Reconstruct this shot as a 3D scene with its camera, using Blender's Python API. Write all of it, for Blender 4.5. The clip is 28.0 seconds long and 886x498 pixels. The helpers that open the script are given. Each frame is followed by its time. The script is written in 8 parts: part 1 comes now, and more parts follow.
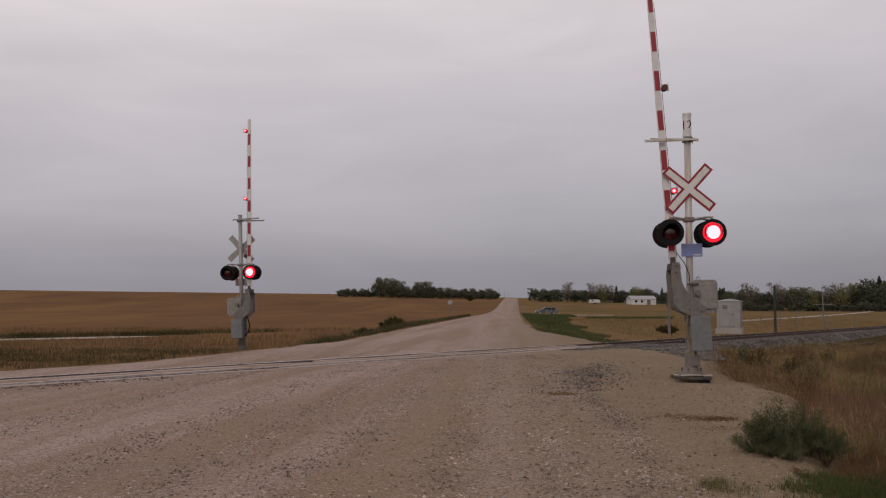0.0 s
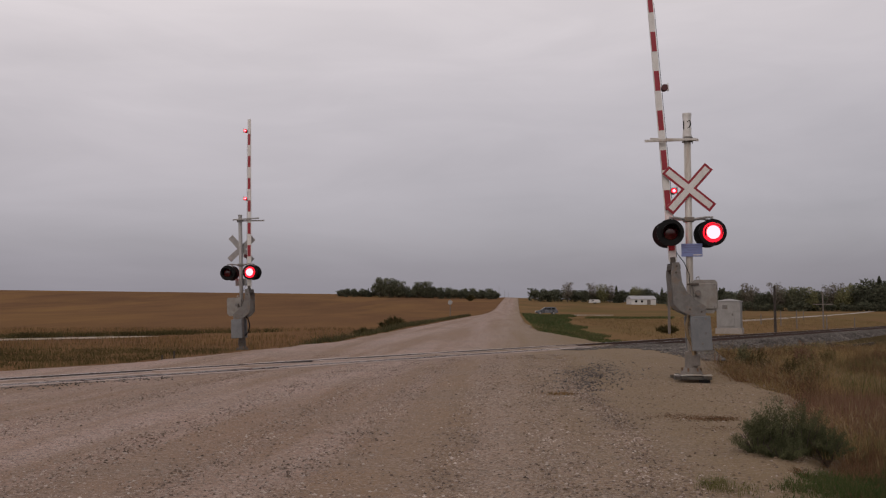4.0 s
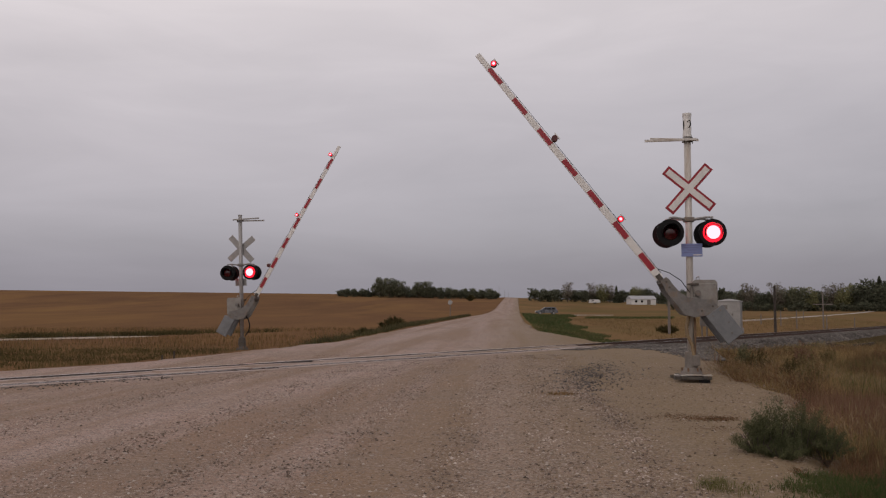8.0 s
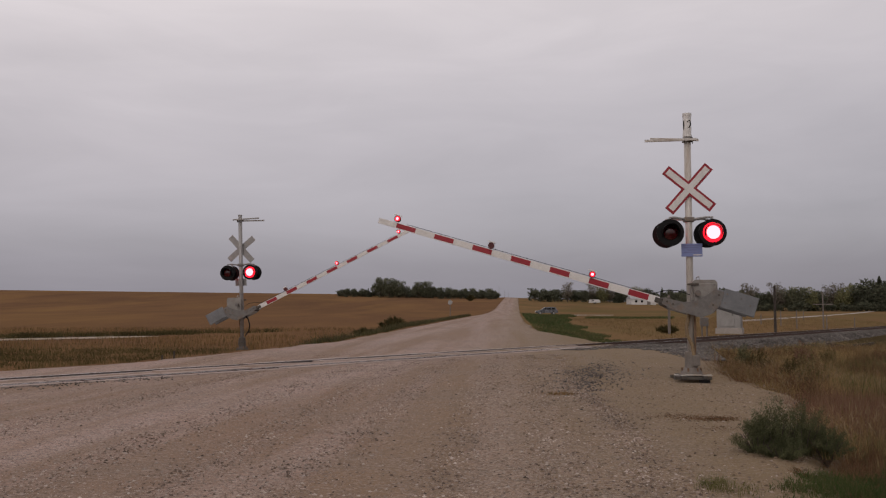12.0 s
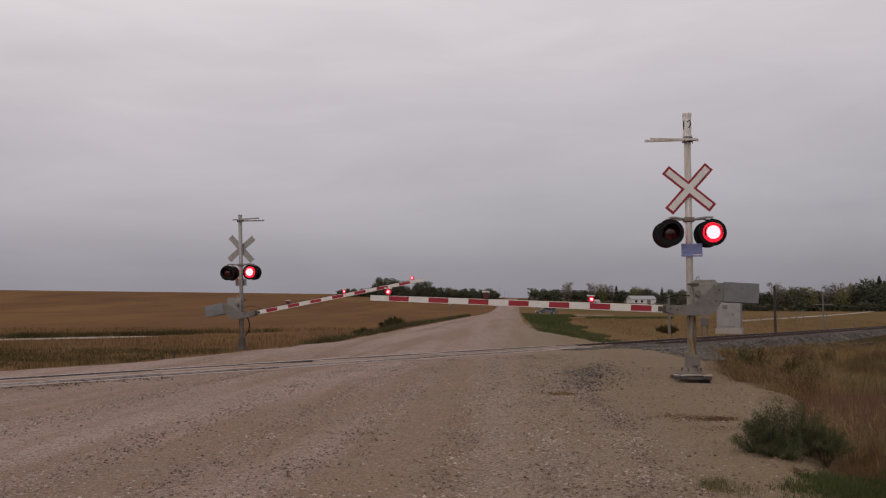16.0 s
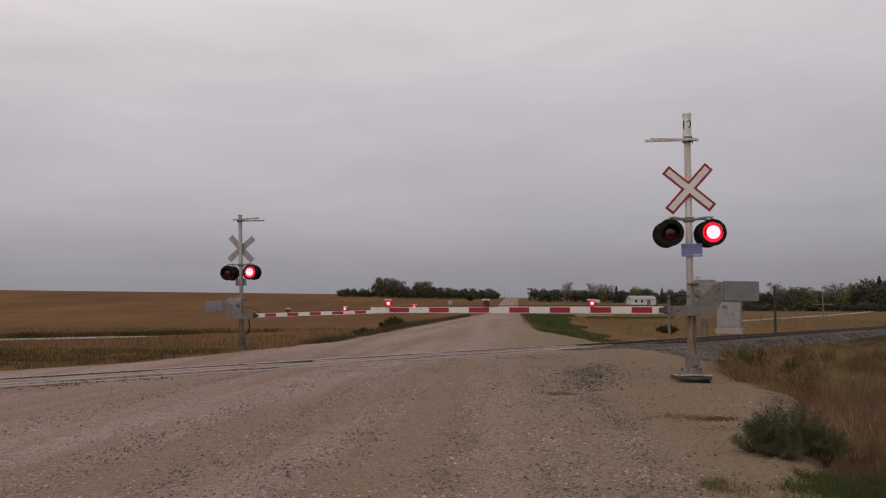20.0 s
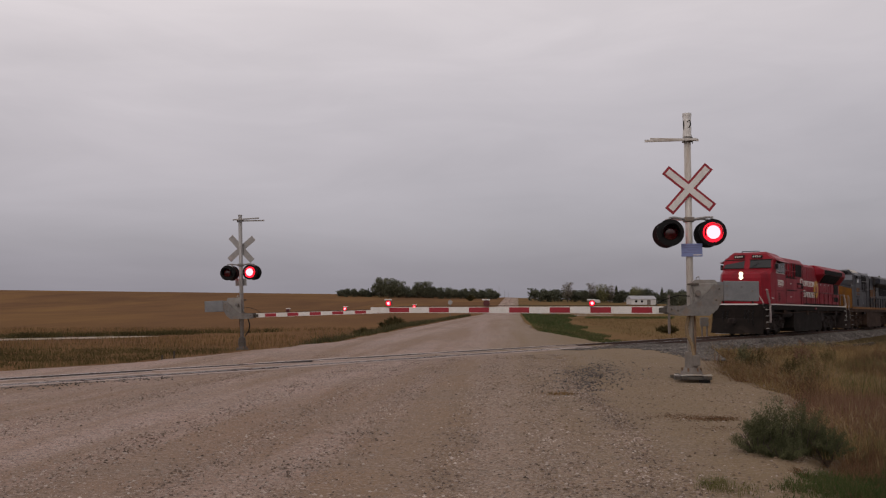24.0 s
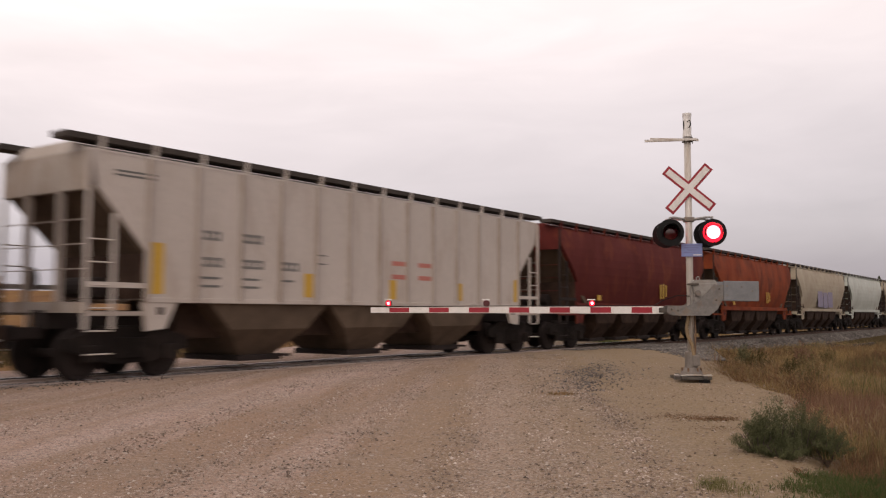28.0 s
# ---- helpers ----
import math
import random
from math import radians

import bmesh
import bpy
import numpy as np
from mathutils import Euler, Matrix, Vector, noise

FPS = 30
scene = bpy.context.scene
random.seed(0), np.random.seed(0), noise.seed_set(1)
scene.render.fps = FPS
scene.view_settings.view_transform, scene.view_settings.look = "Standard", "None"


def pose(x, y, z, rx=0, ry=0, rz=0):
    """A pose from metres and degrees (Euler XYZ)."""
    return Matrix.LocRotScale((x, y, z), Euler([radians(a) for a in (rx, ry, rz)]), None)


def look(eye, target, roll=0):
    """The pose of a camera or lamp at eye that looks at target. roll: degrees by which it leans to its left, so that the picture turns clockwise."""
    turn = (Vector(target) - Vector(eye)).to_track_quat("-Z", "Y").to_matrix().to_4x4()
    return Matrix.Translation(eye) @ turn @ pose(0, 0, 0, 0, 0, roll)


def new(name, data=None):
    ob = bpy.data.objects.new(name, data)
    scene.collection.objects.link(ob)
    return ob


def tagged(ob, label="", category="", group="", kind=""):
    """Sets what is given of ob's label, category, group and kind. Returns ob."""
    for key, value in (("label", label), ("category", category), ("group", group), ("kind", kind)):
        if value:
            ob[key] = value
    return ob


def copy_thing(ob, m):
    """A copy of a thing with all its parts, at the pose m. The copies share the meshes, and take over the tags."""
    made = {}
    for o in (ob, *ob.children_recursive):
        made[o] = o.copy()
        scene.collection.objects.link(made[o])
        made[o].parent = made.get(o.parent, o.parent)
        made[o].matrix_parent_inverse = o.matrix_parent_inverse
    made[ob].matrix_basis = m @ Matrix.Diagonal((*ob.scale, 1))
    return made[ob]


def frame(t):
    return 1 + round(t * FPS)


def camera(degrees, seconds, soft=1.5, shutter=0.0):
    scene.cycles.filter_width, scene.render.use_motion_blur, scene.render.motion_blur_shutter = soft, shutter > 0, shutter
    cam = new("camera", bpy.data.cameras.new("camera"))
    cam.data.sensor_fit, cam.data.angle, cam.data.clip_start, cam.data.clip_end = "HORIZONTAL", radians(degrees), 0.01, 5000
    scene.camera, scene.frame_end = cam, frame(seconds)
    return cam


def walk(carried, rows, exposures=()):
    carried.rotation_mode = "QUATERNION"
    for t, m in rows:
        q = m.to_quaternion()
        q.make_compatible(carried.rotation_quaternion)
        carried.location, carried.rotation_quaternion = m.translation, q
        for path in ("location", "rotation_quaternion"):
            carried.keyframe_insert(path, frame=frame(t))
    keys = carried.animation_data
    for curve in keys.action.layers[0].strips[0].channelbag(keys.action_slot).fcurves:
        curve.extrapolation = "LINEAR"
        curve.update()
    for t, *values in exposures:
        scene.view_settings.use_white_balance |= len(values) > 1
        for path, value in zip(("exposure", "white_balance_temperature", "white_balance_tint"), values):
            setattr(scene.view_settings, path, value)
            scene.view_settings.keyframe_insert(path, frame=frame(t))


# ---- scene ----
from mathutils import noise as mnoise

# ---- camera: a tripod at the right edge of a gravel road ----
EYE = 1.35
cam = camera(53.04, 28.0, soft=1.2, shutter=0.3)
STAND = pose(0, 0, EYE, 90 + 3.788, 0, 0)
walk(cam, [(0.0, STAND), (28.0, STAND)],
     exposures=[(0.0, 0.0, 6500, 10), (25.2, 0.0, 6500, 10), (25.6, 0.2, 6500, 10), (26.0, 0.6, 6550, 10), (26.5, 0.88, 6650, 11), (27.0, 0.88, 6700, 11), (28.0, 0.68, 6950, 12)])

# ---- overcast evening sky ----
world = bpy.data.worlds.new("overcast_sky")
scene.world = world
world.use_nodes = True
wn, wl = world.node_tree.nodes, world.node_tree.links
wn.clear()


def wnode(kind, **values):
    n = wn.new(kind)
    for k, v in values.items():
        n.inputs[k].default_value = v
    return n


SUN_UP, SUN_ROUND = 38.0, 200.0
sky = wn.new("ShaderNodeTexSky")
sky.sky_type, sky.sun_disc = "NISHITA", False
sky.sun_elevation, sky.sun_rotation = radians(SUN_UP), radians(SUN_ROUND)
sky.air_density, sky.dust_density = 1.0, 4.0
coord = wn.new("ShaderNodeTexCoord")
split = wn.new("ShaderNodeSeparateXYZ")
wl.new(coord.outputs["Generated"], split.inputs[0])
ramp = wn.new("ShaderNodeValToRGB")
ramp.color_ramp.elements[0].position, ramp.color_ramp.elements[0].color = 0.0, (0.256, 0.243, 0.275, 1)
ramp.color_ramp.elements[1].position, ramp.color_ramp.elements[1].color = 1.0, (0.48, 0.42, 0.405, 1)
for at, c in ((0.05, (0.278, 0.258, 0.292, 1)), (0.16, (0.418, 0.375, 0.39, 1)), (0.33, (0.655, 0.59, 0.585, 1)), (0.5, (0.57, 0.505, 0.495, 1))):
    e = ramp.color_ramp.elements.new(at)
    e.color = c
wl.new(split.outputs["Z"], ramp.inputs[0])
stretch = wnode("ShaderNodeMapping", Scale=(1.2, 1.2, 5.0), Rotation=(0.0, radians(7), 0.0))
wl.new(coord.outputs["Generated"], stretch.inputs[0])
cloud = wnode("ShaderNodeTexNoise", Scale=1.5, Detail=5.0, Roughness=0.5, Distortion=0.4)
wl.new(stretch.outputs[0], cloud.inputs["Vector"])
shade = wn.new("ShaderNodeMapRange")
shade.inputs["From Min"].default_value, shade.inputs["From Max"].default_value = 0.3, 0.7
shade.inputs["To Min"].default_value, shade.inputs["To Max"].default_value = 0.9, 1.1
wl.new(cloud.outputs["Fac"], shade.inputs["Value"])
lean = wn.new("ShaderNodeMath")           # brighter towards the hidden sun
lean.operation = "MULTIPLY_ADD"
lean.inputs[1].default_value, lean.inputs[2].default_value = -0.16, 1.0
wl.new(split.outputs["X"], lean.inputs[0])
lit_cloud = wn.new("ShaderNodeMath")
lit_cloud.operation = "MULTIPLY"
puff = wnode("ShaderNodeTexNoise", Scale=3.4, Detail=6.0, Roughness=0.55, Distortion=0.8)
wl.new(stretch.outputs[0], puff.inputs["Vector"])
ragged = wn.new("ShaderNodeMapRange")
for k, v in zip(("From Min", "From Max", "To Min", "To Max"), (0.35, 0.65, 0.965, 1.035)):
    ragged.inputs[k].default_value = v
wl.new(puff.outputs["Fac"], ragged.inputs["Value"])
layers = wn.new("ShaderNodeMath")
layers.operation = "MULTIPLY"
wl.new(shade.outputs[0], layers.inputs[0])
wl.new(ragged.outputs[0], layers.inputs[1])
wl.new(layers.outputs[0], lit_cloud.inputs[0])
wl.new(lean.outputs[0], lit_cloud.inputs[1])
times = wn.new("ShaderNodeVectorMath")
times.operation = "SCALE"
wl.new(ramp.outputs["Color"], times.inputs[0])
wl.new(lit_cloud.outputs[0], times.inputs["Scale"])
veil = wn.new("ShaderNodeVectorMath")
veil.operation = "SCALE"
veil.inputs["Scale"].default_value = 0.02
wl.new(sky.outputs["Color"], veil.inputs[0])
both = wn.new("ShaderNodeVectorMath")
wl.new(times.outputs[0], both.inputs[0])
wl.new(veil.outputs[0], both.inputs[1])
back = wnode("ShaderNodeBackground", Strength=1.0)
wl.new(both.outputs[0], back.inputs["Color"])
wl.new(back.outputs[0], wn.new("ShaderNodeOutputWorld").inputs["Surface"])

sun = new("sun", bpy.data.lights.new("sun", "SUN"))
sun.data.energy, sun.data.angle, sun.data.color = 0.5, radians(25), (1.0, 0.94, 0.9)
sun.matrix_world = look((0, 0, 40), (0 - 40 * math.sin(radians(SUN_ROUND)), 0 - 40 * math.cos(radians(SUN_ROUND)), 40 - 40 * math.tan(radians(SUN_UP))))


# ---- materials ----
def material(name, base, base2=None, rough=0.7, metal=0.0, scale=3.0, fine=40.0, bump=0.15, spread=0.5, stretch=(1, 1, 1), turn=0.0,
             dirt=None, dirt_scale=0.8, dirt_amount=0.5, glow=0.0, rnd=0.0, voronoi=0.0, gloss=0.5):
    """A paint, stone, wood or metal: two colours mixed by noise at two scales, stains of a third colour, and fine relief."""
    m = bpy.data.materials.new(name)
    m.use_nodes = True
    n, l = m.node_tree.nodes, m.node_tree.links
    b = n["Principled BSDF"]
    b.inputs["Roughness"].default_value, b.inputs["Metallic"].default_value = rough, metal
    b.inputs["Specular IOR Level"].default_value = gloss
    tc = n.new("ShaderNodeTexCoord")
    mp = n.new("ShaderNodeMapping")
    mp.inputs["Scale"].default_value = stretch
    mp.inputs["Rotation"].default_value = (0, 0, turn)
    l.new(tc.outputs["Object"], mp.inputs[0])

    def noisy(sc, detail, rough_=0.6):
        t = n.new("ShaderNodeTexNoise")
        t.inputs["Scale"].default_value, t.inputs["Detail"].default_value, t.inputs["Roughness"].default_value = sc, detail, rough_
        t.inputs["Distortion"].default_value = 0.7
        l.new(mp.outputs[0], t.inputs["Vector"])
        return t

    def mixed(fac, a, c):
        x = n.new("ShaderNodeMix")
        x.data_type = "RGBA"
        for sock, v in ((x.inputs["Factor"], fac), (x.inputs["A"], a), (x.inputs["B"], c)):
            if isinstance(v, tuple):
                sock.default_value = (*v, 1)
            elif isinstance(v, float):
                sock.default_value = v
            else:
                l.new(v, sock)
        return x.outputs["Result"]

    def ranged(v, a, c, lo=0.0, hi=1.0):
        r = n.new("ShaderNodeMapRange")
        r.inputs["From Min"].default_value, r.inputs["From Max"].default_value = a, c
        r.inputs["To Min"].default_value, r.inputs["To Max"].default_value = lo, hi
        l.new(v, r.inputs["Value"])
        return r.outputs[0]

    coarse, grain = noisy(scale, 4.0), noisy(fine, 3.0, 0.7)
    base2 = base2 or tuple(c * 0.75 for c in base)
    col = mixed(ranged(coarse.outputs["Fac"], 0.5 - spread / 2, 0.5 + spread / 2), base, base2)
    grained = mixed(ranged(grain.outputs["Fac"], 0.3, 0.7, 0.0, 0.35), col, tuple(c * 0.45 for c in base2))
    height = grain.outputs["Fac"]
    if voronoi:
        vo = n.new("ShaderNodeTexVoronoi")
        vo.inputs["Scale"].default_value = voronoi
        l.new(mp.outputs[0], vo.inputs["Vector"])
        bright = n.new("ShaderNodeSeparateColor")
        l.new(vo.outputs["Color"], bright.inputs[0])
        grained = mixed(ranged(bright.outputs[0], 0.55, 1.0, 0.0, 0.4), grained, tuple(min(1, c * 1.7) for c in base))
        grained = mixed(ranged(bright.outputs[1], 0.7, 1.0, 0.0, 0.5), grained, tuple(c * 0.4 for c in base2))
        height = vo.outputs["Distance"]
    if dirt:
        d = noisy(dirt_scale, 6.0, 0.65)
        grained = mixed(ranged(d.outputs["Fac"], 0.62 - dirt_amount * 0.3, 0.68, 0.0, min(1.0, dirt_amount + 0.2)), grained, dirt)
    if rnd:
        oi = n.new("ShaderNodeObjectInfo")
        grained = mixed(ranged(oi.outputs["Random"], 0.0, 1.0, 0.0, rnd), grained, tuple(c * 0.4 for c in base2))
    l.new(grained, b.inputs["Base Color"])
    l.new(ranged(coarse.outputs["Fac"], 0.3, 0.7, max(0.05, rough - 0.1), min(1.0, rough + 0.1)), b.inputs["Roughness"])
    if bump:
        bp = n.new("ShaderNodeBump")
        bp.inputs["Strength"].default_value, bp.inputs["Distance"].default_value = bump, 0.02
        l.new(height, bp.inputs["Height"])
        l.new(bp.outputs[0], b.inputs["Normal"])
    if glow:
        b.inputs["Emission Color"].default_value = (*base, 1)
        b.inputs["Emission Strength"].default_value = glow
    return m


def lamp_material(name, color, strength):
    m = bpy.data.materials.new(name)
    m.use_nodes = True
    b = m.node_tree.nodes["Principled BSDF"]
    b.inputs["Base Color"].default_value = (color[0] * 0.2, color[1] * 0.05, color[2] * 0.05, 1)
    b.inputs["Specular IOR Level"].default_value = 0.1
    b.inputs["Emission Color"].default_value = (*color, 1)
    b.inputs["Emission Strength"].default_value = strength
    return m


def glass_material(name, tint, rough=0.06):
    m = bpy.data.materials.new(name)
    m.use_nodes = True
    b = m.node_tree.nodes["Principled BSDF"]
    b.inputs["Base Color"].default_value = (*tint, 1)
    b.inputs["Roughness"].default_value = rough
    b.inputs["Specular IOR Level"].default_value = 0.5
    b.inputs["Coat Weight"].default_value = 0.15
    return m




def gravel_material():
    """Compacted pinkish gravel: lanes worn along the road, sandier ground to one side, fine stones."""
    m = bpy.data.materials.new("road_gravel")
    m.use_nodes = True
    n, l = m.node_tree.nodes, m.node_tree.links
    b = n["Principled BSDF"]
    b.inputs["Roughness"].default_value = 0.95
    b.inputs["Specular IOR Level"].default_value = 0.2
    tc = n.new("ShaderNodeTexCoord")

    def noisy(sc, detail, stretch=(1, 1, 1), rough=0.6):
        mp = n.new("ShaderNodeMapping")
        mp.inputs["Scale"].default_value = stretch
        l.new(tc.outputs["Object"], mp.inputs[0])
        t = n.new("ShaderNodeTexNoise")
        t.inputs["Scale"].default_value, t.inputs["Detail"].default_value, t.inputs["Roughness"].default_value = sc, detail, rough
        l.new(mp.outputs[0], t.inputs["Vector"])
        return t.outputs["Fac"]

    def ranged(v, a, c, lo, hi):
        r = n.new("ShaderNodeMapRange")
        for k, x in zip(("From Min", "From Max", "To Min", "To Max"), (a, c, lo, hi)):
            r.inputs[k].default_value = x
        l.new(v, r.inputs["Value"])
        return r.outputs[0]

    def mixed(fac, a, c):
        x = n.new("ShaderNodeMix")
        x.data_type = "RGBA"
        l.new(fac, x.inputs["Factor"])
        for sock, v in ((x.inputs["A"], a), (x.inputs["B"], c)):
            if isinstance(v, tuple):
                sock.default_value = (*v, 1)
            else:
                l.new(v, sock)
        return x.outputs["Result"]

    lanes = noisy(0.75, 3.0, (1, 0.05, 1))
    col = mixed(ranged(lanes, 0.42, 0.58, 0, 1), (0.385, 0.266, 0.222), (0.245, 0.157, 0.104))
    sp = n.new("ShaderNodeSeparateXYZ")
    l.new(tc.outputs["Object"], sp.inputs[0])
    col = mixed(ranged(sp.outputs["X"], -2.6, 1.9, 0.0, 0.88), col, (0.215, 0.153, 0.084))
    col = mixed(ranged(noisy(0.5, 5.0), 0.42, 0.68, 0.0, 0.55), col, (0.22, 0.165, 0.125))
    col = mixed(ranged(noisy(3.0, 4.0), 0.5, 0.75, 0.0, 0.45), col, (0.17, 0.125, 0.095))
    strewn = ranged(lanes, 0.40, 0.6, 1.0, 0.5)
    for scale, lo in ((75.0, 0.5), (36.0, 0.76)):
        v = n.new("ShaderNodeTexVoronoi")
        v.inputs["Scale"].default_value = scale
        l.new(tc.outputs["Object"], v.inputs["Vector"])
        c = n.new("ShaderNodeSeparateColor")
        l.new(v.outputs["Color"], c.inputs[0])
        for sock, most, stone in ((c.outputs[0], 0.55, (0.46, 0.40, 0.36)), (c.outputs[1], 0.75, (0.10, 0.085, 0.075))):
            both = n.new("ShaderNodeMath")
            both.operation = "MULTIPLY"
            l.new(ranged(sock, lo, 1.0, 0.0, most), both.inputs[0])
            l.new(strewn, both.inputs[1])
            col = mixed(both.outputs[0], col, stone)
    col = mixed(ranged(sp.outputs["X"], -1.6, 2.6, 0.0, 0.5), col, (0.18, 0.128, 0.068))
    l.new(col, b.inputs["Base Color"])
    bp = n.new("ShaderNodeBump")
    bp.inputs["Strength"].default_value, bp.inputs["Distance"].default_value = 0.4, 0.012
    l.new(noisy(75.0, 4.0, (1, 1, 1), 0.75), bp.inputs["Height"])
    l.new(bp.outputs[0], b.inputs["Normal"])
    return m


GRAVEL = gravel_material()
BALLAST = material("ballast_stone", (0.085, 0.078, 0.072), (0.05, 0.046, 0.043), 0.95, scale=1.2, fine=18, bump=0.9, voronoi=15)
FIELD = material("field_soil", (0.2, 0.117, 0.063), (0.145, 0.085, 0.051), 0.95, gloss=0.0, scale=0.03, fine=5, bump=0.5, spread=0.35, dirt=(0.225, 0.135, 0.06), dirt_scale=0.02, dirt_amount=0.5, stretch=(1, 0.3, 1))
MEADOW = material("straw_meadow", (0.225, 0.145, 0.075), (0.165, 0.108, 0.058), 0.95, gloss=0.0, scale=0.06, fine=5, bump=0.4, dirt=(0.12, 0.1, 0.045), dirt_scale=0.03, dirt_amount=0.6, stretch=(1, 0.4, 1))
DITCH = material("ditch_soil", (0.085, 0.062, 0.034), (0.055, 0.045, 0.024), 0.95, gloss=0.0, scale=0.8, fine=12, bump=0.6)
GALV = material("galvanised_steel", (0.36, 0.35, 0.34), (0.27, 0.26, 0.26), 0.6, 0.25, scale=6, fine=60, bump=0.05, dirt=(0.3, 0.25, 0.2), dirt_scale=4, dirt_amount=0.3)
GALV_DARK = material("weathered_casting", (0.20, 0.19, 0.18), (0.14, 0.13, 0.125), 0.6, 0.3, scale=7, fine=50, bump=0.08, dirt=(0.2, 0.13, 0.08), dirt_scale=5, dirt_amount=0.35)
WHITE = material("white_paint", (0.74, 0.72, 0.70), (0.62, 0.6, 0.58), 0.45, scale=5, fine=60, bump=0.03, dirt=(0.45, 0.42, 0.38), dirt_scale=6, dirt_amount=0.25)
RED = material("red_sheeting", (0.33, 0.012, 0.027), (0.26, 0.010, 0.022), 0.4, scale=6, fine=60, bump=0.02)
BLACK = material("black_paint", (0.006, 0.006, 0.0065), (0.010, 0.010, 0.0105), 0.45, gloss=0.14, scale=6, fine=60, bump=0.04)
STEEL_BLUE = material("grey_counterweight_steel", (0.20, 0.205, 0.215), (0.15, 0.155, 0.163), 0.6, 0.2, scale=5, fine=50, bump=0.06)
# flangeway dirt, blackened to hold the gap's shadow as well
GAP_SHADE = material("shaded_gap_dirt", (0.03, 0.023, 0.02), (0.02, 0.016, 0.015), 0.95, scale=3, fine=30, bump=0.3)
RUST = material("rusty_steel", (0.20, 0.11, 0.06), (0.12, 0.075, 0.05), 0.85, 0.1, scale=8, fine=60, bump=0.2)
BLUE = material("blue_sign_face", (0.17, 0.21, 0.44), (0.2, 0.24, 0.46), 0.4, scale=6, fine=60, bump=0.0)
LENS_DARK = glass_material("unlit_red_lens", (0.045, 0.003, 0.005), 0.15)
LIT = lamp_material("lit_red_lens", (1.0, 0.10, 0.12), 9.0)
LIT_ARM = lamp_material("lit_arm_lens", (1.0, 0.02, 0.035), 2.2)
LIT_HALO = lamp_material("lit_red_halo", (1.0, 0.012, 0.03), 1.8)
HEADLIT = lamp_material("lit_headlamp", (1.0, 0.84, 0.58), 2.4)
TIE = material("creosoted_timber", (0.10, 0.075, 0.06), (0.065, 0.05, 0.042), 0.9, scale=4, fine=40, bump=0.4, rnd=0.5)
PLANK = material("crossing_timber", (0.44, 0.355, 0.315), (0.34, 0.265, 0.23), 0.9, scale=2, fine=30, bump=0.3, rnd=0.25, dirt=(0.36, 0.28, 0.235), dirt_scale=1.2, dirt_amount=0.6)
RAIL_TOP = material("polished_rail", (0.42, 0.40, 0.40), (0.3, 0.28, 0.28), 0.3, 0.9, scale=6, fine=60, bump=0.02)
RAIL_SIDE = material("rusted_rail", (0.12, 0.07, 0.05), (0.08, 0.05, 0.04), 0.85, 0.2, scale=8, fine=60, bump=0.1)


# ---- mesh helpers ----
def part(name, bm, mat, parent=None, label="", smooth=False):
    me = bpy.data.meshes.new(name)
    bmesh.ops.recalc_face_normals(bm, faces=bm.faces)
    if smooth:
        for f in bm.faces:
            f.smooth = True
    bm.to_mesh(me)
    bm.free()
    me.materials.append(mat)
    ob = new(name, me)
    ob.parent = parent
    if label:
        ob["label"] = label
    return ob


def sheet(name, verts, faces, mat, parent=None, smooth=False):
    me = bpy.data.meshes.new(name)
    me.from_pydata(verts, [], faces)
    me.materials.append(mat)
    if smooth:
        me.polygons.foreach_set("use_smooth", [True] * len(me.polygons))
    ob = new(name, me)
    ob.parent = parent
    return ob


def again(ob, m, parent=None):
    """Another object on the same mesh."""
    o = ob.copy()
    scene.collection.objects.link(o)
    o.parent = parent if parent else ob.parent
    o.matrix_basis = m
    return o


def box(bm, x0, x1, y0, y1, z0, z1, bevel=0.0, m=None):
    vs = bmesh.ops.create_cube(bm, size=1)["verts"]
    bmesh.ops.scale(bm, vec=(abs(x1 - x0), abs(y1 - y0), abs(z1 - z0)), verts=vs)
    bmesh.ops.translate(bm, vec=((x0 + x1) / 2, (y0 + y1) / 2, (z0 + z1) / 2), verts=vs)
    if bevel:
        es = list({e for v in vs for e in v.link_edges})
        r = bmesh.ops.bevel(bm, geom=es, offset=bevel, segments=2, affect="EDGES", profile=0.5)
        vs = list({v for f in r["faces"] for v in f.verts} | {v for v in vs if v.is_valid})
    if m:
        bmesh.ops.transform(bm, matrix=m, verts=[v for v in vs if v.is_valid])
    return bm


def tube(bm, a, b, r, r2=None, seg=12):
    a, b = Vector(a), Vector(b)
    d = b - a
    vs = bmesh.ops.create_cone(bm, cap_ends=True, segments=seg, radius1=r, radius2=r if r2 is None else r2, depth=d.length)["verts"]
    bmesh.ops.transform(bm, matrix=Matrix.Translation((a + b) / 2) @ d.to_track_quat("Z", "Y").to_matrix().to_4x4(), verts=vs)
    return bm


def bent(bm, pts, r, seg=8):
    for a, b in zip(pts, pts[1:]):
        tube(bm, a, b, r, seg=seg)
    for p in pts[1:-1]:
        vs = bmesh.ops.create_uvsphere(bm, u_segments=seg, v_segments=6, radius=r)["verts"]
        bmesh.ops.translate(bm, vec=p, verts=vs)
    return bm


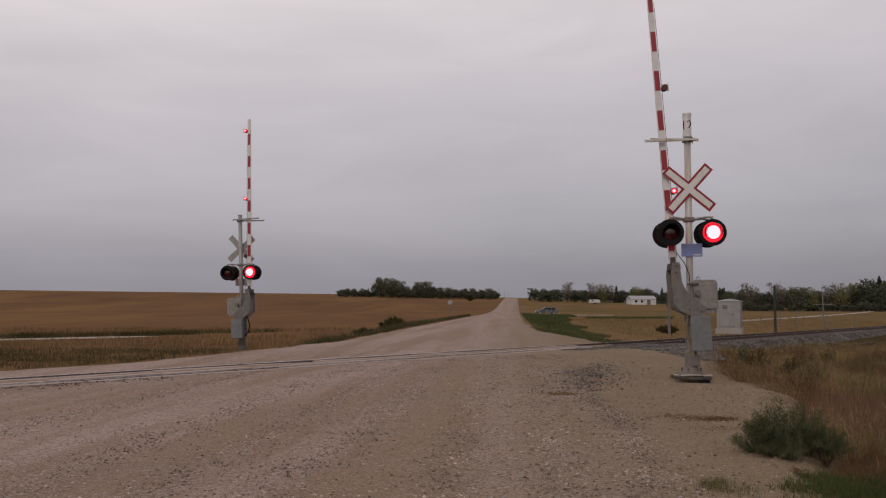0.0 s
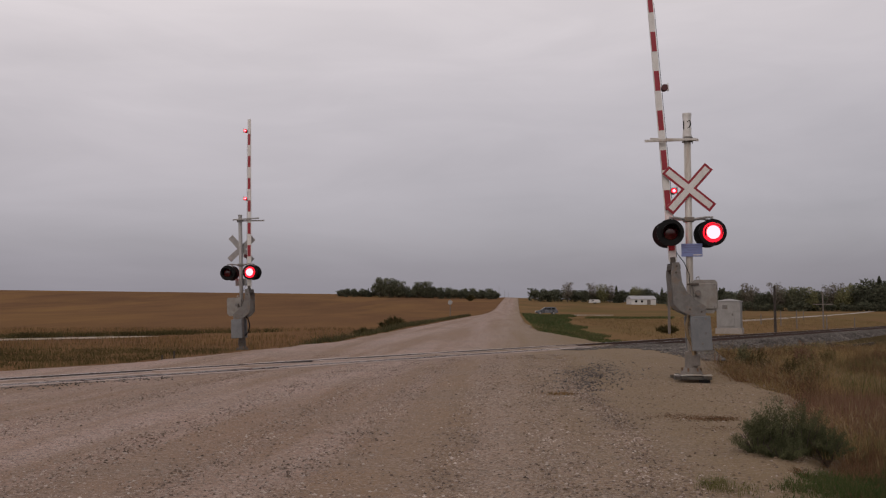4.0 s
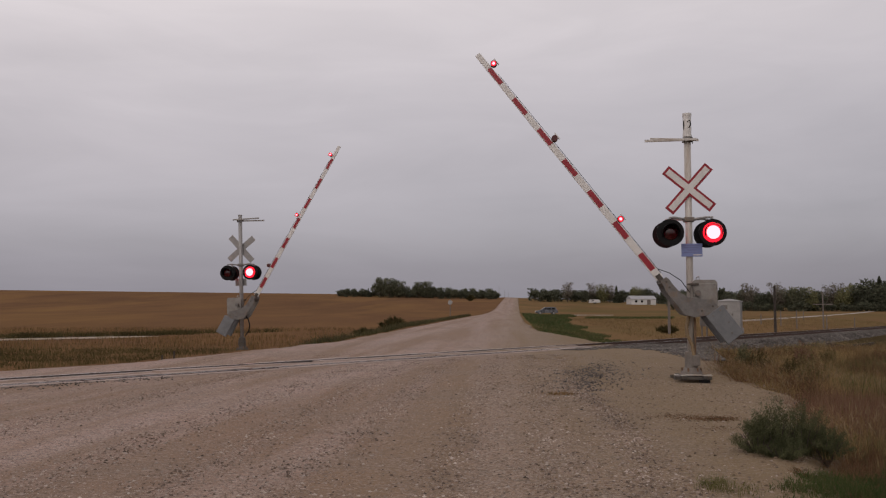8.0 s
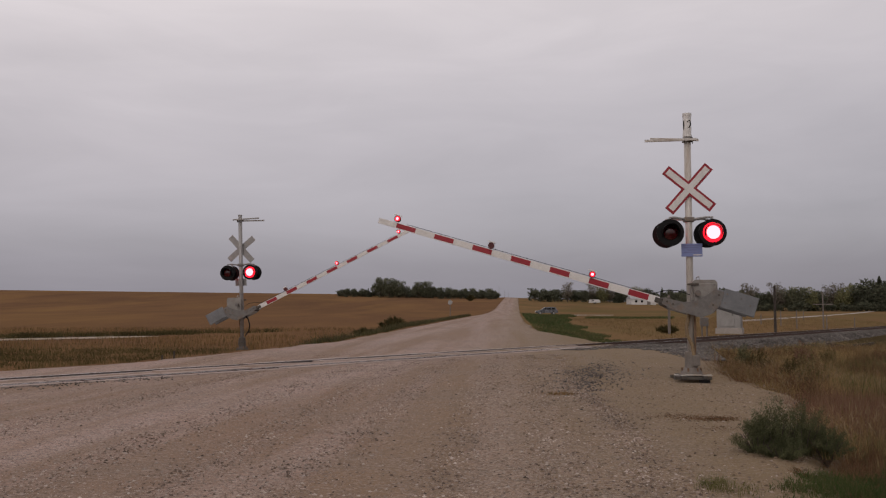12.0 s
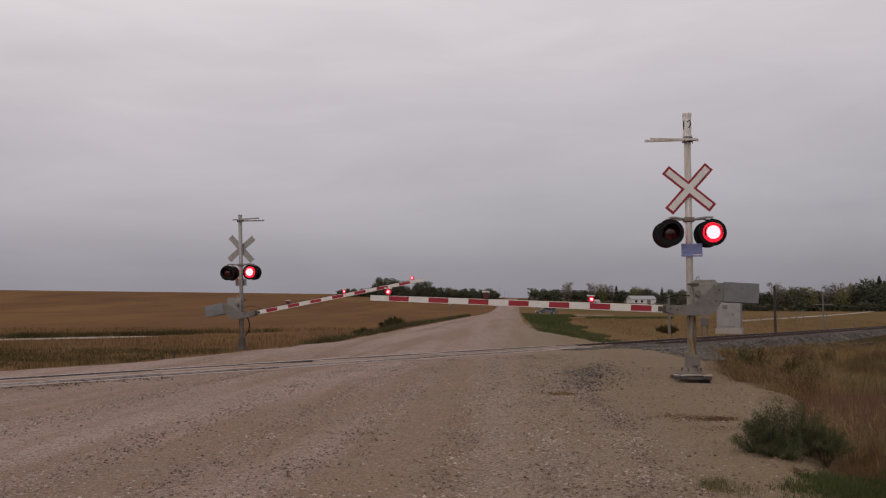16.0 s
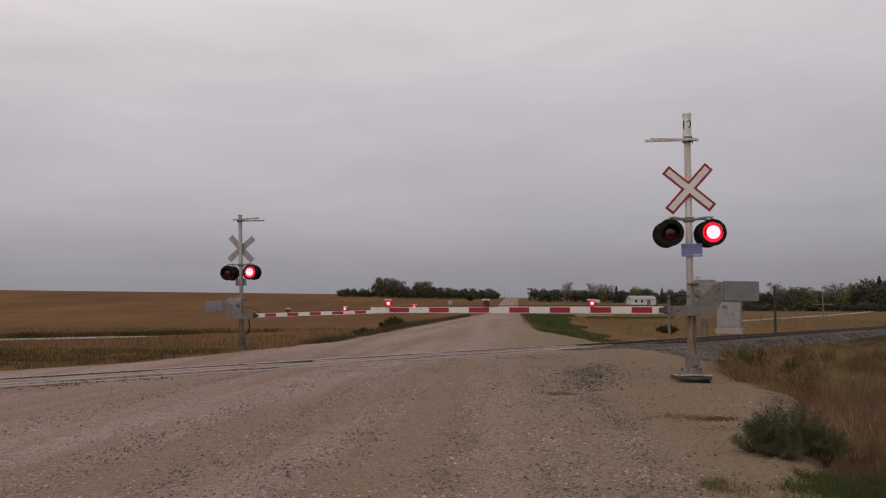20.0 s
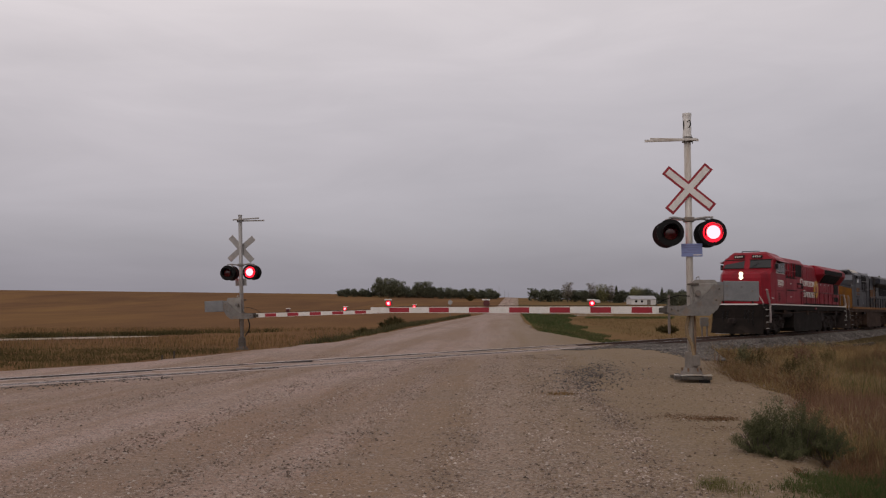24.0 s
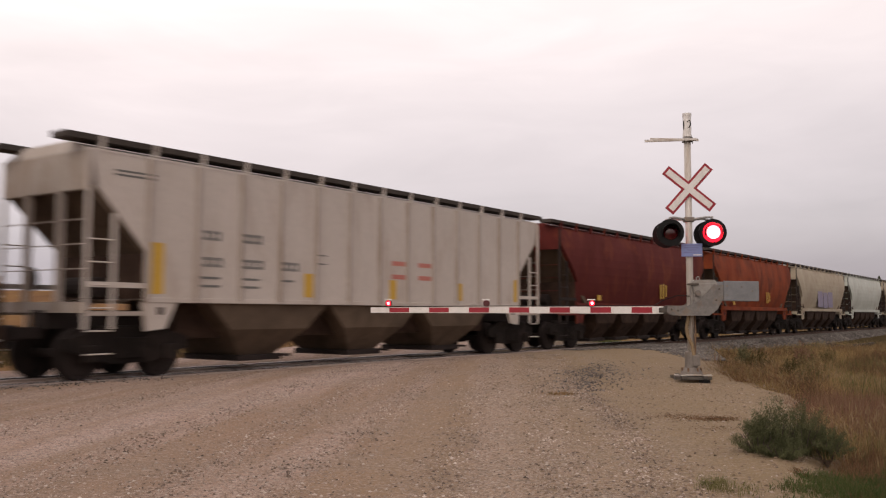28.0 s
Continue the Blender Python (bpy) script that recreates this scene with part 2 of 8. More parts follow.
def prism(bm, outline, y0, y1, taper=None):
    """An outline in x and z drawn out along y. taper: a function of (x, y, z) that gives the new place."""
    a = [bm.verts.new((x, y0, z)) for x, z in outline]
    b = [bm.verts.new((x, y1, z)) for x, z in outline]
    bm.faces.new(a)
    bm.faces.new(b[::-1])
    for i in range(len(a)):
        j = (i + 1) % len(a)
        bm.faces.new((a[j], a[i], b[i], b[j]))
    if taper:
        for v in a + b:
            v.co = taper(*v.co)
    return bm


def skin(bm, sections):
    """An open tube through outlines of equal length."""
    loops = [[bm.verts.new(p) for p in sec] for sec in sections]
    for a, b in zip(loops, loops[1:]):
        for i in range(len(a)):
            j = (i + 1) % len(a)
            bm.faces.new((a[i], a[j], b[j], b[i]))
    return bm


def fresh():
    return bmesh.new()


def thing(name, label, category, group="", m=None, kind=""):
    ob = tagged(new(name), label, category, group, kind)
    if m is not None:
        ob.matrix_basis = m
    return ob


# ---- the plan: track line, road line, ground heights ----
TURN = radians(35.268)                       # the track's heading, from the road's far end
ALONG = Vector((math.sin(TURN), math.cos(TURN), 0))
NEARSIDE = Vector((math.cos(TURN), -math.sin(TURN), 0))
TRACK0 = Vector((-19.5, 0, 0))
RAIL_Z = -0.02
ROAD_TURN = 4.77


GRADE = -0.0064                              # the track falls gently away from the crossing


def track_drop(s):
    return GRADE * (np.clip(s, -60.0, 150.0) - 25.0)


def on_track(s, q=0.0, z=0.0):
    return TRACK0 + ALONG * s + NEARSIDE * q + Vector((0, 0, z + float(track_drop(s))))


LEFT_Y = (-60, 4, 8, 12, 15, 19.3, 22.3, 29, 36.6, 125, 640, 1200)
LEFT_X = (-9, -9, -16.5, -14.5, -12.5, -9.6, -7.9, -6.3, -4.3, 3.0, 46.0, 93.0)
RIGHT_Y = (-60, 0, 6.3, 7.2, 8.0, 8.9, 10.9, 12.5, 14.1, 18.4, 22.3, 29.5, 34, 40, 45, 52, 60, 96, 150, 640, 1200)
RIGHT_X = (3.4, 3.4, 3.05, 3.2, 3.5, 4.05, 4.6, 5.2, 5.75, 6.0, 7.0, 8.8, 9.4, 7.2, 6.3, 5.7, 6.0, 8.7, 13.2, 54.0, 101.0)
HILL_X = (-1500, -299, -70, 44, 132, 235, 300, 1500)
HILL_Z = (14.6, 13.9, 11.1, 8.5, 5.2, 1.0, 0, 0)


def smooth01(v):
    v = np.clip(v, 0, 1)
    return v * v * (3 - 2 * v)


def hill(x, y):
    return np.interp(x, HILL_X, HILL_Z) * smooth01((y - 200) / 440)


def ground_z(x, y):
    left, right = np.interp(y, LEFT_Y, LEFT_X), np.interp(y, RIGHT_Y, RIGHT_X)
    out_l, out_r = left - x, x - right
    q = (x + 19.5) * math.cos(TURN) - y * math.sin(TURN)
    fade = 1 - 0.75 * smooth01((y - 90) / 150)
    low = np.where(out_l > 0, -1.05 * smooth01(out_l / 5.5) * fade, 0) + np.where(out_r > 0, np.where(q > 0, -0.95 * smooth01(out_r / 4.5), -0.5 * smooth01(out_r / 6)) * fade, 0)
    bed = -0.42 - np.clip((np.abs(q) - 2.0) * 0.42, 0, 3)
    s = (x + 19.5) * math.sin(TURN) + y * math.cos(TURN)
    fall = track_drop(s)
    bank = 0.75 * smooth01((out_r - 2.2) / 3.5) * smooth01((q - 4.2) / 2.0) * smooth01((60 - y) / 20)   # the ditch's far bank
    low = np.where(q > 0, low + bank, low)
    low = np.where((out_l > 0) | (out_r > 0), np.maximum(low, bed + fall), -0.3)
    near = np.where(out_r > 0, 1 - smooth01((np.abs(q) - 5) / 18), 0)
    low = np.where(out_r > 0, np.minimum(low, low * (1 - near) + near * (np.minimum(low, fall - 0.45))), low)
    low = np.where(out_l > 0, low - 0.16 * smooth01(out_l / 0.9) * smooth01((30 - np.abs(y - 32)) / 10) * (low > -0.4), low)
    return low + hill(x, y)


def gz(x, y):
    return float(ground_z(np.array(x, float), np.array(y, float)))


def build_ground():
    xs = np.concatenate([np.linspace(-2600, -300, 14), np.linspace(-260, -44, 28), np.linspace(-40, 40, 130), np.linspace(44, 300, 34), np.linspace(340, 2600, 14)])
    ys = np.concatenate([np.linspace(-300, -20, 8), np.linspace(-16, 90, 190), np.linspace(95, 680, 70), np.linspace(740, 4200, 20)])
    gx, gy = np.meshgrid(xs, ys)
    z = ground_z(gx, gy)
    rng = np.random.RandomState(4)
    z = z + np.where(z < -0.06, rng.normal(0, 0.02, z.shape), 0)
    nx, ny = len(xs), len(ys)
    verts = np.stack([gx, gy, z], -1).reshape(-1, 3).tolist()
    idx = np.arange(nx * ny).reshape(ny, nx)
    faces = np.stack([idx[:-1, :-1], idx[:-1, 1:], idx[1:, 1:], idx[1:, :-1]], -1).reshape(-1, 4).tolist()
    gr = sheet("ground", verts, faces, FIELD, smooth=True)
    gr.data.materials.append(MEADOW)
    gr.data.materials.append(DITCH)
    cx, cy = (gx[:-1, :-1] + gx[1:, 1:]) / 2, (gy[:-1, :-1] + gy[1:, 1:]) / 2
    right = cx > np.interp(cy, RIGHT_Y, RIGHT_X) - 1.0
    near = ((cx + 19.5) * math.cos(TURN) - cy * math.sin(TURN)) > 0
    gr.data.polygons.foreach_set("material_index", np.where(right, np.where(near, 2, 1), 0).reshape(-1).astype(np.int32))
    tagged(gr, "brown harvested prairie field with a low grassy basin", "ground", kind="structure")


build_ground()


def gravel_z(x, y):
    """The road's own surface: a faint crown, washboard and ruts."""
    n = 0.025 * mnoise.noise((x * 0.5, y * 0.35, 3.0)) + 0.01 * mnoise.noise((x * 2.1, y * 1.6, 8.0))
    q = (x + 19.5) * math.cos(TURN) - y * math.sin(TURN)
    flat = min(1.0, max(0.0, (abs(q) - 1.9) / 1.5))
    s = (x + 19.5) * math.sin(TURN) + y * math.cos(TURN)
    ramp_ = max(0.0, 1 - max(0.0, abs(q) - 2.0) / 6.0)
    lift = min(0.1, max(-0.16, float(track_drop(s)))) * ramp_ * ramp_
    lift -= 0.17 * math.exp(-((x - 4.98) ** 2 + (y - 17.3) ** 2) / 0.45)      # washed out under the signal's footing
    return n * flat + (-0.10 if abs(q) < 1.15 else -0.035 * (1 - flat)) + lift + float(hill(np.array(x), np.array(y)))


def build_road():
    ys = np.concatenate([np.linspace(-40, 4, 12), np.linspace(4.5, 60, 170), np.linspace(62, 150, 40), np.linspace(160, 900, 60)])
    verts, faces, nc = [], [], 84
    for k, y in enumerate(ys):
        a, b = np.interp(y, LEFT_Y, LEFT_X), np.interp(y, RIGHT_Y, RIGHT_X)
        wob = 0.35 * mnoise.noise((0, y * 0.5, 0)) + 0.2 * mnoise.noise((5, y * 1.9, 0))
        wob2 = 0.35 * mnoise.noise((9, y * 0.5, 2)) + 0.2 * mnoise.noise((5, y * 1.9, 4))
        a, b = a + wob, b + wob2
        for c in range(nc + 1):
            x = a + (b - a) * c / nc
            z = gravel_z(x, y)
            if c in (0, nc):
                z -= 0.22
            if c in (1, nc - 1):
                z -= 0.05
            verts.append((x, y, z))
    for r in range(len(ys) - 1):
        for c in range(nc):
            i = r * (nc + 1) + c
            faces.append((i, i + 1, i + nc + 2, i + nc + 1))
    turn = Matrix.Rotation(radians(-ROAD_TURN), 4, "Z")
    back_turn = turn.inverted()
    road = sheet("road", [back_turn @ Vector(v) for v in verts], faces, GRAVEL, smooth=True)
    road.matrix_basis = turn
    tagged(road, "pale pinkish gravel country road with wheel tracks", "road", kind="structure")


build_road()


# ---- railway ----
def build_track():
    # ballast bed, ends of the crossing buried in gravel
    prof = [(-3.6, -0.95), (-2.15, -0.22), (-1.5, -0.19), (1.5, -0.19), (2.15, -0.22), (3.9, -1.15)]
    verts, faces = [], []
    ss = np.concatenate([np.linspace(-60, 10, 20), np.linspace(11, 110, 140), np.linspace(115, 700, 60)])
    for s in ss:
        for q, z in prof:
            p = on_track(float(s), q, z)
            wob = 0.07 * mnoise.noise((s * 0.9, q * 2, 1.0))
            z_in = -0.35 if 12 < s < 38 else 0.0
            verts.append((p.x + wob, p.y, p.z + wob * 0.6 + (z_in if abs(q) < 4 else 0)))
    n = len(prof)
    for i in range(len(ss) - 1):
        for j in range(n - 1):
            a = i * n + j
            faces.append((a, a + 1, a + n + 1, a + n))
    tagged(sheet("ballast_bed", verts, faces, BALLAST), "grey crushed stone ballast under the rails", "ballast", kind="structure")
    track = thing("railway_track", "two steel rails on timber sleepers crossing the road", "railway track", kind="structure")
    for side in (-1, 1):
        bm = fresh()
        prof = [(-0.07, -0.17), (0.07, -0.17), (0.07, -0.15), (0.012, -0.13), (0.012, -0.045), (0.036, -0.03), (0.036, -0.004), (-0.036, -0.004), (-0.036, -0.03), (-0.012, -0.045), (-0.012, -0.13), (-0.07, -0.15)]
        skin(bm, [[on_track(s, side * 0.755 + u, w + RAIL_Z) for u, w in prof] for s in (-60, 150, 700)])
        rail = part("rail", bm, RAIL_SIDE, track, "rusty steel rail with a bright running face")
        bm = fresh()
        loops = []
        for s in (-60, 150, 700):
            loops.append([on_track(s, side * 0.755 + u, w + RAIL_Z) for u, w in ((-0.03, -0.006), (0.03, -0.006), (0.03, 0.0), (-0.03, 0.0))])
        skin(bm, loops)
        part("running_face", bm, RAIL_TOP, rail, "polished running face")
    return track


TRACK = build_track()


# ---- crossing signals with gates ----
MAST = material("pale_mast_paint", (0.56, 0.53, 0.50), (0.45, 0.41, 0.37), 0.5, 0.1, scale=3, fine=40, bump=0.04, dirt=(0.30, 0.2, 0.13), dirt_scale=3, dirt_amount=0.35, stretch=(1, 1, 0.3))
OLD_HOSE = material("weathered_tan_hose", (0.30, 0.21, 0.11), (0.17, 0.12, 0.075), 0.8, scale=6, fine=40, bump=0.15)
CAST = material("dusty_cast_iron", (0.20, 0.178, 0.16), (0.14, 0.12, 0.105), 0.75, 0.1, scale=6, fine=50, bump=0.08, dirt=(0.2, 0.15, 0.1), dirt_scale=4, dirt_amount=0.4)
CASE = material("worn_grey_casing", (0.29, 0.275, 0.255), (0.22, 0.205, 0.19), 0.6, 0.15, scale=5, fine=50, bump=0.06, dirt=(0.17, 0.13, 0.1), dirt_scale=4, dirt_amount=0.4)


def signal_lamp(parent, x, y, facing, zl):
    """One flashing unit: round background, housing, visor and dark lens. facing -1 looks to the front, +1 to the back."""
    f = facing
    bm = fresh()
    tube(bm, (x, y, zl), (x, y + f * 0.012, zl), 0.268, seg=40)
    lamp = part("background_disc", bm, BLACK, parent, "round black background disc")
    bm = fresh()
    tube(bm, (x, y - f * 0.004, zl), (x, y - f * 0.20, zl), 0.165, 0.10, seg=24)
    part("housing", bm, BLACK, lamp)
    bm = fresh()                             # visor: an open half tube over the lens
    n = 20
    rows = []
    for depth in (0.012, 0.25):
        for rr in (0.17, 0.163):
            rows.append([bm.verts.new((x + rr * math.cos(a), y + f * (depth - (0.1 * (1 - math.sin(a)) if depth > 0.1 else 0)), zl + rr * math.sin(a)))
                         for a in [radians(-35 + 250 * k / n) for k in range(n + 1)]])
    for p, r in ((rows[0], rows[2]), (rows[1], rows[3]), (rows[2], rows[3])):
        for k in range(n):
            bm.faces.new((p[k], p[k + 1], r[k + 1], r[k]))
    part("visor", bm, BLACK, lamp)
    bm = fresh()
    vs = bmesh.ops.create_uvsphere(bm, u_segments=28, v_segments=14, radius=0.15)["verts"]
    bmesh.ops.transform(bm, matrix=Matrix.Translation((x, y + f * 0.01, zl)) @ Matrix.Diagonal((1, 0.35, 1, 1)), verts=vs)
    part("lens", bm, LENS_DARK, lamp, "dark red lens", smooth=True)
    return lamp


BASE_DARK = material("grimy_dark_casting", (0.095, 0.084, 0.074), (0.055, 0.047, 0.042), 0.8, 0.1, scale=7, fine=50, bump=0.1, dirt=(0.11, 0.08, 0.05), dirt_scale=5, dirt_amount=0.5)
LAMP_DARK = material("dark_red_lamp_body", (0.09, 0.008, 0.01), (0.06, 0.006, 0.008), 0.5, scale=8, bump=0)


def lit_disc(parent, x, y, z, facing, r, name="lit_lens", rim=1.5, glow=None):
    """The glowing face of a flashing lamp. At rest it lies in the lamp; it is keyed to the front of the lens when the lamp is lit."""
    bm = fresh()
    vs = bmesh.ops.create_uvsphere(bm, u_segments=24, v_segments=12, radius=r)["verts"]
    bmesh.ops.transform(bm, matrix=Matrix.Diagonal((1, 0.34, 1, 1)), verts=vs)
    ob = part(name, bm, glow or LIT, parent, "bright red lit lens", smooth=True)
    # wider glowing disc added to paint the red halo round the core
    bm = fresh()
    vs = bmesh.ops.create_uvsphere(bm, u_segments=24, v_segments=12, radius=r * rim)["verts"]
    bmesh.ops.transform(bm, matrix=Matrix.Translation((0, -facing * r * 0.25, 0)) @ Matrix.Diagonal((1, 0.12, 1, 1)), verts=vs)
    part("lit_rim", bm, LIT_HALO, ob, "glowing red disc for the halo round the lens", smooth=True)
    ob.matrix_basis = Matrix.Translation((x, y, z))
    return ob


def crossing_signal(m, label, near):
    sig = thing("crossing_signal", label, "crossing signal", "crossing signals", m)
    top = 5.26 if near else 4.67
    zl = 2.83 if near else 2.61             # lamp centres
    dz = zl - 2.84
    sunk = 0.0 if near else 0.2             # the far mast's foot and mechanism sit lower
    bm = fresh()
    tube(bm, (0, 0, 0.3 - sunk), (0, 0, top - (0.45 if near else 0)), 0.068, seg=20)
    part("mast", bm, MAST if near else GALV, sig, "pale painted steel mast with rust streaks" if near else "grey galvanised steel mast", smooth=True)
    if near:
        bm = fresh()
        tube(bm, (0, 0, 4.8), (0, 0, 5.24), 0.082, seg=24)
        tube(bm, (0, 0, 4.78), (0, 0, 4.83), 0.09, seg=24)
        tube(bm, (0, 0, 5.2), (0, 0, 5.26), 0.09, seg=24)
        cap = part("number_cap", bm, WHITE, sig, "white cap with the black figures 12")
        cu = bpy.data.curves.new("figure", "FONT")
        cu.body, cu.size, cu.extrude, cu.align_x = "12", 0.26, 0.003, "RIGHT"
        txt = new("figure", cu)
        dg = bpy.context.evaluated_depsgraph_get()
        me = bpy.data.meshes.new_from_object(txt.evaluated_get(dg))
        bpy.data.objects.remove(txt)
        me.materials.append(BLACK)
        for v in me.vertices:                # wrap it round the cap
            a = v.co.x / 0.084 + radians(72)
            r = 0.0835 + v.co.z
            v.co = (r * math.sin(a), -r * math.cos(a), v.co.y + 4.93)
        fig = new("figure", me)
        fig.parent = cap
    else:
        bm = fresh()
        tube(bm, (0, 0, top), (0, 0, top + 0.04), 0.078, seg=20)
        part("mast_cap", bm, GALV, sig)
    # rest bracket near the top
    zc = 4.71 if near else 4.5
    for y0, x0, x1, up, tip in ((-0.11, -0.86, 0.16, 0.0, -0.02), (0.09, -0.72, 0.24, 0.035, 0.03)):
        bm = fresh()
        box(bm, x0, x1, y0 - 0.022, y0 + 0.022, zc + up - 0.024, zc + up + 0.024, 0.006)
        for v in bm.verts:
            v.co.z += tip * -v.co.x
        part("rest_bar", bm, MAST if near else GALV, sig, "flat pale steel bar of the arm rest")
    bm = fresh()
    box(bm, -0.09, 0.09, -0.1, 0.1, zc - 0.03, zc + 0.05, 0.01)
    tube(bm, (0.1, 0, zc + 0.07), (0.1, 0, zc - 0.06), 0.012)
    part("clamp", bm, GALV_DARK, sig)
    # crossbuck: two boards, red edge and white face
    zx = 3.72 if near else 3.48
    for k, ang in enumerate((48.5, -40.0)):
        t = Matrix.Translation((0, -0.085 - 0.012 * k, zx)) @ Matrix.Rotation(radians(-ang), 4, "Y")
        bm = fresh()
        box(bm, -0.6, 0.6, -0.006, 0.006, -0.105, 0.105, 0.002, t)
        board = part("crossbuck_board", bm, GALV, sig, "sign board with a bare metal back")
        bm = fresh()
        box(bm, -0.598, 0.598, -0.010, -0.0065, -0.103, 0.103, 0.0, t)
        part("red_border", bm, RED, board, "red reflective border")
        bm = fresh()
        box(bm, -0.55, 0.55, -0.0225 if k == 0 else -0.0125, -0.0105, -0.06, 0.06, 0.0, t)
        part("white_face", bm, WHITE, board, "white reflective face")
    # lamps on a cross tube
    bm = fresh()
    tube(bm, (-0.09, 0, 3.12 + dz), (0.09, 0, 3.12 + dz), 0.05, seg=14)
    box(bm, -0.1, 0.1, -0.1, 0.1, 3.07 + dz, 3.17 + dz, 0.02)
    part("lamp_clamp", bm, GALV_DARK, sig)
    for sx in (-1, 1):
        for sy in (-1, 1):
            bm = fresh()
            bent(bm, [(sx * 0.05, sy * 0.05, 3.12 + dz), (sx * 0.3, sy * 0.16, 3.15 + dz), (sx * 0.41, sy * 0.24, 3.14 + dz), (sx * 0.41, sy * 0.24, 2.95 + dz)], 0.022, 10)
            part("lamp_arm", bm, GALV, sig)
    for sx in (-1, 1):
        signal_lamp(sig, sx * 0.41, -0.27, -1, zl)
        signal_lamp(sig, sx * 0.41, 0.27, 1, zl)
    # plate under the lamps
    bm = fresh()
    box(bm, -0.17, 0.24, -0.092, -0.082, 2.375 + dz, 2.635 + dz, 0.004)
    plate = part("notice_plate", bm, BLUE if near else GALV, sig, "small blue emergency notice plate" if near else "bare metal notice plate")
    if near:
        for z0, x0, x1 in ((2.585, -0.12, 0.19), (2.54, -0.12, 0.15), (2.495, -0.05, 0.12), (2.45, -0.12, 0.17)):
            bm = fresh()
            box(bm, x0, x1, -0.096, -0.0925, z0 - 0.011, z0 + 0.011)
            part("lettering_bar", bm, material("pale_blue_lettering", (0.2, 0.22, 0.42), bump=0), plate)
        bm = fresh()
        box(bm, 0.06, 0.22, -0.097, -0.0925, 2.388, 2.41)
        part("label_strip", bm, WHITE, plate)
    # base
    bm = fresh()
    tube(bm, (0, 0, 0.05 - sunk), (0, 0, 0.1 - sunk), 0.22, 0.2, seg=20)
    tube(bm, (0, 0, 0.1 - sunk), (0, 0, 0.17 - sunk), 0.19, 0.13, seg=20)
    tube(bm, (0, 0, 0.17 - sunk), (0, 0, 0.47 - sunk), 0.128, 0.12, seg=20)
    tube(bm, (0, 0, 0.47 - sunk), (0, 0, 0.5 - sunk), 0.12, 0.08, seg=20)
    box(bm, 0.0, 0.15, -0.155, 0.0, 0.2 - sunk, 0.42 - sunk, 0.02)
    base = part("mast_base", bm, CAST if near else BASE_DARK, sig, "cast base with bolts")
    for k in range(6):
        a = k * math.pi / 3
        bm = fresh()
        tube(bm, (0.18 * math.cos(a), 0.18 * math.sin(a), 0.06 - sunk), (0.18 * math.cos(a), 0.18 * math.sin(a), 0.17 - sunk), 0.02, seg=6)
        part("bolt", bm, RUST, base)
    if near:
        bm = fresh()
        for y in (-0.25, 0.2):
            box(bm, -0.38, 0.34, y - 0.035, y + 0.035, -0.05, 0.012, 0.004)
        for x in (-0.22, 0.2):
            box(bm, x - 0.035, x + 0.035, -0.38, 0.36, -0.03, 0.03, 0.004)
        frame_ = part("footing_frame", bm, BASE_DARK, sig, "steel footing frame on piles")
        for px, py in ((0.2, -0.25), (-0.22, 0.22)):
            bm = fresh()
            tube(bm, (px, py, -0.35), (px, py, -0.045), 0.11, seg=14)
            part("pile", bm, BLACK, frame_, "dark footing pile")
        for px, py, sx_ in ((-0.22, -0.33, 0.05), (0.2, -0.34, 0.05), (-0.33, -0.25, 0.05), (0.3, -0.25, 0.05), (0.0, -0.25, 0.16)):
            bm = fresh()
            box(bm, px - sx_, px + sx_, py - 0.03, py + 0.03, 0.03, 0.048, 0.004)
            part("clip", bm, MAST, frame_)
    # conduit and cable
    bm = fresh()
    if near:
        bent(bm, [(-0.03, -0.1, 1.32), (-0.07, -0.12, 1.12), (-0.105, -0.13, 0.95), (-0.085, -0.13, 0.8), (0.0, -0.12, 0.62), (0.035, -0.11, 0.4)], 0.036, 10)
        part("conduit", bm, OLD_HOSE, sig, "weathered tan cable conduit")
        bm = fresh()
        bent(bm, [(0.06, -0.09, 1.3), (0.075, -0.1, 0.9), (0.06, -0.1, 0.45)], 0.018, 8)
        part("cable", bm, RUST, sig)
    else:
        bent(bm, [(0.07, -0.05, 1.15), (0.1, -0.1, 0.8), (0.06, -0.12, 0.5), (0.1, -0.1, 0.2)], 0.035, 10)
        part("conduit", bm, RUST, sig, "rusty cable conduit")
        bm = fresh()
        bent(bm, [(-0.05, -0.12, 1.12), (-0.18, -0.16, 0.95), (-0.24, -0.16, 0.72), (-0.2, -0.16, 0.5), (-0.08, -0.1, 0.34)], 0.022, 8)
        part("cable", bm, BLACK, sig)
    # gate mechanism
    low = 0.0 if near else 0.18
    bm = fresh()
    prism(bm, [(-0.02, 1.34 - low), (0.02, 1.26 - low), (0.40, 1.24 - low), (0.49, 1.34 - low), (0.49, 1.84 - low), (0.44, 1.9 - low), (0.06, 1.9 - low), (-0.02, 1.84 - low)], -0.22, 0.16)
    mech = part("mechanism_case", bm, CASE, sig, "grey cast gate mechanism case")
    bm = fresh()
    box(bm, 0.02, 0.47, -0.245, -0.224, 1.32 - low, 1.84 - low, 0.02)
    door_ = part("case_door", bm, CASE, mech)
    for hz in (1.42, 1.7):
        bm = fresh()
        tube(bm, (0.012, -0.25, hz - low), (0.012, -0.25, hz + 0.09 - low), 0.014, seg=8)
        part("hinge", bm, GALV_DARK, door_)
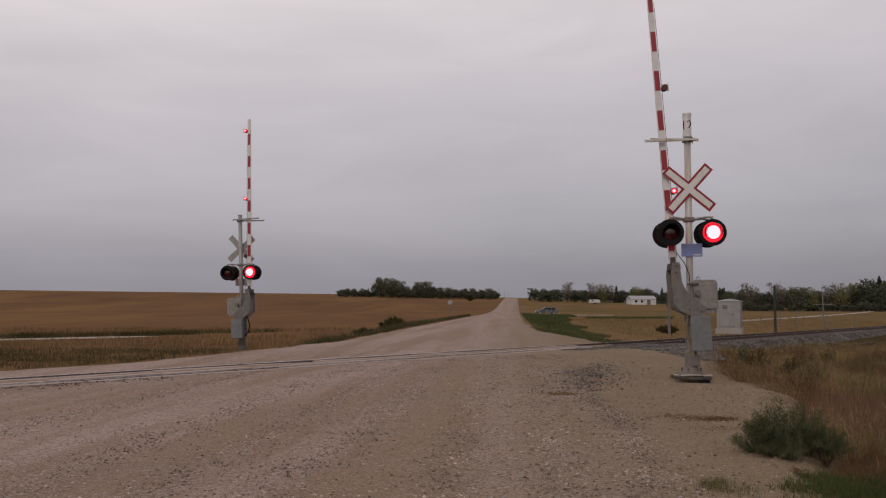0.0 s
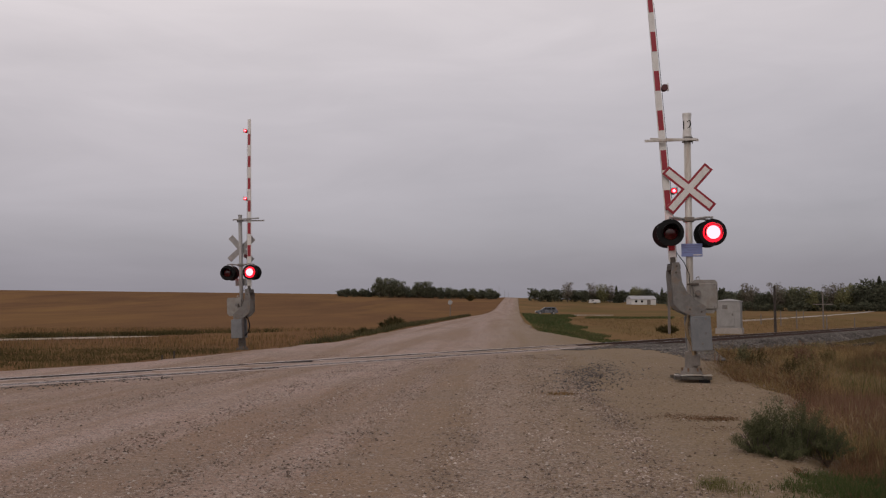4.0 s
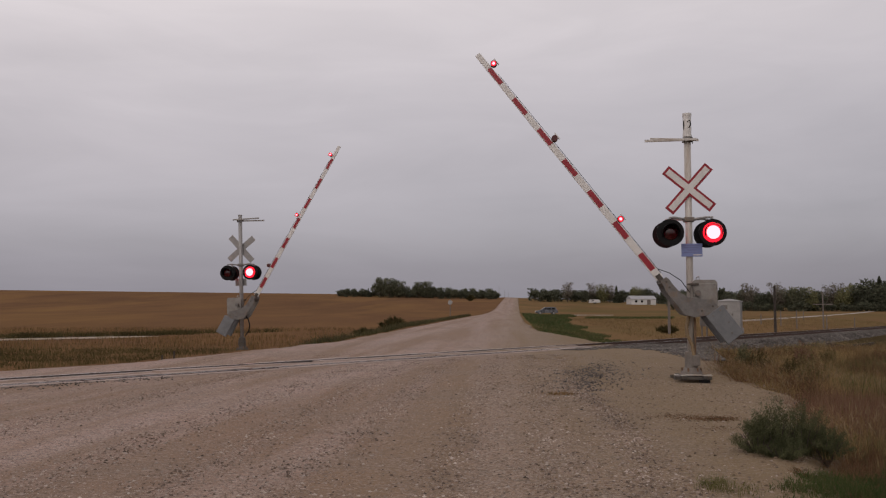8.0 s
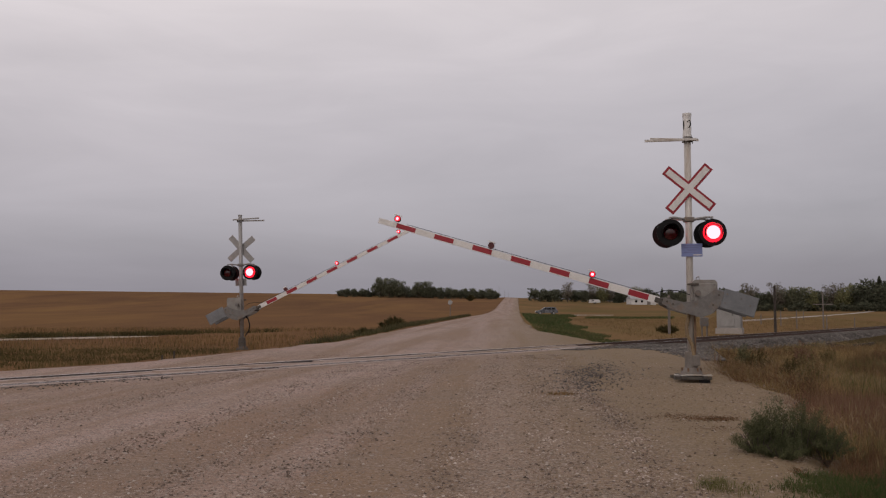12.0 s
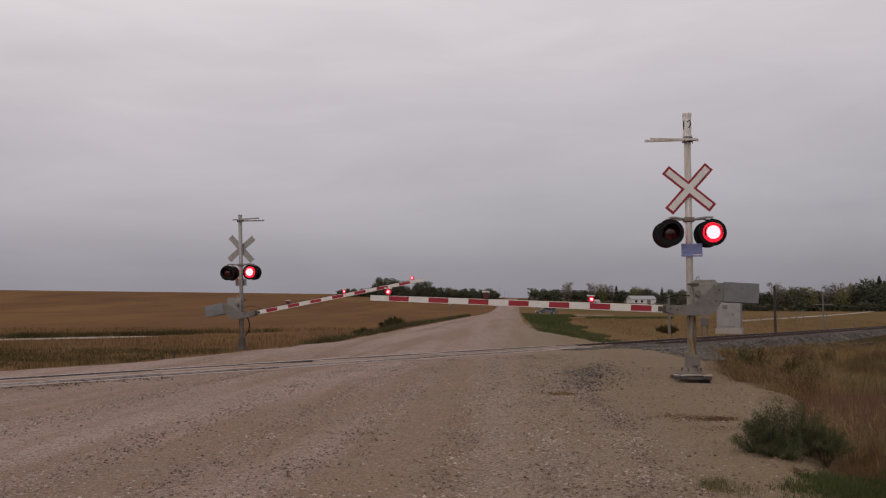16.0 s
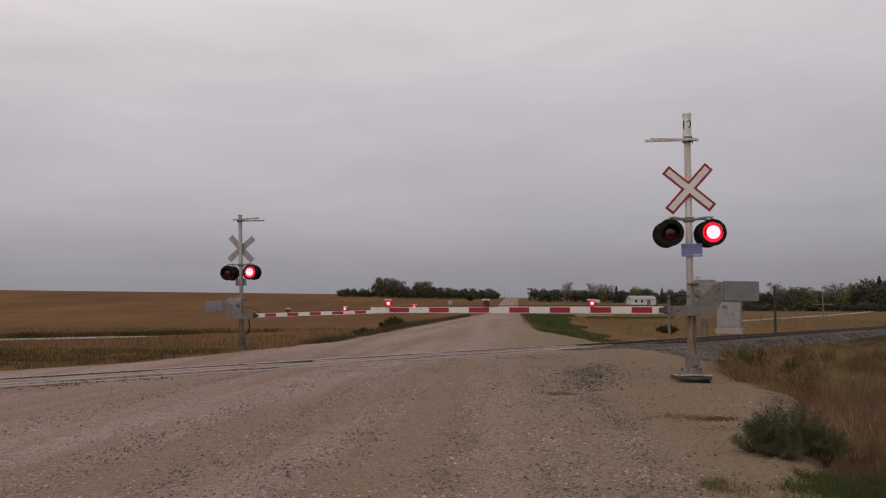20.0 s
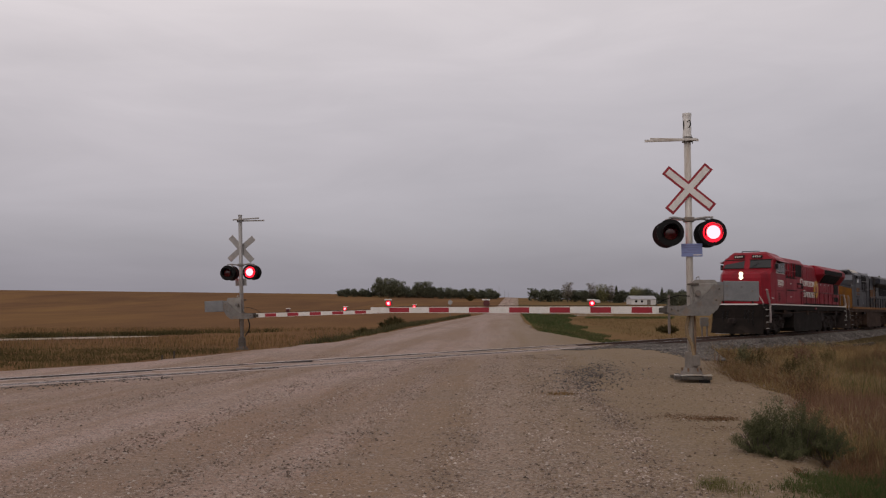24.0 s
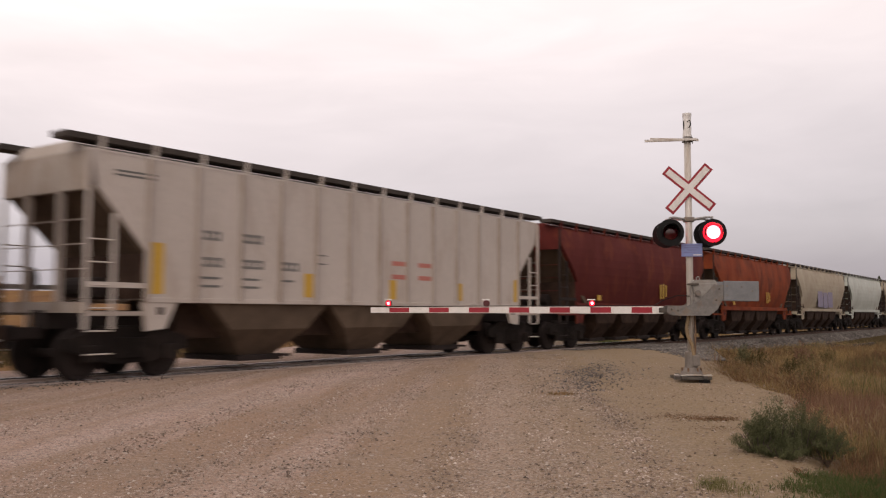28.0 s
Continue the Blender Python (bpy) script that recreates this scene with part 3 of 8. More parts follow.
    for p in ((0.06, 1.8), (0.42, 1.8), (0.06, 1.36), (0.42, 1.36), (0.13, 1.64)):
        bm = fresh()
        tube(bm, (p[0], -0.255, p[1] - low), (p[0], -0.22, p[1] - low), 0.016, seg=8)
        part("bolt", bm, GALV_DARK, mech)
    bm = fresh()
    box(bm, -0.1, 0.12, -0.28, -0.22, 1.79 - low, 1.83 - low, 0.006)
    part("clamp_rod", bm, BASE_DARK, mech)
    bm = fresh()
    bent(bm, [(0.12, -0.05, 1.88 - low), (0.12, -0.05, 1.95 - low), (0.16, -0.05, 1.97 - low), (0.18, -0.05, 1.93 - low), (0.18, -0.05, 1.88 - low)], 0.009, 6)
    part("lifting_eye", bm, GALV, mech)
    bm = fresh()
    tube(bm, (0.09, -0.34, 1.64 - low), (0.09, 0.3, 1.64 - low), 0.055, seg=16)
    part("shaft", bm, GALV_DARK, mech)
    # the moving arm: origin on the shaft, pointing to -x when lowered
    reach = 6.42 if near else 6.68
    px_, pz_ = 0.09, 0.084                   # the shaft stands beside and above the arm's root
    arm = new("gate_arm")
    arm.parent = sig
    arm["label"] = "red and white striped gate arm with red lamps"
    arm.matrix_basis = Matrix.Translation((px_, 0, (1.595 if near else 1.35) + pz_))
    face = -1 if near else 1
    for y in (-0.31, 0.28):
        bm = fresh()
        prism(bm, [(x - px_, z - pz_) for x, z in ((-0.50, -0.35), (-0.28, -0.40), (0.30, -0.40), (0.46, -0.28), (0.58, -0.06), (0.60, 0.2), (0.40, 0.21), (0.26, 0.03), (0.08, -0.13), (-0.1, -0.2), (-0.50, -0.22))], y, y + 0.025)
        sup = part("support_plate", bm, GALV_DARK, arm, "grey steel arm support")
        for px, pz in ((-0.42, -0.28), (-0.3, -0.3), (0.44, -0.1), (0.5, 0.12)):
            bm = fresh()
            tube(bm, (px - px_, y - 0.014, pz - pz_), (px - px_, y + 0.038, pz - pz_), 0.02, seg=8)
            part("bolt", bm, BASE_DARK, sup)
        bm = fresh()
        box(bm, 0.58, 1.25, y - 0.03, y + 0.05, -0.1, 0.29, 0.01, Matrix.Translation((-px_, 0, -pz_)) @ Matrix.Rotation(radians(1), 4, "Y"))
        w = part("counterweight", bm, STEEL_BLUE, arm, "flat steel counterweight")
        for px, pz in ((0.64, 0.18), (0.64, 0.0), (0.92, 0.16), (1.12, 0.08)):
            bm = fresh()
            tube(bm, (px - px_, y - 0.045, pz - pz_), (px - px_, y - 0.03, pz - pz_), 0.02, seg=8)
            part("bolt", bm, GALV_DARK, w)
    bm = fresh()
    box(bm, -0.62 - px_, -0.40 - px_, -0.045, 0.045, -0.34 - pz_, -0.24 - pz_, 0.008)
    box(bm, -0.46 - px_, -0.36 - px_, -0.285, 0.28, -0.37 - pz_, -0.2 - pz_, 0.008)
    part("adapter", bm, BASE_DARK, arm, "dark arm adapter casting")
    bm = fresh()
    prism(bm, [(-0.53 - px_, -0.215 - pz_), (-0.53 - px_, -0.365 - pz_), (-reach - px_, -0.345 - pz_), (-reach - px_, -0.235 - pz_)], -0.023, 0.023)
    pole = part("pole", bm, WHITE, arm, "white aluminium arm")
    pitch_ = 0.813
    first = 0.75 if near else 0.86
    k = 0
    while first + k * pitch_ + 0.41 < reach - 0.2:
        a = first + k * pitch_
        za, zb = -0.29 + 0.06 * (1 - a / 25), -0.29 - 0.064 * (1 - a / 25)
        bm = fresh()
        box(bm, -a - 0.406 - px_, -a - px_, -0.027, 0.027, zb + 0.004 - pz_, za + 0.001 - pz_)
        part("red_stripe", bm, RED, pole, "red reflective stripe")
        k += 1
    spots = (6.05, 4.05, 1.94) if near else (6.25, 3.77, 1.69)
    glows = []
    for i, d in enumerate([v + px_ for v in spots]):
        bm = fresh()
        tube(bm, (-d, -0.07, -0.155 - pz_), (-d, 0.05, -0.155 - pz_), 0.066, seg=18)
        box(bm, -d - 0.03, -d + 0.03, -0.03, 0.02, -0.22 - pz_, -0.18 - pz_, 0.005)
        lamp_ = part("arm_lamp", bm, LAMP_DARK, arm, "small round red arm lamp", smooth=False)
        bm = fresh()
        box(bm, -d - 0.09, -d + 0.07, -0.02, 0.02, -0.095 - pz_, -0.07 - pz_, 0.004)
        part("lamp_bracket", bm, WHITE, lamp_)
        glows.append(lit_disc(arm, -d, face * 0.075, -0.155 - pz_, face, 0.03, "lit_arm_lens", 1.9))
        bm = fresh()
        vs = bmesh.ops.create_uvsphere(bm, u_segments=16, v_segments=10, radius=0.045)["verts"]
        bmesh.ops.transform(bm, matrix=Matrix.Translation((-d, -face * 0.05, -0.155 - pz_)), verts=vs)
        part("rear_lens", bm, LIT_ARM if i == 0 else LENS_DARK, arm)
    bm = fresh()
    bent(bm, [(-0.6 - px_, 0.0, -0.205 - pz_), (-1.9, 0.0, -0.2 - pz_), (-3.9, 0.0, -0.205 - pz_), (-reach + 0.5, 0.0, -0.215 - pz_)], 0.005, 6)
    part("lamp_cable", bm, BLACK, arm)
    bm = fresh()
    bent(bm, [(-0.7 - px_, 0.0, -0.2 - pz_), (-0.5 - px_, -0.04, -0.08 - pz_), (-0.25 - px_, -0.06, 0.0 - pz_), (0.0, -0.08, -0.02 - pz_)], 0.008, 6)
    part("slack_cable", bm, BLACK, arm, "loose black lamp cable")
    lit = [lit_disc(sig, sx * 0.41, face * 0.33, zl, face, 0.132) for sx in (-1, 1)]
    return sig, arm, glows, lit
NEAR_AT = pose(4.92, 17.7, 0.0, 0, 0, -ROAD_TURN)


FAR_AT = Matrix.Translation((-7.2, 32.0, 0.0)) @ Matrix.Rotation(radians(-1.8), 4, "Y") @ pose(0, 0, 0, 0, 0, 180 - ROAD_TURN)
NEAR_SIG = crossing_signal(NEAR_AT, "grey railway crossing signal with crossbuck, red lamps and gate on gravel", True)
FAR_SIG = crossing_signal(FAR_AT, "grey railway crossing signal leaning slightly, showing its bare metal back", False)


# ---- the freight train ----
SPEED = 22.35
ENGINE_RED = material("red_locomotive_paint", (0.285, 0.007, 0.020), (0.225, 0.006, 0.016), 0.5, gloss=0.2, scale=0.7, fine=40, bump=0.03, dirt=(0.11, 0.010, 0.014), dirt_scale=1.1, dirt_amount=0.4, stretch=(1, 1, 0.6))
RED_ROOF = material("pale_red_roof", (0.44, 0.17, 0.19), (0.34, 0.10, 0.12), 0.6, scale=1.0, fine=40, bump=0.05)
SLATE = material("slate_blue_paint", (0.0135, 0.016, 0.024), (0.009, 0.0105, 0.0155), 0.42, gloss=0.3, scale=0.7, fine=40, bump=0.03, dirt=(0.034, 0.024, 0.018), dirt_scale=0.8, dirt_amount=0.7)
SLATE_TOP = material("pale_roof_strip", (0.60, 0.56, 0.50), (0.46, 0.43, 0.39), 0.7, scale=1.5, fine=40, bump=0.05)
OCHRE = material("yellow_nose_paint", (0.24, 0.10, 0.011), (0.17, 0.068, 0.009), 0.6, gloss=0.15, scale=1.2, fine=40, bump=0.03, dirt=(0.09, 0.045, 0.02), dirt_scale=1.6, dirt_amount=0.5)
# nose yellow made paler: the front's reflection is painted in
NOSE_SHEEN = material("nose_sheen_yellow", (0.40, 0.27, 0.16), (0.30, 0.18, 0.09), 0.7, gloss=0.15, scale=1.5, fine=40, bump=0.03, dirt=(0.15, 0.09, 0.05), dirt_scale=1.6, dirt_amount=0.4)
SOOT = material("matt_black_underframe", (0.008, 0.0065, 0.006), (0.022, 0.017, 0.015), 0.9, gloss=0.12, scale=2.5, fine=30, bump=0.2, dirt=(0.04, 0.03, 0.026), dirt_scale=1.2, dirt_amount=0.35)
GRIME = material("sooty_underframe", (0.014, 0.0105, 0.010), (0.042, 0.031, 0.028), 0.85, gloss=0.2, scale=2.0, fine=30, bump=0.2)
BROWN_GRIME = material("dusty_brown_underframe", (0.075, 0.044, 0.031), (0.03, 0.019, 0.015), 0.9, gloss=0.15, scale=2.5, fine=30, bump=0.2)
BOARD = material("dusty_grey_grating", (0.075, 0.062, 0.055), (0.045, 0.038, 0.034), 0.85, scale=3, fine=40, bump=0.3, gloss=0.2)
POCKET = material("dust_caked_brown_sheet", (0.15, 0.108, 0.076), (0.07, 0.05, 0.037), 0.9, scale=1.2, fine=30, bump=0.1, gloss=0.2)
SCREEN = material("dark_radiator_screen", (0.007, 0.006, 0.006), (0.013, 0.011, 0.011), 0.8, gloss=0.15, scale=2, fine=80, bump=0.4)
CAB_GLASS = glass_material("cab_glass", (0.012, 0.014, 0.015), 0.1)
# opaque pale tint paints the daylight seen through the pane
PALE_GLASS = glass_material("daylight_cab_glass", (0.55, 0.53, 0.47), 0.12)
PINK_RAIL = material("dusty_white_handrail", (0.42, 0.35, 0.34), (0.3, 0.24, 0.23), 0.7, scale=4, bump=0)
# glass tint raised so the base colour adds to the sky's reflection
MID_GLASS = glass_material("grey_cab_glass", (0.09, 0.095, 0.11), 0.08)
LETTER = material("white_lettering", (0.72, 0.68, 0.64), (0.6, 0.56, 0.52), 0.6, scale=4, bump=0)
EMBLEM = material("gold_emblem", (0.55, 0.28, 0.02), (0.45, 0.22, 0.02), 0.5, scale=4, bump=0)
YELLOW_FADED = material("worn_yellow_lettering", (0.22, 0.085, 0.014), (0.06, 0.032, 0.018), 0.75, scale=2.2, fine=40, bump=0)
HOPPER_GREY = material("pale_grey_hopper_paint", (0.56, 0.505, 0.465), (0.48, 0.43, 0.39), 0.65, scale=0.6, fine=30, bump=0.04, dirt=(0.33, 0.26, 0.21), dirt_scale=1.3, dirt_amount=0.35, stretch=(1, 1, 0.3), gloss=0.3)
# hopper grey darkened: shade on ribs and end frames is put into the colour
HOPPER_SHADE = material("shaded_grey_hopper_paint", (0.42, 0.37, 0.335), (0.33, 0.285, 0.25), 0.7, scale=1.5, fine=30, bump=0.05, dirt=(0.22, 0.16, 0.12), dirt_scale=2, dirt_amount=0.5, stretch=(1, 1, 0.3), gloss=0.2)
HOPPER_RUST = material("oxide_brown_hopper_paint", (0.135, 0.024, 0.020), (0.085, 0.018, 0.016), 0.75, gloss=0.12, scale=0.6, fine=30, bump=0.05, dirt=(0.19, 0.05, 0.024), dirt_scale=1.3, dirt_amount=0.35, stretch=(1, 1, 0.5))
HOPPER_ORANGE = material("rusty_red_hopper_paint", (0.32, 0.075, 0.024), (0.19, 0.036, 0.017), 0.75, gloss=0.12, scale=0.6, fine=30, bump=0.05, dirt=(0.085, 0.024, 0.016), dirt_scale=1.3, dirt_amount=0.6, stretch=(1, 1, 0.5))
HOPPER_BEIGE = material("beige_hopper_paint", (0.47, 0.41, 0.31), (0.37, 0.31, 0.24), 0.7, gloss=0.2, scale=0.6, fine=30, bump=0.04, dirt=(0.28, 0.22, 0.16), dirt_scale=0.7, dirt_amount=0.45)
HOPPER_WHITE = material("white_hopper_paint", (0.56, 0.58, 0.53), (0.46, 0.49, 0.44), 0.6, scale=0.6, fine=30, bump=0.04, dirt=(0.32, 0.29, 0.24), dirt_scale=0.7, dirt_amount=0.4)
SPRAY = material("purple_spray_paint", (0.16, 0.13, 0.26), (0.34, 0.31, 0.36), 0.7, scale=2.5, fine=20, bump=0)
HAZARD = material("yellow_reflector", (0.62, 0.38, 0.04), (0.5, 0.3, 0.04), 0.5, bump=0)

TRAIN, ROLLING = [], []


def train_pose(at, t):
    s = 38.89 - SPEED * (t - 25.0) - at
    mid = on_track(s + 10, 0, RAIL_Z).z + GRADE * -10
    return Matrix.Translation((*on_track(s).xy, mid)) @ Matrix.Rotation(radians(-90) - TURN, 4, "Z") @ Matrix.Rotation(math.atan(GRADE), 4, "Y")


def wheelset(parent, x, r, rolls=True):
    bm = fresh()
    tube(bm, (0, -0.85, 0), (0, 0.85, 0), 0.09, seg=10)
    for sy in (-1, 1):
        tube(bm, (0, sy * 0.70, 0), (0, sy * 0.84, 0), r, seg=28)
        tube(bm, (0, sy * 0.68, 0), (0, sy * 0.70, 0), r + 0.028, seg=28)
        tube(bm, (0, sy * 0.84, 0), (0, sy * 0.86, 0), r * 0.84, r * 0.8, seg=20)
        for k in range(3):
            a = k * 2 * math.pi / 3
            tube(bm, (0.3 * r * math.cos(a), sy * 0.855, 0.3 * r * math.sin(a)), (0.3 * r * math.cos(a), sy * 0.9, 0.3 * r * math.sin(a)), 0.03, seg=6)
    w = part("wheelset", bm, GRIME, parent, "steel wheels on an axle")
    w.matrix_basis = Matrix.Translation((x, 0, r))
    if rolls:
        ROLLING.append((w, r))
    return w


def truck(parent, x, axles, r, mat, rolls):
    """A bogie: side frames with springs and journal boxes, bolster and wheelsets."""
    half = max(axles) + 0.45
    for sy in (-1, 1):
        bm = fresh()
        y0, y1 = sy * 0.98, sy * 1.14
        prism(bm, [(x - half, 0.78), (x - half, 0.56), (x - half + 0.5, 0.44), (x - 0.5, 0.30), (x + 0.5, 0.30), (x + half - 0.5, 0.44), (x + half, 0.56), (x + half, 0.78), (x + 0.6, 0.98), (x - 0.6, 0.98)], y0, y1)
        f = part("truck_side_frame", bm, mat, parent, "cast truck side frame")
        for a in axles:
            bm = fresh()
            box(bm, x + a - 0.15, x + a + 0.15, sy * 1.1, sy * 1.24, r - 0.15, r + 0.17, 0.03)
            part("journal_box", bm, mat, f)
        for dx in (-0.22, 0, 0.22):
            bm = fresh()
            tube(bm, (x + dx, sy * 1.16, 0.4), (x + dx, sy * 1.16, 0.78), 0.09, seg=10)
            part("spring", bm, mat, f)
    bm = fresh()
    box(bm, x - 0.3, x + 0.3, -1.0, 1.0, 0.55, 1.0, 0.03)
    part("bolster", bm, mat, parent)
    for a in axles:
        if len(axles) == 3:
            # motor boxes made oversize to darken the gaps between the wheels
            bm = fresh()
            box(bm, x + a - 0.68, x + a + 0.6, -0.9, 0.9, 0.13, 1.17, 0.05)
            part("traction_motor", bm, SOOT, parent)
        wheelset(parent, x + a, r, rolls)
    if len(axles) == 3:
        for sy in (-1, 1):
            for a in (-1.0, 1.0):
                bm = fresh()
                tube(bm, (x + a - 0.25, sy * 1.2, 1.0), (x + a + 0.2, sy * 1.2, 1.0), 0.13, seg=12)
                part("brake_cylinder", bm, mat, parent)
            bm = fresh()
            bent(bm, [(x - half, sy * 1.22, 1.12), (x - 1.2, sy * 1.24, 1.16), (x + 0.9, sy * 1.24, 1.10), (x + half, sy * 1.22, 1.2)], 0.03, 6)
            part("sand_pipe", bm, mat, parent)
            for a in axles[:-1]:
                mid = x + a + 0.95
                bm = fresh()
                prism(bm, [(mid - 0.3, 0.95), (mid - 0.36, 0.35), (mid - 0.2, 0.16), (mid + 0.2, 0.16), (mid + 0.36, 0.35), (mid + 0.3, 0.95)], sy * 0.92, sy * 1.1)
                part("brake_rigging", bm, mat, parent)
                bm = fresh()
                bent(bm, [(mid - 0.5, sy * 1.2, 0.72), (mid - 0.1, sy * 1.24, 0.5), (mid + 0.45, sy * 1.2, 0.66)], 0.035, 6)
                part("brake_lever", bm, mat, parent)
            for a in axles:
                bm = fresh()
                bent(bm, [(x + a - 0.42, sy * 1.2, 0.62), (x + a - 0.25, sy * 1.22, 0.92), (x + a, sy * 1.22, 1.02), (x + a + 0.25, sy * 1.22, 0.92), (x + a + 0.42, sy * 1.2, 0.62)], 0.05, 6)
                part("pedestal_arch", bm, mat, parent)
                for dx in (-0.34, 0.2):
                    bm = fresh()
                    box(bm, x + a + dx, x + a + dx + 0.14, sy * 1.14, sy * 1.2, 0.5, 0.9, 0.01)
                    part("pedestal", bm, mat, parent)


def coupler(parent, x, d):
    bm = fresh()
    box(bm, x, x - d * 0.75, -0.11, 0.11, 0.76, 0.98, 0.02)
    box(bm, x, x - d * 0.24, -0.2, 0.2, 0.72, 1.02, 0.05)
    part("coupler", bm, GRIME, parent)


def ring(bm, sections):
    """A skin through outlines of equal length, closed at both ends."""
    loops = [[bm.verts.new(p) for p in sec] for sec in sections]
    for a, b in zip(loops, loops[1:]):
        for i in range(len(a)):
            j = (i + 1) % len(a)
            bm.faces.new((a[i], a[j], b[j], b[i]))
    bm.faces.new(loops[0])
    bm.faces.new(loops[-1][::-1])
    return bm


def cross(x, half, foot, eave, top, crown):
    """A hood's cross-section at x: walls at +-half up to eave, sloping to +-crown at the top."""
    return [(x, -half, foot), (x, -half, eave), (x, -crown, top), (x, crown, top), (x, half, eave), (x, half, foot)]


def plate(parent, name, mat, x0, x1, z0, z1, y, label="", lift=0.006, lean=0.0):
    """A thin panel on the near or far flank."""
    bm = fresh()
    s = 1 if y > 0 else -1
    box(bm, x0, x1, y, y + s * lift, z0, z1, 0.0)
    if lean:
        for v in bm.verts:
            v.co.y += s * lean * (v.co.z - z0)
    return part(name, bm, mat, parent, label)


def stepwell(parent, x, mat, tread):
    for sy in (-1, 1):
        bm = fresh()
        for xx in (x - 0.33, x + 0.33):
            box(bm, xx - 0.02, xx + 0.02, sy * 1.1, sy * 1.52, 0.35, 1.75, 0.0)
        w = part("step_well", bm, mat, parent)
        for k in range(4):
            bm = fresh()
            box(bm, x - 0.3, x + 0.3, sy * 1.12, sy * 1.54, 0.42 + k * 0.36, 0.45 + k * 0.36, 0.0)
            part("step", bm, tread, w)


def handrail(parent, pts, posts, mat, r=0.018):
    bm = fresh()
    bent(bm, pts, r, 6)
    rail = part("handrail", bm, mat, parent)
    if posts:
        for a, b in posts:
            bm = fresh()
            tube(bm, a, b, r, seg=6)
            part("rail_post", bm, mat, rail)
    return rail


def lead_locomotive():
    car = thing("locomotive", "red freight locomotive with lit headlamps on the railway track", "locomotive", "train vehicles")
    L = 25.5
    # frame
    bm = fresh()
    box(bm, -L + 0.9, -2.05, -1.5, 1.5, 1.5, 1.8, 0.02)
    box(bm, -L + 1.2, -2.3, -1.2, 1.2, 1.15, 1.5, 0.02)
    part("frame", bm, SOOT, car, "black underframe")
    for sy in (-1, 1):
        plate(car, "sill_stripe", LETTER, -L + 0.95, -3.55, 1.80, 1.87, sy * 1.5, "white sill stripe", 0.02)
    bm = fresh()
    box(bm, -2.07, -2.0, -1.2, 1.2, 1.78, 1.86)
    part("front_stripe", bm, LETTER, car, "white stripe on the front platform")
    # pilot, plough and hoses
    bm = fresh()
    box(bm, -2.3, -2.0, -1.45, 1.45, 0.55, 1.5, 0.02)
    part("pilot_plate", bm, SOOT, car, "black pilot")
    for sy in (-1, 1):
        bm = fresh()
        ring(bm, [[(-1.5, 0.0, 0.95), (-1.55, 0.0, 1.0), (-1.35, 0.0, 0.12), (-1.3, 0.0, 0.12)], [(-2.05, sy * 1.45, 1.0), (-2.12, sy * 1.45, 1.0), (-1.95, sy * 1.5, 0.14), (-1.88, sy * 1.5, 0.14)]])
        part("plough_blade", bm, SOOT, car, "black plough blade")
    coupler(car, -0.9, 1)
    coupler(car, -L, -1)
    for y in (-0.75, -0.5, 0.5, 0.7, 0.95):
        bm = fresh()
        bent(bm, [(-2.0, y, 1.45), (-1.8, y, 1.3), (-1.72, y + 0.03, 0.9), (-1.8, y + 0.05, 0.6)], 0.032, 6)
        part("air_hose", bm, BLACK, car)
    # nose: blunt face with chamfered flanks
    bm = fresh()

    def nose_ring(z, d):
        return [(-4.75, -1.5, z), (-3.7 - d * 0.5, -1.5 + d * 0.2, z), (-2.9 - d, -1.16 + d * 0.3, z), (-2.86 - d, -0.5, z), (-2.86 - d, 0.5, z), (-2.9 - d, 1.16 - d * 0.3, z), (-3.7 - d * 0.5, 1.5 - d * 0.2, z), (-4.75, 1.5, z)]
    low, mid = nose_ring(1.86, 0.0), nose_ring(3.38, 0.05)
    high = nose_ring(3.62, 0.12)
    top = [(-4.75, -1.46, 4.04), (-3.9, -1.34, 3.9), (-3.25, -0.95, 3.76), (-3.2, -0.5, 3.78), (-3.2, 0.5, 3.78), (-3.25, 0.95, 3.76), (-3.9, 1.34, 3.9), (-4.75, 1.46, 4.04)]
    ring(bm, [low, mid, high, top])
    part("nose", bm, ENGINE_RED, car, "blunt red nose")
    bm = fresh()
    box(bm, -2.95, -2.84, -1.02, -0.52, 1.95, 3.1, 0.01)
    door_ = part("nose_door", bm, ENGINE_RED, car)
    bm = fresh()
    box(bm, -2.84, -2.8, -0.62, -0.56, 2.4, 2.6, 0.005)
    part("handle", bm, LETTER, door_)
    plate(car, "nose_latch", LETTER, -4.15, -3.9, 2.16, 2.24, 1.5, "small white latch plate", 0.012)
    # emblem on the nose as two plain blocks
    for y0, y1 in ((-0.5, 0.02), (0.1, 0.62)):
        bm = fresh()
        for ya, yb, za, zb in ((y0, y0 + 0.13, 2.5, 2.92), (y1 - 0.13, y1, 2.5, 2.92), (y0 + 0.13, y1 - 0.13, 2.81, 2.92), (y0 + 0.13, y1 - 0.13, 2.5, 2.61)):
            box(bm, -2.94, -2.85, ya, yb, za, zb, 0.0)
        part("nose_emblem", bm, LETTER, car, "white lettering as plain blocks")
    # cab
    bm = fresh()
    a = [(-4.1, -1.46, 3.8), (-4.25, -1.48, 4.1), (-4.48, -1.44, 4.56), (-4.56, -1.02, 4.88), (-4.56, 1.02, 4.88), (-4.48, 1.44, 4.56), (-4.25, 1.48, 4.1), (-4.1, 1.46, 3.8)]
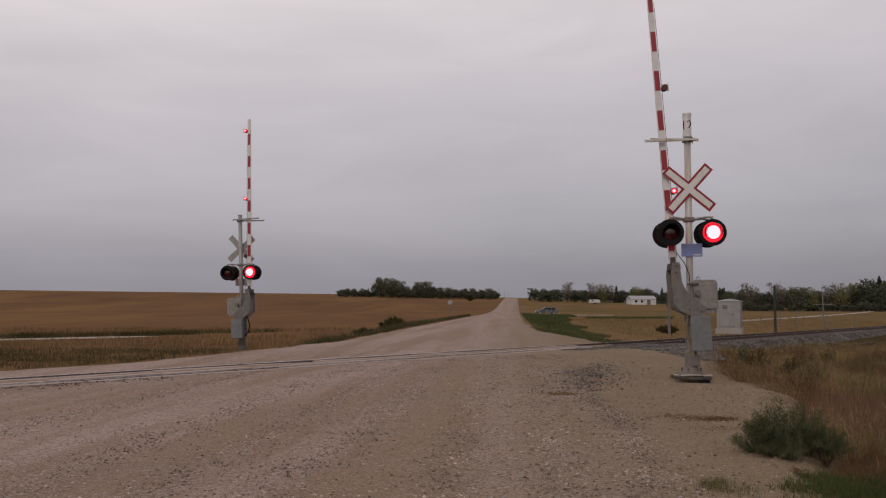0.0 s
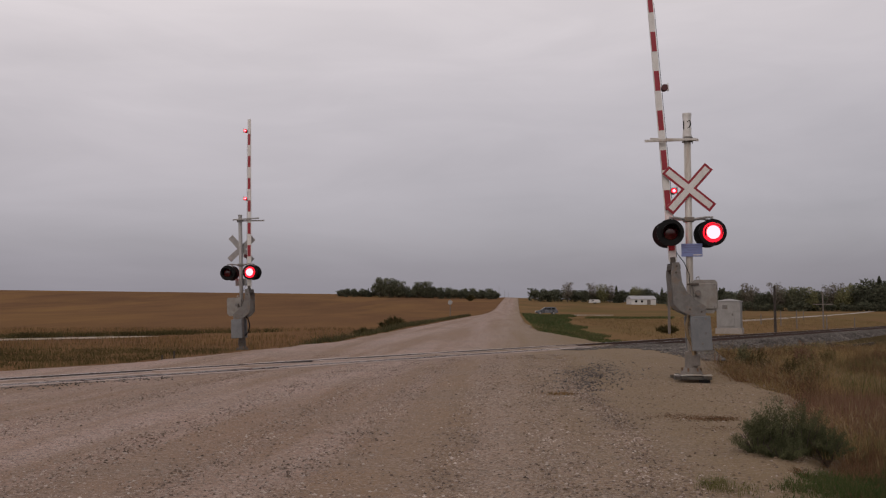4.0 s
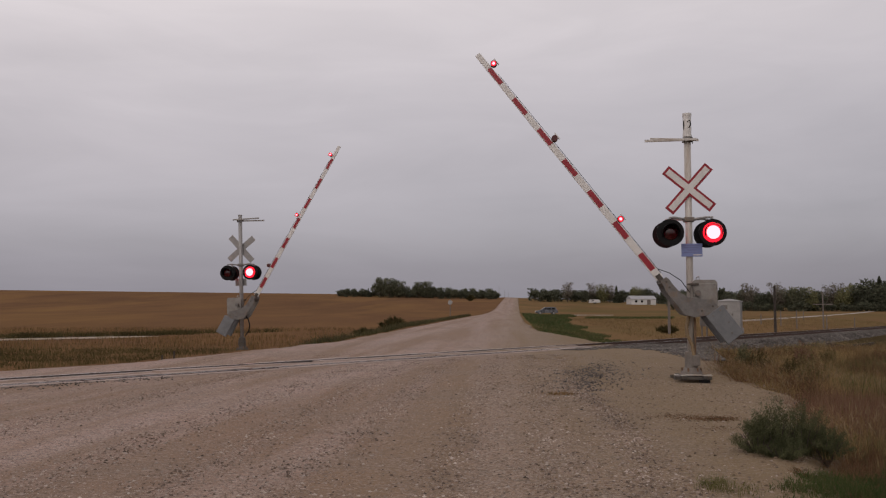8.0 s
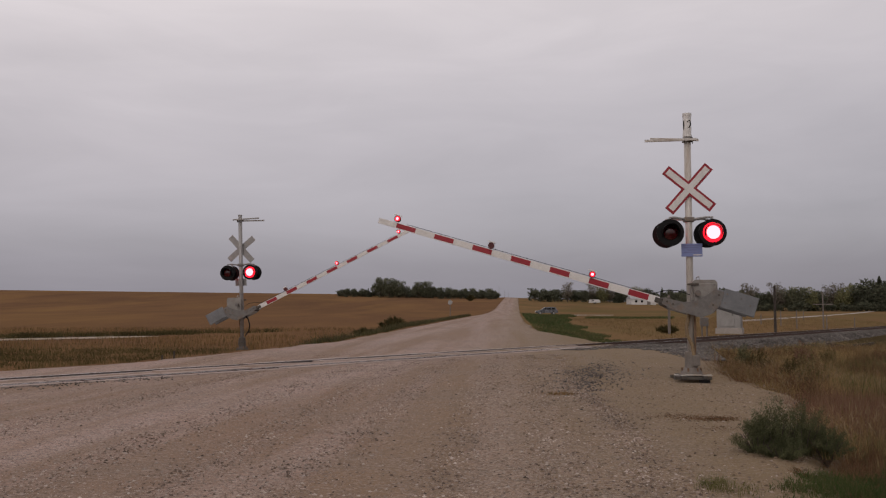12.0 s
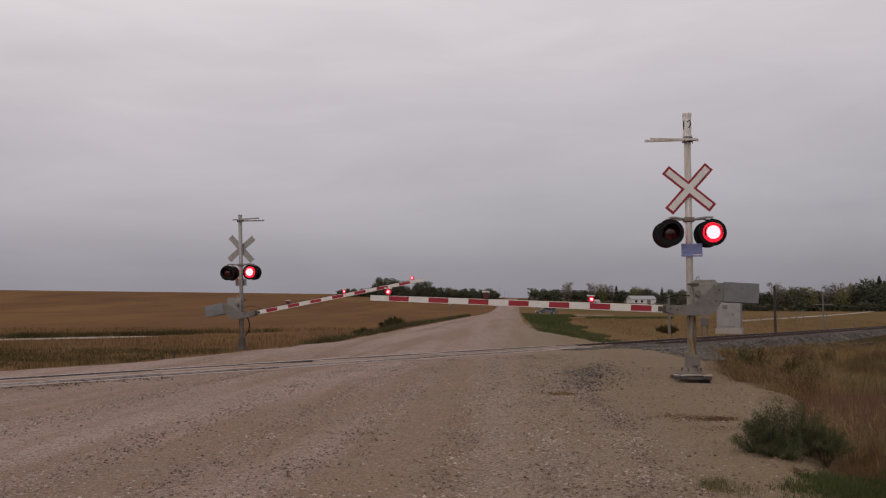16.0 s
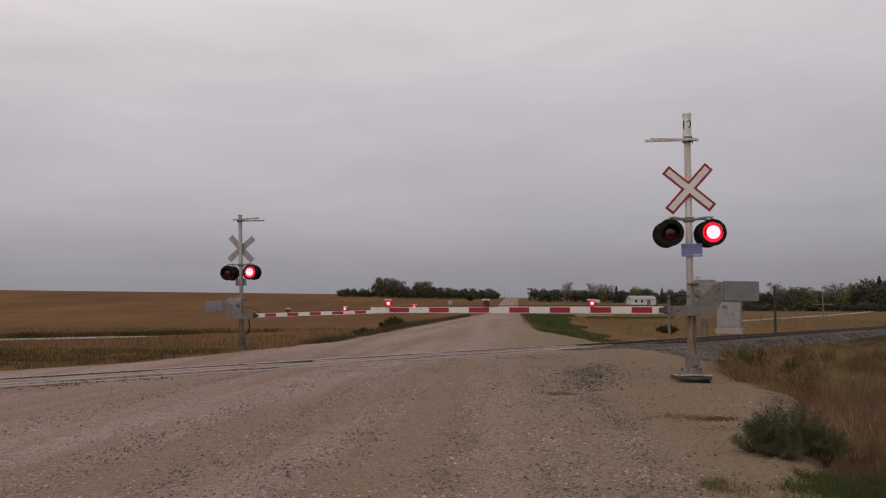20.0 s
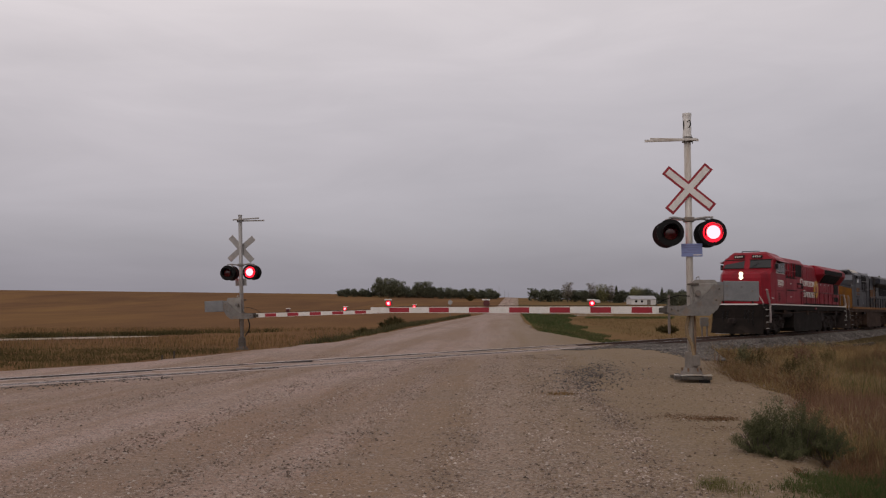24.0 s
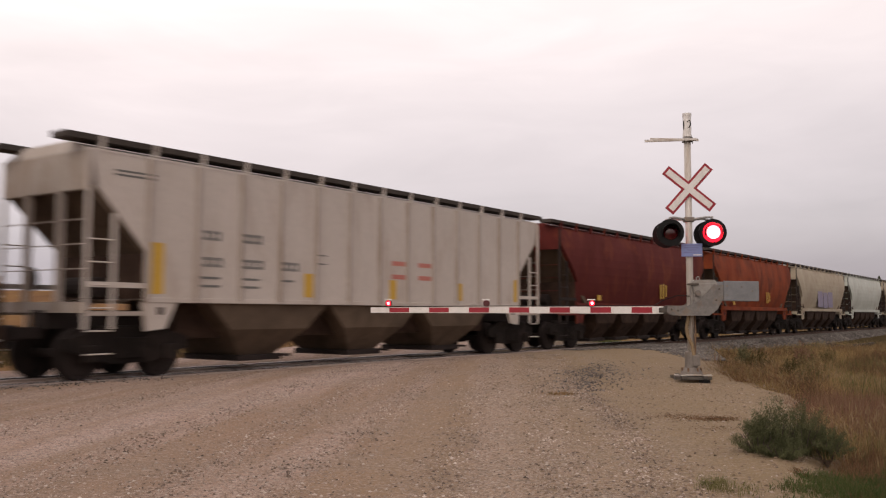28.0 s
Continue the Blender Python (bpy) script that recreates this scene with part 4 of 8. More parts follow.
    b = [(-4.8, -1.52, 1.86), (-4.8, -1.52, 4.0), (-4.8, -1.52, 4.56), (-4.8, -0.98, 5.0), (-4.8, 0.98, 5.0), (-4.8, 1.52, 4.56), (-4.8, 1.52, 4.0), (-4.8, 1.52, 1.86)]
    c = [(-7.1, p[1], p[2] - (0.06 if p[2] > 2 else 0)) for p in b]
    ring(bm, [a, b, c])
    cab = part("cab", bm, ENGINE_RED, car, "red cab")
    for y0, y1 in ((-1.4, -0.2), (0.14, 1.4)):
        bm = fresh()
        ring(bm, [[(-4.31, y0, 4.04), (-4.31, y1, 4.04), (-4.48, y1 * 0.97, 4.50), (-4.48, y0 * 0.97, 4.50)], [(-4.21, y0, 4.04), (-4.21, y1, 4.04), (-4.43, y1 * 0.97, 4.50), (-4.43, y0 * 0.97, 4.50)]])
        glass_ = part("windscreen", bm, CAB_GLASS, cab, "dark windscreen")
        bm = fresh()
        for za, zb, xa, xb in ((3.99, 4.04, -4.24, -4.15), (4.50, 4.55, -4.50, -4.40)):
            box(bm, xa, xb, y0 - 0.03, y1 + 0.03, za, zb, 0.0)
        part("windscreen_frame", bm, GRIME, glass_, "dark rubber frame")
        yb = 0.22 if y0 > 0 else -0.84
        bm = fresh()
        box(bm, -4.58, -4.41, yb, yb + 0.62, 4.62, 4.82, 0.02)
        board = part("number_board", bm, BLACK, car, "dark number board")
        for k in range(4):
            bm = fresh()
            box(bm, -4.415, -4.40, yb + 0.06 + k * 0.13, yb + 0.13 + k * 0.13, 4.67, 4.77)
            part("number_bar", bm, LETTER, board, "pale number as plain bars")
    bm = fresh()
    bent(bm, [(-4.19, 0.2, 4.0), (-4.30, 0.7, 4.35)], 0.012, 6)
    part("wiper", bm, BLACK, cab)
    for sy in (-1, 1):
        frame_ = plate(cab, "window_frame", BLACK, -6.72, -4.80, 3.74, 4.42, sy * 1.52, "side window frame", 0.012)
        plate(frame_, "side_window", CAB_GLASS, -5.72, -4.88, 3.79, 4.37, sy * 1.533, "", 0.008)
        plate(frame_, "side_window", CAB_GLASS, -6.66, -5.8, 3.79, 4.37, sy * 1.533, "", 0.008)
        for xa, xb in ((-5.79, -5.73), (-4.88, -4.82), (-6.72, -6.66)):
            plate(frame_, "mullion", PINK_RAIL, xa, xb, 3.76, 4.40, sy * 1.533, "pale worn window post", 0.012)
        for xa, xb in ((-5.3, -5.12), (-6.05, -5.92), (-6.42, -6.28)):
            plate(frame_, "window_blind", PINK_RAIL, xa, xb, 3.82, 4.3, sy * 1.536, "pale thing behind the glass", 0.006)
        plate(frame_, "window_sill", LETTER, -6.75, -4.78, 3.70, 3.735, sy * 1.52, "", 0.02)
        bm = fresh()
        ring(bm, [[(-4.84, sy * 0.9, 5.03), (-4.84, sy * 1.46, 4.645), (-4.84, sy * 1.46, 4.6), (-4.84, sy * 0.9, 4.99)], [(-7.1, sy * 0.9, 4.97), (-7.1, sy * 1.46, 4.585), (-7.1, sy * 1.46, 4.54), (-7.1, sy * 0.9, 4.93)]])
        part("roof_sheet", bm, RED_ROOF, cab, "pale red roof sheet")
        bm = fresh()
        ring(bm, [[(-4.78, sy * 1.5, 4.55), (-4.78, sy * 1.84, 4.41), (-4.78, sy * 1.84, 4.38), (-4.78, sy * 1.5, 4.52)], [(-6.85, sy * 1.5, 4.52), (-6.85, sy * 1.84, 4.39), (-6.85, sy * 1.84, 4.36), (-6.85, sy * 1.5, 4.49)]])
        part("sunshade", bm, RED_ROOF, cab, "pale red sunshade over the side window")
        for k in range(4):                   # number as slanted plain bars
            for a0, b0, c0, d0 in ((0.0, 0.08, 3.0, 3.32), (0.08, 0.24, 3.24, 3.32), (0.17, 0.24, 3.0, 3.24), (0.08, 0.17, 3.0, 3.06)):
                plate(cab, "number_bar", LETTER, -6.38 + k * 0.32 + a0, -6.38 + k * 0.32 + b0, c0, d0, sy * 1.52, "", 0.012)
        plate(cab, "number_bar", LETTER, -6.2, -5.3, 2.9, 2.925, sy * 1.52, "", 0.01)
        for k in range(5):
            plate(cab, "louvre", SCREEN, -5.6, -5.2, 2.08 + k * 0.1, 2.13 + k * 0.1, sy * 1.52, "")
        plate(cab, "panel_seam", GRIME, -6.7, -4.7, 2.66, 2.68, sy * 1.52, "")
        plate(cab, "panel_seam", GRIME, -7.05, -7.0, 1.9, 4.3, sy * 1.52, "")
        bm = fresh()
        box(bm, -4.62, -4.5, sy * 1.55, sy * 1.72, 3.95, 4.25, 0.02)
        part("mirror", bm, BLACK, cab)
    # headlamps, ditch lamps
    for z in (3.40, 3.62):
        bm = fresh()
        tube(bm, (-3.25, 0.02, z), (-2.87, 0.02, z), 0.13, seg=18)
        h = part("headlamp", bm, BLACK, car)
        bm = fresh()
        tube(bm, (-2.87, 0.02, z), (-2.85, 0.02, z), 0.12, seg=18)
        part("lit_lens", bm, HEADLIT, h, "lit headlamp")
    for y in (-0.85, 0.85):
        bm = fresh()
        tube(bm, (-2.35, y, 2.13), (-2.14, y, 2.13), 0.13, seg=18)
        box(bm, -2.3, -2.2, y - 0.04, y + 0.04, 1.8, 2.05)
        h = part("ditch_lamp", bm, BLACK, car)
        bm = fresh()
        tube(bm, (-2.14, y, 2.13), (-2.12, y, 2.13), 0.105, seg=18)
        part("lit_lens", bm, HEADLIT, h, "lit ditch lamp")
    for s in (1, -1):
        handrail(car, [(-2.75, s * 0.55, 2.95), (-2.4, s * 0.85, 2.95), (-2.15, s * 1.45, 1.95), (-2.15, s * 1.48, 1.6)], [], PINK_RAIL, 0.03)
        handrail(car, [(-2.7, s * 1.53, 2.68), (-3.35, s * 1.53, 1.8), (-3.35, s * 1.53, 0.75)], [], PINK_RAIL, 0.055)
    stepwell(car, -2.75, GRIME, LETTER)
    # machinery behind the cab
    bm = fresh()
    ring(bm, [cross(-7.05, 1.18, 1.86, 4.58, 4.84, 0.95), cross(-12.8, 1.18, 1.86, 4.58, 4.84, 0.95)])
    part("equipment_bay", bm, ENGINE_RED, car, "tall red equipment bay")
    for sy in (-1, 1):
        plate(car, "blower_box", ENGINE_RED, -10.2, -7.2, 1.95, 2.72, sy * 1.18, "raised equipment box", 0.22)
        plate(car, "blower_box", ENGINE_RED, -10.2, -7.2, 2.8, 3.5, sy * 1.18, "raised equipment box", 0.22)
        for z in (2.32, 3.15):
            plate(car, "latch", LETTER, -8.75, -8.45, z, z + 0.06, sy * 1.405, "")
        plate(car, "cabinet_door", ENGINE_RED, -9.8, -8.4, 3.7, 4.45, sy * 1.18, "", 0.05)
        plate(car, "intake_screen", SCREEN, -12.3, -10.2, 3.72, 4.5, sy * 1.18, "dark intake screen", 0.03)
        for x in (-10.32, -12.74):
            plate(car, "panel_seam", GRIME, x, x + 0.03, 1.95, 4.5, sy * 1.18, "", 0.012)
        plate(car, "panel_seam", GRIME, -10.25, -7.15, 2.735, 2.785, sy * 1.18, "", 0.2)
        plate(car, "panel_seam", GRIME, -10.25, -7.15, 3.515, 3.56, sy * 1.18, "", 0.2)
        handrail(car, [(-7.3, sy * 1.34, 3.95), (-8.2, sy * 1.34, 4.0), (-10.1, sy * 1.34, 3.98)], [((-7.8 - k * 0.75, sy * 1.3, 3.6), (-7.8 - k * 0.75, sy * 1.3, 4.5)) for k in range(4)], ENGINE_RED, 0.03)
        for k in range(5):
            plate(car, "latch", LETTER, -13.3 - k * 0.9, -13.15 - k * 0.9, 4.02, 4.08, sy * 1.05, "", 0.02)
        plate(car, "intake_screen", SCREEN, -12.6, -10.9, 2.95, 3.3, sy * 1.18, "dark intake screen", 0.03)
        plate(car, "filter_panel", ENGINE_RED, -11.9, -11.1, 3.0, 3.2, sy * 1.215, "", 0.03)
        for k in range(4):
            plate(car, "cabinet_rib", GRIME, -9.7 + k * 0.42, -9.66 + k * 0.42, 3.72, 4.43, sy * 1.235, "", 0.012)
        plate(car, "cabinet_shelf", GRIME, -10.15, -7.3, 3.58, 3.7, sy * 1.18, "", 0.06)
        plate(car, "cabinet_shelf", GRIME, -10.15, -7.3, 4.44, 4.5, sy * 1.18, "", 0.04)
        for k in range(6):
            plate(car, "hood_panel", ENGINE_RED, -13.62 - k * 0.62, -13.06 - k * 0.62, 2.95, 4.35, sy * 1.05, "", 0.022)
            plate(car, "hood_seam", GRIME, -13.66 - k * 0.62, -13.63 - k * 0.62, 2.0, 4.4, sy * 1.05, "", 0.01)
        # dark strip painting the shade along the hood's foot
        plate(car, "sill_shade", GRIME, -24.3, -10.3, 1.88, 2.0, sy * 1.05, "", 0.05)
    # long hood
    bm = fresh()
    ring(bm, [cross(-12.8, 1.05, 1.86, 4.5, 4.68, 0.85), cross(-17.9, 1.05, 1.86, 4.5, 4.68, 0.85)])
    part("long_hood", bm, ENGINE_RED, car, "red long hood")
    bm = fresh()
    ring(bm, [cross(-17.3, 1.05, 1.86, 3.55, 3.6, 0.5), cross(-24.5, 1.05, 1.86, 3.55, 3.6, 0.5)])
    part("rear_hood", bm, ENGINE_RED, car)
    bm = fresh()
    sec = lambda x, h: [(x, -1.05, 3.5), (x, -1.5 * h, 4.1), (x, -1.5 * h, 4.45), (x, -1.0, 4.74), (x, 1.0, 4.74), (x, 1.5 * h, 4.45), (x, 1.5 * h, 4.1), (x, 1.05, 3.5)]
    ring(bm, [[(-16.7, p[1], p[2] - 0.02) for p in sec(0, 0.74)], sec(-17.5, 1.0), sec(-24.75, 1.0)])
    part("radiator_flare", bm, ENGINE_RED, car, "flared red radiator housing")
    for sy in (-1, 1):
        plate(car, "radiator_screen", SCREEN, -22.9, -17.9, 3.53, 4.10, sy * 1.085, "dark radiator screen", 0.03, 0.75)
        plate(car, "radiator_screen", SCREEN, -23.6, -17.75, 4.12, 4.42, sy * 1.5, "dark radiator screen", 0.012)
        plate(car, "roof_edge", RED_ROOF, -24.7, -17.6, 4.44, 4.47, sy * 1.45, "", 0.07)
        plate(car, "rear_screen", SCREEN, -24.2, -22.7, 2.75, 3.5, sy * 1.05, "dark rear screen", 0.02)
        plate(car, "rear_screen", SCREEN, -24.2, -22.7, 2.2, 2.55, sy * 1.05, "dark rear screen", 0.02)
        for k in range(8):
            plate(car, "hood_door", ENGINE_RED, -22.1 + k * 0.62, -21.56 + k * 0.62, 1.98, 3.42, sy * 1.05, "", 0.035)
        for k in range(4):
            plate(car, "latch", LETTER, -20.9 + k * 1.24, -20.7 + k * 1.24, 3.36, 3.42, sy * 1.09, "")
        # lettering as bars: two lines, and a round emblem
        for x0, z, h, widths in ((-12.0, 3.16, 0.37, (0.58, 0.46, 0.5, 0.46, 0.5, 0.18, 0.46, 0.5)), (-13.05, 2.42, 0.37, (0.56, 0.46, 0.46, 0.18, 0.42, 0.18, 0.46))):
            x = x0
            for k, w in enumerate(widths):
                lo, hi = (x - w, x) if sy > 0 else (-28.5 - x, -28.5 - x + w)
                tall = h * (1.25 if k == 0 else 1.0)
                face = sy * (1.18 if lo > -12.75 else 1.074)
                plate(car, "lettering_bar", LETTER, lo, hi, z, z + tall, face, "", 0.014)
                if w > 0.3:
                    cut = 0.28 if k % 2 else 0.12
                    plate(car, "lettering_gap", ENGINE_RED, lo + w * 0.30, hi - w * 0.30, z + (0.0 if k % 2 else h * cut), z + tall * (0.45 if k % 2 else 0.8), face, "", 0.019)
                x -= w + 0.09
        bm = fresh()
        tube(bm, (-16.85, sy * 1.04, 3.0), (-16.85, sy * 1.095, 3.0), 0.62, seg=32)
        em = part("round_emblem", bm, EMBLEM, car, "faded round gold emblem")
        bm = fresh()
        tube(bm, (-16.85, sy * 1.095, 3.0), (-16.85, sy * 1.102, 3.0), 0.22, seg=24)
        part("emblem_centre", bm, ENGINE_RED, em)
        handrail(car, [(-11.0, sy * 1.46, 2.75), (-24.2, sy * 1.46, 2.75)], [((-11.0 - k * 1.32, sy * 1.46, 1.8), (-11.0 - k * 1.32, sy * 1.46, 2.75)) for k in range(11)], BLACK)
        handrail(car, [(-24.3, sy * 1.46, 2.75), (-24.5, sy * 1.5, 2.5), (-24.75, sy * 1.5, 2.1), (-24.75, sy * 1.5, 0.8)], [], LETTER, 0.03)
        plate(car, "marker_plate", RED, -15.0, -14.7, 1.6, 1.7, sy * 1.5, "", 0.02)
    bm = fresh()
    ring(bm, [cross(-24.5, 1.04, 1.9, 3.9, 4.0, 0.9), cross(-24.66, 1.04, 1.9, 3.9, 4.0, 0.9)])
    part("rear_panel", bm, ENGINE_RED, car)
    stepwell(car, -24.4, GRIME, LETTER)
    # roof things
    bm = fresh()
    box(bm, -15.5, -14.9, -0.2, 0.2, 4.66, 4.76, 0.02)
    for k in range(3):
        tube(bm, (-15.6 + k * 0.1, -0.2 + k * 0.2, 4.86), (-14.8 + k * 0.08, -0.2 + k * 0.2, 4.88), 0.05, 0.1, seg=12)
    part("horn", bm, BLACK, car, "black roof horn")
    bm = fresh()
    box(bm, -6.9, -5.4, -0.3, 0.3, 4.9, 5.02, 0.02)
    bent(bm, [(-5.0, 0.5, 4.95), (-5.0, 0.5, 5.08), (-5.0, -0.5, 5.08), (-5.0, -0.5, 4.95)], 0.02, 6)
    part("antenna_rail", bm, BLACK, car)
    # below
    bm = fresh()
    prism(bm, [(-9.2, 1.5), (-9.1, 0.4), (-9.4, 0.17), (-16.6, 0.17), (-16.9, 0.4), (-16.7, 1.5)], -1.42, 1.42)
    part("fuel_tank", bm, SOOT, car, "black fuel tank")
    for sy in (-1, 1):
        bm = fresh()
        tube(bm, (-8.9, sy * 1.2, 1.25), (-6.6, sy * 1.2, 1.25), 0.2, seg=14)
        part("air_reservoir", bm, GRIME, car)
        bm = fresh()
        box(bm, -17.5, -16.8, sy * 1.0, sy * 1.4, 0.8, 1.45, 0.03)
        part("equipment_locker", bm, GRIME, car)
    for sy in (-1, 1):                       # pipes and gear hung under the walkway
        for k in range(7):
            bm = fresh()
            xa = -3.9 - k * 2.9
            box(bm, xa - 0.5, xa + 0.1, sy * 1.25, sy * 1.46, 1.22 + 0.08 * (k % 3), 1.5, 0.02)
            part("hung_box", bm, BROWN_GRIME if k % 2 else GRIME, car)
        bm = fresh()
        bent(bm, [(-3.6, sy * 1.4, 1.36), (-7.0, sy * 1.42, 1.3), (-12.0, sy * 1.42, 1.42), (-23.5, sy * 1.42, 1.4)], 0.03, 6)
        part("air_pipe", bm, BROWN_GRIME, car)
        bm = fresh()
        box(bm, -2.9, -2.62, sy * 1.3, sy * 1.36, 0.6, 0.7, 0.01)
        part("step_lamp", bm, HEADLIT, car, "small lit step lamp")
    for x in (-5.3, -20.3):
        truck(car, x, (-1.85, 0.0, 1.85), 0.53, GRIME, True)
    TRAIN.append((car, -0.1))


def second_locomotive():
    car = thing("locomotive", "dark slate-blue freight locomotive with a yellow nose behind the red one", "locomotive", "train vehicles")
    L = 22.3
    bm = fresh()
    box(bm, -L + 0.8, -1.1, -1.5, 1.5, 1.45, 1.72, 0.02)
    box(bm, -L + 1.0, -1.3, -1.2, 1.2, 1.1, 1.45, 0.02)
    part("frame", bm, BROWN_GRIME, car, "dusty dark underframe")
    for sy in (-1, 1):
        plate(car, "sill_stripe", OCHRE, -L + 0.85, -1.9, 1.70, 1.86, sy * 1.5, "yellow sill stripe", 0.012)
    bm = fresh()
    prism(bm, [(-1.1, 1.5), (-0.95, 1.4), (-0.85, 0.75), (-0.6, 0.16), (-1.1, 0.16)], -1.45, 1.45)
    part("plough", bm, GRIME, car)
    for y in (-0.75, -0.5, 0.5, 0.7, 0.95, 1.2):
        bm = fresh()
        bent(bm, [(-1.0, y, 1.5), (-0.75, y, 1.35), (-0.62, y + 0.03, 0.95), (-0.75, y + 0.05, 0.6)], 0.035, 6)
        part("air_hose", bm, BLACK, car)
    for sy in (-1, 1):
        handrail(car, [(-0.98, sy * 0.5, 2.75), (-0.98, sy * 1.35, 2.72)], [((-0.98, sy * (0.5 + 0.28 * k), 1.5), (-0.98, sy * (0.5 + 0.28 * k), 2.74)) for k in range(4)], PINK_RAIL, 0.014)
    bm = fresh()
    box(bm, -1.12, -0.9, -1.48, 1.48, 1.46, 1.62, 0.02)
    part("end_platform", bm, GRIME, car)
    coupler(car, 0, 1)
    coupler(car, -L, -1)
    bm = fresh()
    nr = lambda z, d, k=0.0: [(-2.0, -1.46, z - k), (-1.85 - d * 0.3, -1.44, z - k), (-1.12 - d, -0.55, z), (-1.12 - d, 0.55, z), (-1.85 - d * 0.3, 1.44, z - k), (-2.0, 1.46, z - k)]
    ring(bm, [nr(1.75, 0), nr(3.58, 0.03, 0.26)])
    part("nose", bm, OCHRE, car, "grimy yellow nose")
    bm = fresh()
    ring(bm, [nr(3.583, 0.03, 0.26), [(-2.0, -1.4, 3.5), (-1.9, -1.36, 3.49), (-1.3, -0.5, 3.7), (-1.3, 0.5, 3.7), (-1.9, 1.36, 3.49), (-2.0, 1.4, 3.5)]])
    part("nose_top", bm, SLATE, car)
    bm = fresh()
    ring(bm, [[(-1.985, -1.475, 1.75), (-1.985, -1.475, 3.48), (-1.985, -1.36, 3.62), (-1.985, 1.36, 3.62), (-1.985, 1.475, 3.48), (-1.985, 1.475, 1.75)],
              [(-3.3, -1.49, 1.75), (-3.3, -1.49, 3.7), (-3.3, -1.36, 3.95), (-3.3, 1.36, 3.95), (-3.3, 1.49, 3.7), (-3.3, 1.49, 1.75)]])
    part("cab_front", bm, SLATE, car)
    for z in (3.02, 3.26):
        bm = fresh()
        tube(bm, (-1.4, 0.36, z), (-1.08, 0.36, z), 0.11, seg=16)
        h = part("headlamp", bm, BLACK, car)
        bm = fresh()
        tube(bm, (-1.08, 0.36, z), (-1.065, 0.36, z), 0.08, seg=16)
        part("lens", bm, LETTER, h, "unlit headlamp lens")
    bm = fresh()
    a = [(-2.5, -1.44, 3.66), (-2.74, -1.45, 4.0), (-3.02, -1.42, 4.5), (-3.06, -1.08, 4.84), (-3.06, 1.08, 4.84), (-3.02, 1.42, 4.5), (-2.74, 1.45, 4.0), (-2.5, 1.44, 3.66)]
    b = [(-3.34, -1.5, 1.75), (-3.34, -1.5, 3.9), (-3.34, -1.5, 4.46), (-3.34, -1.02, 4.93), (-3.34, 1.02, 4.93), (-3.34, 1.5, 4.46), (-3.34, 1.5, 3.9), (-3.34, 1.5, 1.75)]
    ring(bm, [a, b, [(-5.7, p[1], p[2]) for p in b]])
    cab = part("cab", bm, SLATE, car, "dark slate-blue cab")
    for y0, y1 in ((-1.38, -0.12), (0.12, 1.38)):
        bm = fresh()
        ring(bm, [[(-2.82, y0, 4.04), (-2.82, y1, 4.04), (-3.02, y1 * 0.96, 4.47), (-3.02, y0 * 0.96, 4.47)], [(-2.70, y0, 4.04), (-2.70, y1, 4.04), (-2.94, y1 * 0.96, 4.47), (-2.94, y0 * 0.96, 4.47)]])
        part("windscreen", bm, MID_GLASS, cab, "grey windscreen, part of its sky reflection put into the tint")
        bm = fresh()
        box(bm, -3.2, -2.92, y0 * 0.72, y1 * 0.72, 4.56, 4.8, 0.02)
        part("number_board", bm, BLACK, cab)
    for sy in (-1, 1):
        frame_ = plate(cab, "window_frame", BLACK, -5.0, -3.42, 3.78, 4.38, sy * 1.5, "", 0.012)
        plate(frame_, "side_window", PALE_GLASS, -4.12, -3.75, 3.84, 4.18, sy * 1.513, "side window with see-through daylight as its pale colour", 0.008)
        plate(frame_, "side_window", MID_GLASS, -4.7, -4.18, 3.84, 4.2, sy * 1.513, "", 0.008)
        bm = fresh()
        ring(bm, [[(-3.36, sy * 0.8, 4.94), (-3.36, sy * 1.03, 4.95), (-3.36, sy * 1.32, 4.68), (-3.36, sy * 1.29, 4.65), (-3.36, sy * 1.0, 4.92)], [(-5.7, sy * 0.8, 4.94), (-5.7, sy * 1.03, 4.95), (-5.7, sy * 1.32, 4.68), (-5.7, sy * 1.29, 4.65), (-5.7, sy * 1.0, 4.92)]])
        part("roof_edge", bm, SLATE_TOP, cab, "pale roof edge")
        for k in range(4):
            plate(cab, "number_bar", YELLOW_FADED, -4.95 + k * 0.38, -4.65 + k * 0.38, 3.1, 3.45, sy * 1.5, "")
        plate(cab, "number_bar", YELLOW_FADED, -4.8, -3.7, 2.84, 2.96, sy * 1.5, "")
        plate(cab, "louvre", SCREEN, -4.3, -3.8, 1.98, 2.5, sy * 1.5, "")
        plate(car, "latch", LETTER, -2.5, -2.2, 3.2, 3.26, sy * 1.45, "")
    # hood
    bm = fresh()
    ring(bm, [cross(-5.7, 1.15, 1.72, 4.66, 4.86, 0.95), cross(-11.4, 1.15, 1.72, 4.64, 4.84, 0.95)])
    part("equipment_bay", bm, SLATE, car)
    bm = fresh()
    ring(bm, [cross(-11.4, 1.0, 1.72, 4.54, 4.72, 0.8), cross(-21.0, 1.0, 1.72, 4.44, 4.62, 0.8)])
    part("long_hood", bm, SLATE, car, "dark slate-blue long hood")
    bm = fresh()
    sec = lambda x: [(x, -1.02, 3.75), (x, -1.52, 4.08), (x, -1.52, 4.54), (x, -1.2, 4.74), (x, 1.2, 4.74), (x, 1.52, 4.54), (x, 1.52, 4.08), (x, 1.02, 3.75)]
